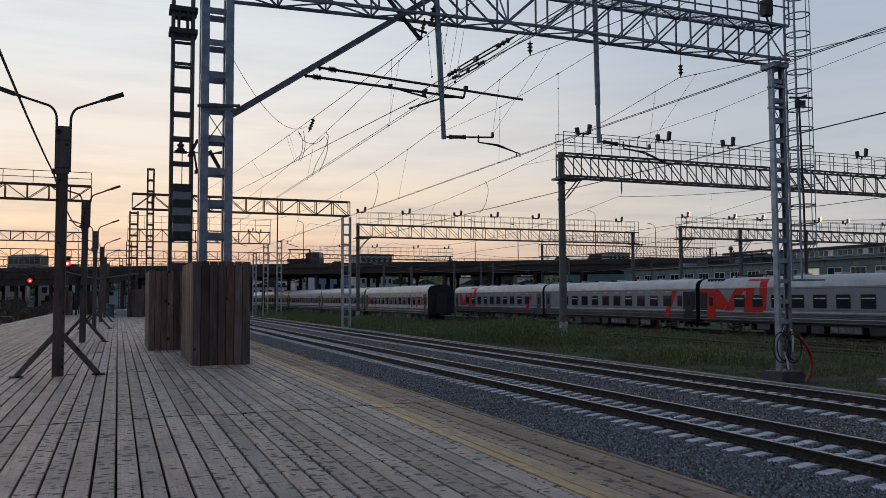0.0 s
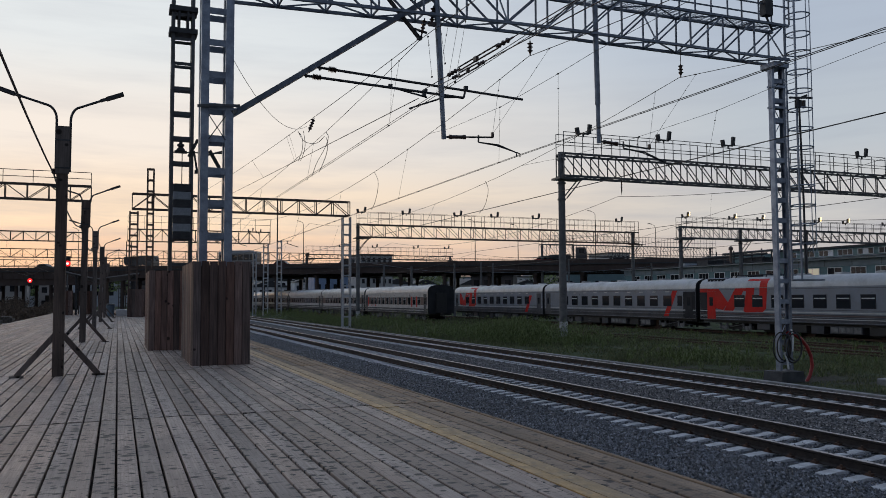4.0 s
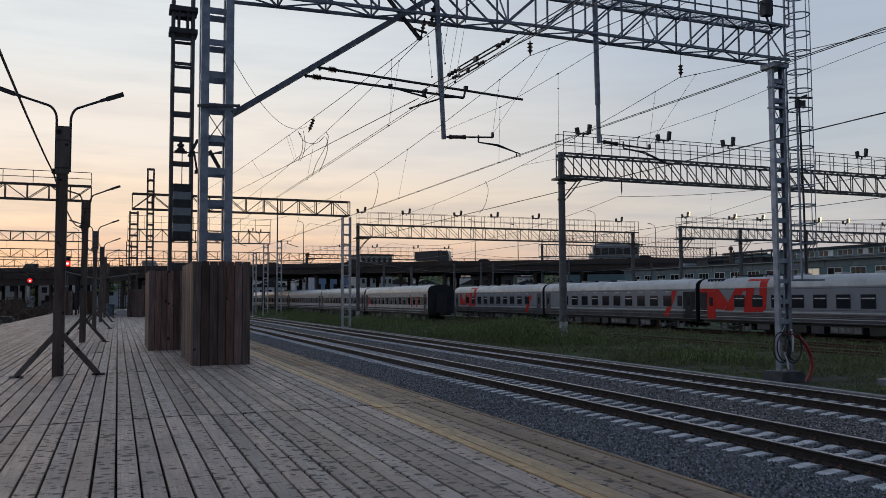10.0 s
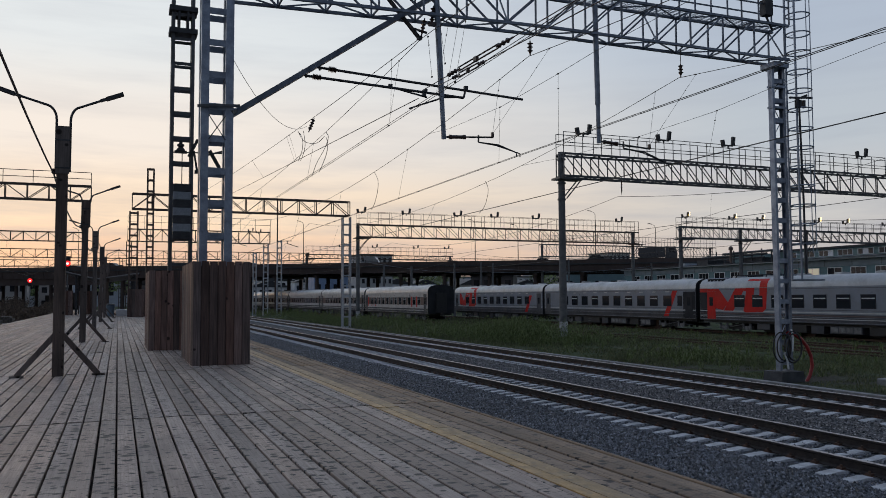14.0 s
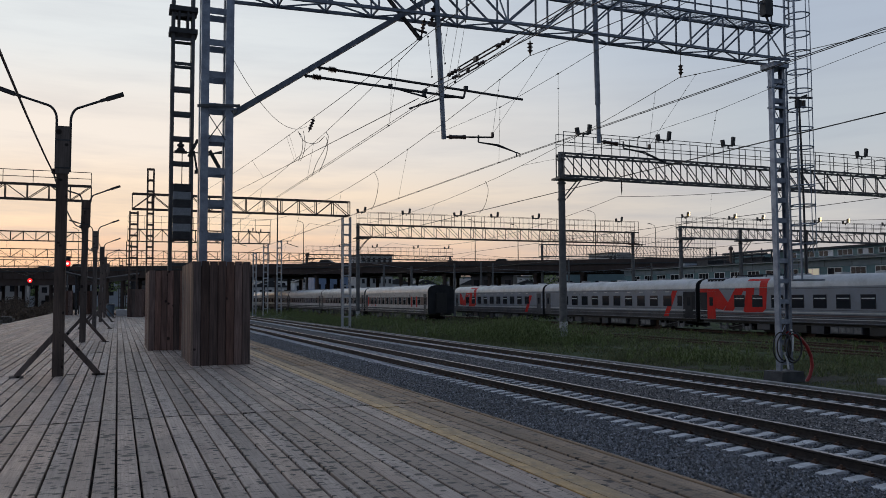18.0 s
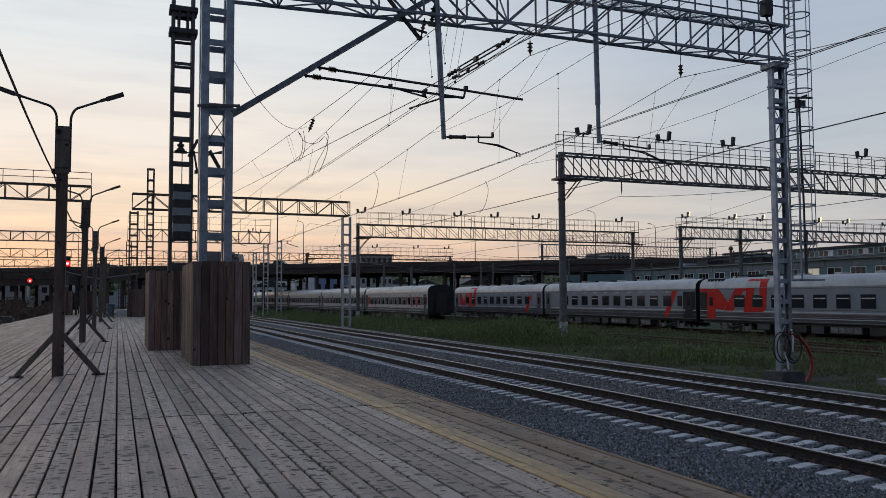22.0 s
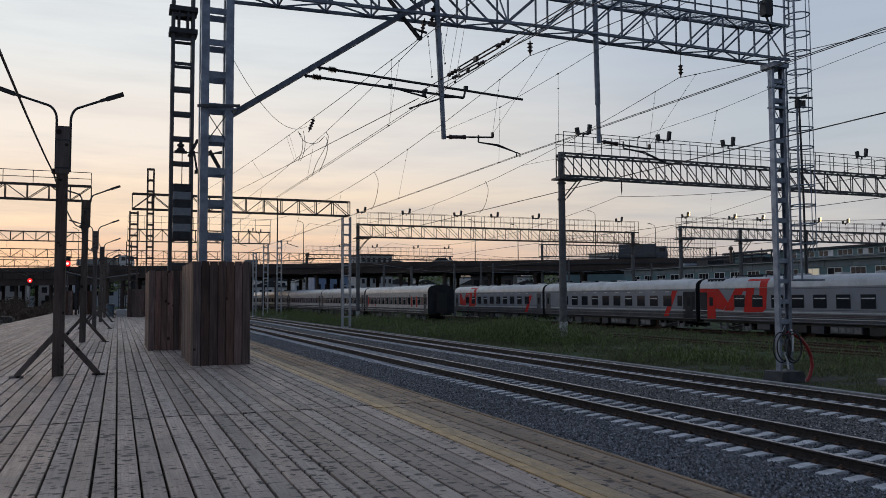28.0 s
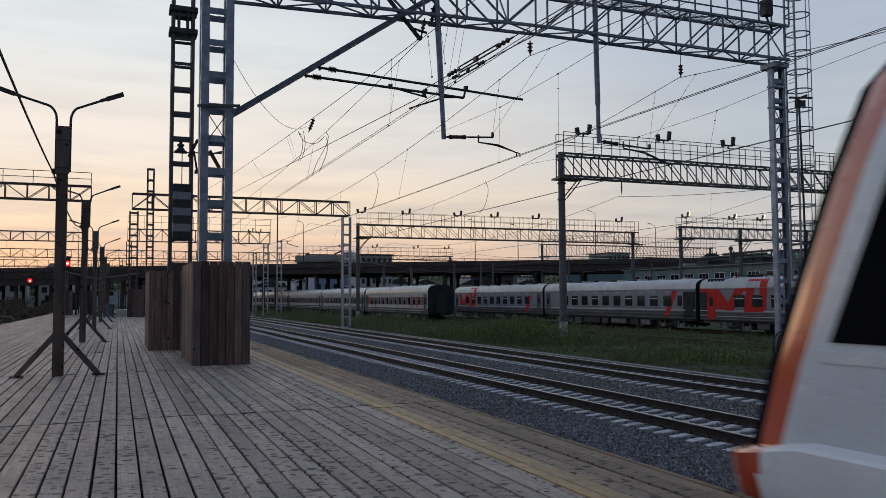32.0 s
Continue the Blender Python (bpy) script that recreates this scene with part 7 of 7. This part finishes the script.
# ---------------------------------------------------------------- grass and weeds between the tracks
def grass():
    rng = np.random.default_rng(8)
    vs, fs = [], []

    def blades(x0, x1, y0, y1, count, h0, h1, w):
        xs, ys = rng.uniform(x0, x1, count), rng.uniform(y0, y1, count)
        keep = []
        for x, y in zip(xs, ys):
            d = noise.noise((x * 0.35, y * 0.28, 3.3)) + 0.5 * noise.noise((x * 1.3, y * 1.1, 7.1))
            if d > -0.36:
                keep.append((x, y, d))
        for x, y, d in keep:
            a = rng.uniform(0, 6.283)
            h = rng.uniform(h0, h1) * (0.6 + 0.9 * max(0.0, d + 0.2))
            lx, ly = rng.normal(0, 0.35) * h, rng.normal(0, 0.35) * h
            dx, dy = math.cos(a) * w, math.sin(a) * w
            z = YARD_Z + 0.10 * (noise.noise((x * 0.12, y * 0.09, 1.7))) + 0.02
            o = len(vs)
            vs.extend([(x - dx, y - dy, z), (x + dx, y + dy, z), (x + lx * 0.45 + dx * 0.6, y + ly * 0.45 + dy * 0.6, z + h * 0.62), (x + lx, y + ly, z + h)])
            fs.extend([(o, o + 1, o + 2), (o, o + 2, o + 3)])
    blades(20.1, 30, 14, 34, 36000, 0.06, 0.20, 0.014)
    blades(19.2, 31, 34, 60, 22000, 0.08, 0.28, 0.02)
    blades(30, 41, 22, 60, 18000, 0.06, 0.22, 0.022)
    blades(19.2, 41, 60, 110, 16000, 0.12, 0.40, 0.035)
    b = Build()
    b.v, b.f, b.m = vs, fs, [0] * len(fs)
    solid("grass", b, M["leaf"], "rough dark green grass between the tracks", "grass", kind="stuff")


grass()


def weeds():
    rng = np.random.default_rng(18)
    b = Build()

    def plant(x, y, h):
        # strip towards the camera kept clear so the gantry post's foot stays in view
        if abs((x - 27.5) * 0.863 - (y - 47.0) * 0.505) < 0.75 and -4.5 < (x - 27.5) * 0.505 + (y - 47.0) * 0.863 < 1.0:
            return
        z0 = YARD_Z + 0.02
        n = int(22 + h * 46)
        sx, sy = rng.normal(0, 0.12) * h, rng.normal(0, 0.12) * h
        for k in range(n):
            f = rng.uniform(0.12, 1.0)
            a = rng.uniform(0, 6.283)
            r = h * 0.30 * (1.15 - f) + 0.03
            cx, cy, cz = x + sx * f + math.cos(a) * r * rng.uniform(0.3, 1), y + sy * f + math.sin(a) * r * rng.uniform(0.3, 1), z0 + h * f
            s = rng.uniform(0.018, 0.05) * (1.25 - 0.5 * f)
            u = Vector((math.cos(a) * 0.45, math.sin(a) * 0.45, rng.uniform(0.5, 1.0))).normalized() * s * 3.6
            w = Vector((-math.sin(a), math.cos(a), rng.uniform(-0.2, 0.2))).normalized() * s * 0.36
            c = Vector((cx, cy, cz))
            o = len(b.v)
            b.v += [tuple(c - u * 0.4), tuple(c + w), tuple(c + u), tuple(c - w)]
            b.face([o, o + 1, o + 2, o + 3])
        o = len(b.v)
        b.v += [(x - 0.012, y, z0 - 0.05), (x + 0.012, y, z0 - 0.05), (x + sx, y + sy, z0 + h)]
        b.face([o, o + 1, o + 2])
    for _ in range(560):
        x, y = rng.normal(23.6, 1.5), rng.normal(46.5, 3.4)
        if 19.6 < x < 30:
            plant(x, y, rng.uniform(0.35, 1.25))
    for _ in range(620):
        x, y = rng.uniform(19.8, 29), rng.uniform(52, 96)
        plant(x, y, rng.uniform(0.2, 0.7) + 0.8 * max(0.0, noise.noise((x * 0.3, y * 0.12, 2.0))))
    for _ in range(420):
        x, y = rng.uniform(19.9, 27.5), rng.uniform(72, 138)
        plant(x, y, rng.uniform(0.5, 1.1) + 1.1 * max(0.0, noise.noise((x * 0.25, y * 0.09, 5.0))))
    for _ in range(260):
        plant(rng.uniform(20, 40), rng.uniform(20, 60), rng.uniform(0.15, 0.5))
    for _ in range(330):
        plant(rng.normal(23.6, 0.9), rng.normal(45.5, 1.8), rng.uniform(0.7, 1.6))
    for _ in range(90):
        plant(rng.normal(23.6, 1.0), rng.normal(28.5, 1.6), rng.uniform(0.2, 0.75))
    solid("weeds", b, M["weed"], "tall leafy weeds in the rough grass", "weeds", kind="stuff")


weeds()


# ---------------------------------------------------------------- hose, cable coil and oddments by the near mast
def oddments():
    pts = [(20.05, 20.15, 0.30), (20.35, 20.15, 0.24), (20.64, 20.15, 0.08), (20.88, 20.15, -0.18), (21.04, 20.15, -0.50), (21.07, 20.15, -0.80), (20.96, 20.15, -1.10), (20.72, 20.15, -1.42)]
    fine = []
    for a, c in zip(pts[:-1], pts[1:]):
        for k in range(6):
            fine.append(Vector(a).lerp(Vector(c), k / 6))
    b = Build()
    n0 = 10
    for i, p in enumerate(fine):
        r = 0.062 if i % 2 else 0.050
        d = (fine[min(i + 1, len(fine) - 1)] - fine[max(i - 1, 0)]).normalized()
        s = d.cross(Vector((0, 1, 0))).normalized()
        for k in range(n0):
            a = 2 * math.pi * k / n0
            b.v.append(tuple(p + (s * math.cos(a) + Vector((0, 1, 0)) * math.sin(a)) * r))
    for i in range(len(fine) - 1):
        for k in range(n0):
            j = (k + 1) % n0
            b.face([i * n0 + k, i * n0 + j, (i + 1) * n0 + j, (i + 1) * n0 + k])
    solid("cable_conduit", b, M["redhose"], "red corrugated conduit bent down from the mast into the ground", "conduit", smooth=60)
    for i, (cx, r) in enumerate(((19.7, 0.42), (19.78, 0.36), (20.12, 0.44), (20.16, 0.38))):
        b = Build()
        b.tube([(cx + r * math.cos(a) * 0.8, 20.05 - 0.03 * i, -0.15 + r * 1.15 * math.sin(a)) for a in [2 * math.pi * k / 24 for k in range(25)]], 0.022, 6)
        solid("cable_coil", b, M["black"], "black cable coiled on the mast foot", "cable", "cable coils", smooth=50)
    b = Build()
    b.tube([(20.08, 20.0, 0.42), (20.14, 20.0, 0.1), (20.10, 20.0, -0.3)], 0.03, 6)
    b.tube([(19.78, 20.0, -0.3), (19.88, 20.0, -0.6), (19.92, 20.0, -0.85)], 0.03, 6)
    solid("warning_tape", b, M["white"], "white and red tape wrapped on the mast foot", "tape")
    b = Build()
    b.cham(21.75, 17.4, -1.5, 23.2, 18.3, -1.06, 0.03, "y")
    solid("concrete_block", b, M["concrete"], "low concrete block lying in the grass", "block")
    b = Build()
    b.tube([(17.15, 25.95, -1.12), (17.25, 25.8, -1.0), (17.36, 25.6, -1.1)], 0.05, 6, 0.02)
    solid("rag", b, M["white"], "crumpled white scrap between the rails", "litter")


oddments()


# ---------------------------------------------------------------- far end of the platform
M["binblue"] = surf("blue_bin", (0.10, 0.15, 0.20), (0.08, 0.12, 0.16), 3, 0.5)


def shelter():
    t = thing("platform_canopy", pose(0, 82, 0), "dark butterfly-roofed platform canopy on posts", "canopy")
    b = Build()
    b.prism([(-4.8, 4.02), (-1.9, 3.30), (1.85, 3.84), (1.85, 3.96), (-1.9, 3.42), (-4.8, 4.14)], 0, 20, "y")
    part("roof", b, M["dark"], t, "dark canopy roof with a pale edge")
    b = Build()
    b.bar((-1.9, -0.03, 3.38), (1.87, -0.03, 3.93), 0.05, 0.10)
    b.bar((-4.8, -0.03, 4.10), (-1.9, -0.03, 3.38), 0.05, 0.10)
    part("fascia", b, M["concrete"], t, "pale roof edge")
    for y in (0.5, 7, 13.5, 19.5):
        for x in (-3.6, 1.45):
            b = Build()
            b.cham(x - 0.1, y - 0.1, 0, x + 0.1, y + 0.1, 3.75, 0.01, "z")
            part("post", b, M["dark"], t)


shelter()


def litter_bin():
    t = thing("litter_bin", pose(-0.55, 73.6, 0), "blue-grey litter bin standing on the platform", "litter bin")
    b = Build()
    b.lathe([(0.27, 0.02), (0.31, 0.5), (0.33, 0.95), (0.30, 0.98)], 14)
    part("body", b, M["binblue"], t, smooth=40)
    b = Build()
    b.lathe([(0.36, 0.98), (0.36, 1.03), (0.2, 1.12)], 14)
    part("lid", b, M["dark"], t, smooth=40)


litter_bin()
b = Build()
b.cham(-0.1, 76.0, 0, 0.8, 76.6, 0.58, 0.03, "x")
solid("storage_box", b, M["white"], "low white box standing on the platform", "box")
b = Build()
b.cham(-3.2, 80.5, 0, -2.75, 81.0, 0.9, 0.03, "z")
solid("storage_box", b, M["white"], "low white cabinet standing on the platform", "box")
for x0, x1, y0, y1 in ((-2.0, -0.9, 96, 99), (-3.6, -2.2, 88, 91), (-5.0, -4.0, 84, 86)):
    mast_box(x0, y0, x1, y1, 2.3, int(y0))


# ---------------------------------------------------------------- freight wagons on the far tracks
M["wagon"] = surf("wagon_brown", (0.055, 0.042, 0.038), (0.04, 0.032, 0.03), 0.6, 0.75, dirt=(0.07, 0.055, 0.045), dirt_amount=0.5)


def wagon(m, tank=False):
    t = thing("freight_wagon", m, "dark tank wagon standing on a far track" if tank else "dark brown open freight wagon on a far track", "wagon", "freight wagons")
    b = Build()
    b.box(-1.3, 0.2, 0.95, 1.3, 13.2, 1.2)
    part("frame", b, M["underframe"], t)
    b = Build()
    if tank:
        b.tube([(0, 0.7, 2.6), (0, 0.95, 2.6), (0, 12.45, 2.6), (0, 12.7, 2.6)], 1.45, 16)
        part("tank", b, M["wagon"], t, smooth=40)
    else:
        b.box(-1.5, 0.4, 1.2, 1.5, 13.0, 3.3)
        bd = part("body", b, M["wagon"], t)
        for i in range(9):
            b = Build()
            b.box(-1.58, 0.5 + i * 1.52, 1.2, 1.58, 0.62 + i * 1.52, 3.35)
            part("stake", b, M["wagon"], bd)
    for y in (2.3, 11.1):
        for k in (-0.9, 0.9):
            b = Build()
            b.tube([(-0.85, y + k, 0.47), (0.85, y + k, 0.47)], 0.47, 14)
            part("wheelset", b, M["underframe"], t)
    return t


w1 = wagon(pose(-14.2, 272, RAIL_Z))
w2 = wagon(pose(-9.4, 266, RAIL_Z), True)
for i in range(9):
    copy_thing(w1 if i % 4 else w2, pose(-9.4 - 4.8 * (i % 2), 210 + 14 * (i // 2), RAIL_Z))
for i in range(7):
    copy_thing(w1 if i % 3 else w2, pose(11.14 + 4.93 * (i % 2), 220 + 14 * (i // 2), RAIL_Z))


# ---------------------------------------------------------------- beyond the bridge
# flats: distance haze is put into the base colour, lighter than the wall itself
M["flats"] = surf("hazed_render", (0.42, 0.42, 0.42), (0.36, 0.36, 0.36), 0.4, 0.8, bump=0.02)
M["shedteal"] = surf("pale_teal_shed", (0.26, 0.38, 0.40), (0.21, 0.31, 0.33), 0.4, 0.8, bump=0.02)
M["shed"] = surf("grey_shed", (0.52, 0.55, 0.60), (0.42, 0.45, 0.49), 0.4, 0.8, bump=0.02)
M["brickfar"] = surf("dull_masonry", (0.12, 0.10, 0.095), (0.09, 0.08, 0.075), 0.4, 0.85, bump=0.02)


def block(x, y, w, d, h, mat, label, rows, cols, rot=0.0, roof="flat"):
    t = thing("building", pose(x, y, YARD_Z - 0.3, 0, 0, rot), label, "building", "buildings beyond the bridge")
    b = Build()
    b.box(0, 0, 0, w, d, h)
    part("wall", b, M[mat], t)
    b = Build()
    if roof == "flat":
        b.box(-0.3, -0.3, h, w + 0.3, d + 0.3, h + 0.35)
    else:
        b.prism([(-0.4, h), (w + 0.4, h), (w / 2, h + d * 0.22)], -0.3, d + 0.3, "y")
    part("roof", b, M["dark"], t)
    for r in range(rows):
        for c in range(cols):
            b = Build()
            x0 = w * (c + 0.25) / cols
            z0 = h * (r + 0.35) / rows
            b.box(x0, -0.05, z0, x0 + w / cols * 0.5, 0.0, z0 + h / rows * 0.42)
            part("window", b, M["vglass"], t)


M["rendercream"] = surf("cream_render", (0.44, 0.40, 0.37), (0.36, 0.33, 0.31), 0.4, 0.8, bump=0.02)
M["renderwhite"] = surf("white_render", (0.75, 0.75, 0.76), (0.64, 0.64, 0.66), 0.4, 0.8, bump=0.02)
M["blueshed"] = surf("blue_profiled_sheet", (0.22, 0.30, 0.46), (0.18, 0.25, 0.39), 0.5, 0.6, bump=0.02)
M["scrub"] = surf("brown_scrub", (0.088, 0.066, 0.050), (0.14, 0.10, 0.072), 2, 0.8, vary=0.5, islands=True, bump=0.0, spec=0.1)


def low_town():
    """Low pale houses, stalls and sheds in rows, seen below the bridge."""
    rng = random.Random(77)
    for row, (y0, hs) in enumerate(((232, (5.5, 7.5)), (262, (7.5, 10.5)), (300, (9.5, 13.0)))):
        x = 34.0 + 6 * row
        while x < 118 + 26 * row:
            w = rng.uniform(5, 13)
            h = rng.uniform(*hs)
            mk = rng.choice(("rendercream", "renderwhite", "flats", "shed", "renderwhite", "brickfar"))
            word = {"rendercream": "cream rendered", "renderwhite": "white rendered", "flats": "pale grey", "shed": "grey-blue", "brickfar": "dull brick"}[mk]
            block(x, y0 + rng.uniform(-4, 4), w, 9, h, mk, "low " + word + " building beyond the road bridge", 2 if h < 8 else 3, max(2, int(w / 2.2)), 0.0, "flat" if rng.random() < 0.6 else "gable")
            x += w + rng.uniform(0.4, 3.0)
    block(47, 206, 9, 8, 8.6, "blueshed", "blue sheet-metal kiosk building beyond the bridge", 1, 4)
    block(-31, 236, 9, 8, 7.6, "rendercream", "cream two-storey house beyond the far tracks", 2, 4)
    block(-20, 246, 8, 8, 7.2, "rendercream", "pale two-storey house beyond the far tracks", 2, 3)
    block(-48, 240, 12, 8, 6.4, "brickfar", "low dull brick building beyond the far tracks", 2, 5)


low_town()


def scrub():
    """Brown bushes and dead weeds beyond the left-hand tracks."""
    rng = np.random.default_rng(52)
    b = Build()
    for i in range(330):
        x, y = (rng.uniform(-40, -16.6), rng.uniform(126, 205)) if i % 3 else (rng.uniform(-13.0, -10.9), rng.uniform(112, 200))
        h = rng.uniform(1.0, 2.1) * (1.0 if y < 165 else 1.7) * (1.0 if i % 3 else 0.8)
        for k in range(70):
            a, f = rng.uniform(0, 6.283), rng.uniform(0.05, 1.0)
            r = h * 0.75 * math.sqrt(max(0.05, 1 - f * f)) * rng.uniform(0.3, 1.0)
            c = Vector((x + math.cos(a) * r, y + math.sin(a) * r, YARD_Z + h * f))
            u = Vector((rng.normal(0, 0.5), rng.normal(0, 0.5), rng.uniform(0.3, 1.0))).normalized() * rng.uniform(0.10, 0.28)
            v = u.orthogonal().normalized() * rng.uniform(0.05, 0.12)
            o = len(b.v)
            b.v += [tuple(c - u), tuple(c - v), tuple(c + u), tuple(c + v)]
            b.face([o, o + 1, o + 2, o + 3])
    solid("scrub", b, M["scrub"], "brown bushes and dead weeds beside the far tracks", "bushes", kind="stuff")
    # old sleepers stacked beside the track
    for i in range(3):
        t = thing("sleeper_stack", pose(-11.9, 84 + 11 * i, YARD_Z + 0.05), "stack of dark old sleepers beside the far track", "sleepers", "sleeper stacks")
        for r in range(4):
            for k in range(5 - (r == 3)):
                bb = Build()
                bb.cham(-0.62 + k * 0.27, -1.3, r * 0.2, -0.62 + k * 0.27 + 0.24, 1.35, r * 0.2 + 0.19, 0.015, "y")
                part("sleeper", bb, M["oldsleeper"], t)


scrub()


def yard_pole(x, y, top):
    """A slim concrete pole with a short cross arm and insulators."""
    t = thing("yard_pole", pose(x, y, YARD_Z - 0.3), "slim grey concrete line pole in the yard", "pole", "yard line poles")
    h = top - YARD_Z + 0.3
    b = Build()
    b.tube([(0, 0, 0), (0, 0, h)], 0.20, 10, 0.14)
    part("pole", b, M["concretemast"], t, smooth=40)
    b = Build()
    b.bar((-0.9, 0, h - 0.5), (0.9, 0, h - 0.5), 0.09)
    part("cross_arm", b, M["dark"], t)
    for s in (-0.8, 0.8):
        b = Build()
        b.lathe([(0.02, 0), (0.07, 0.04), (0.05, 0.12), (0.07, 0.16), (0.02, 0.24)], 8, at=(s, 0, h - 0.46))
        part("insulator", b, M["porcelain"], t, smooth=30)


for x, y, top in ((34.5, 108, 6.1), (38.6, 108, 5.9), (45.2, 108, 6.4), (52.2, 114, 6.9), (58.0, 122, 7.1), (67.8, 114, 7.6), (76.6, 104, 6.6), (85.8, 100, 6.3)):
    yard_pole(x, y, top)
for p, q in (((30.0, 108, 6.8), (52.2, 114, 5.2)), ((52.2, 114, 5.4), (76.6, 104, 6.1)), ((58.0, 122, 6.2), (85.8, 100, 5.6))):
    cable("line_cable", (p, q), 0.025, M["plate"], "pale sagging cable strung between yard poles", sag=0.5, group="line cables")
block(85, 146, 34, 10, 8.2, "shedteal", "long teal shed standing behind the bridge", 1, 11, -34)
block(70, 158, 9, 7, 7.6, "brickfar", "low dull brick building beyond the bridge", 2, 4, -34)
block(64, 222, 9.5, 12, 15.2, "flats", "pale grey block of flats beyond the bridge", 5, 6)
block(147, 222, 8, 12, 17.0, "flats", "pale grey block of flats beyond the bridge", 5, 5)
block(-75, 300, 40, 14, 12.5, "brickfar", "low dull brick building beyond the far tracks", 2, 10)
block(-36, 330, 46, 14, 12.5, "shed", "low grey depot beyond the bridge", 1, 9)
block(5, 300, 36, 12, 11.5, "brickfar", "low dull brick building beyond the bridge", 2, 7)


def far_woods():
    """A belt of trees beyond the bridge, as crowns of small clumps."""
    rng = np.random.default_rng(31)
    b = Build()
    for _ in range(230):
        f = rng.uniform(0, 1)
        x, y = -190 + 520 * f + rng.normal(0, 4), 345 - 150 * f + rng.uniform(0, 55)
        h = rng.uniform(8.5, 14.0) * (0.85 + 0.25 * noise.noise((x * 0.02, 0, 0)))
        r = h * rng.uniform(0.28, 0.42)
        b.tube([(x, y, YARD_Z - 0.5), (x, y, h * 0.6)], 0.25, 5, 0.1)
        for k in range(120):
            a, e = rng.uniform(0, 6.283), rng.uniform(-0.5, 1.0)
            q = math.sqrt(max(0, 1 - min(1, abs(e)) ** 2)) * r * rng.uniform(0.55, 1.1)
            c = Vector((x + math.cos(a) * q, y + math.sin(a) * q, h * 0.62 + e * h * 0.40))
            s = rng.uniform(0.22, 0.60)
            u = Vector(rng.normal(0, 1, 3)).normalized() * s
            v = u.orthogonal().normalized() * s * rng.uniform(0.6, 1.0)
            o = len(b.v)
            b.v += [tuple(c - u), tuple(c - v * 0.9), tuple(c + u), tuple(c + v)]
            b.face([o, o + 1, o + 2, o + 3])
    solid("far_woods", b, M["weed"], "dark belt of trees beyond the yard", "trees", kind="stuff")


far_woods()


# ---------------------------------------------------------------- what moves
LANE_NEAR, LANE_FAR, ROAD_Z = 3.0, 10.5, 7.5
BUS, DUMP, CRANE, BOX, FLAT = bus(), truck("dark", "dump"), truck("dark", "crane"), truck("slate", "box"), truck("white", "flat")
CARS = []
rng_c = random.Random(21)
for i in range(16):
    c = rng_c.choice(("white", "grey", "dark", "dark", "grey", "red", "blue"))
    CARS.append((car(c, i % 5 == 3), c))


def motions():
    """The vehicles on the bridge drive steadily; the train runs in along the platform in the last second."""
    def drive(ob, v, s0, off, back=False):
        def at(t):
            m = on_bridge(s0 + v * t, off, ROAD_Z)
            return m @ pose(0, 0, 0, 0, 0, 180) if back else m
        walk(ob, [(0.0, at(0.0)), (16.0, at(16.0)), (32.0, at(32.0))])
    drive(BUS, 12.35, 4.0, LANE_NEAR)
    drive(DUMP, 10.53, -12.5, LANE_NEAR + 2.5)
    drive(CRANE, 12.87, 67.5, LANE_NEAR)
    # the box truck slows a little as it crosses the yard
    walk(BOX, [(t, on_bridge(s, LANE_NEAR + 1.0, ROAD_Z)) for t, s in ((0.0, -273.0), (12.0, -97.2), (23.0, 63.9), (25.4, 99.1), (29.0, 144.6), (32.0, 183.0))])
    drive(FLAT, 12.26, -320.5, LANE_NEAR)
    for i, (ob, c) in enumerate(CARS):
        if i % 2:
            drive(ob, -11.5 - 0.35 * (i % 4), 45.0 + i * 26.0, LANE_FAR + 0.6 * (i % 2), True)
        else:
            drive(ob, 11.6 + 0.3 * (i % 3), 118.0 - i * 26.0, LANE_NEAR + 2.6 * (i % 4 == 0))
    speed = 10.4
    walk(TRAIN, [(t, pose(TRACKS[0], 5.81 - speed * (32.0 - t), RAIL_Z)) for t in (0.0, 8.0, 16.0, 24.0, 32.0)])


motions()
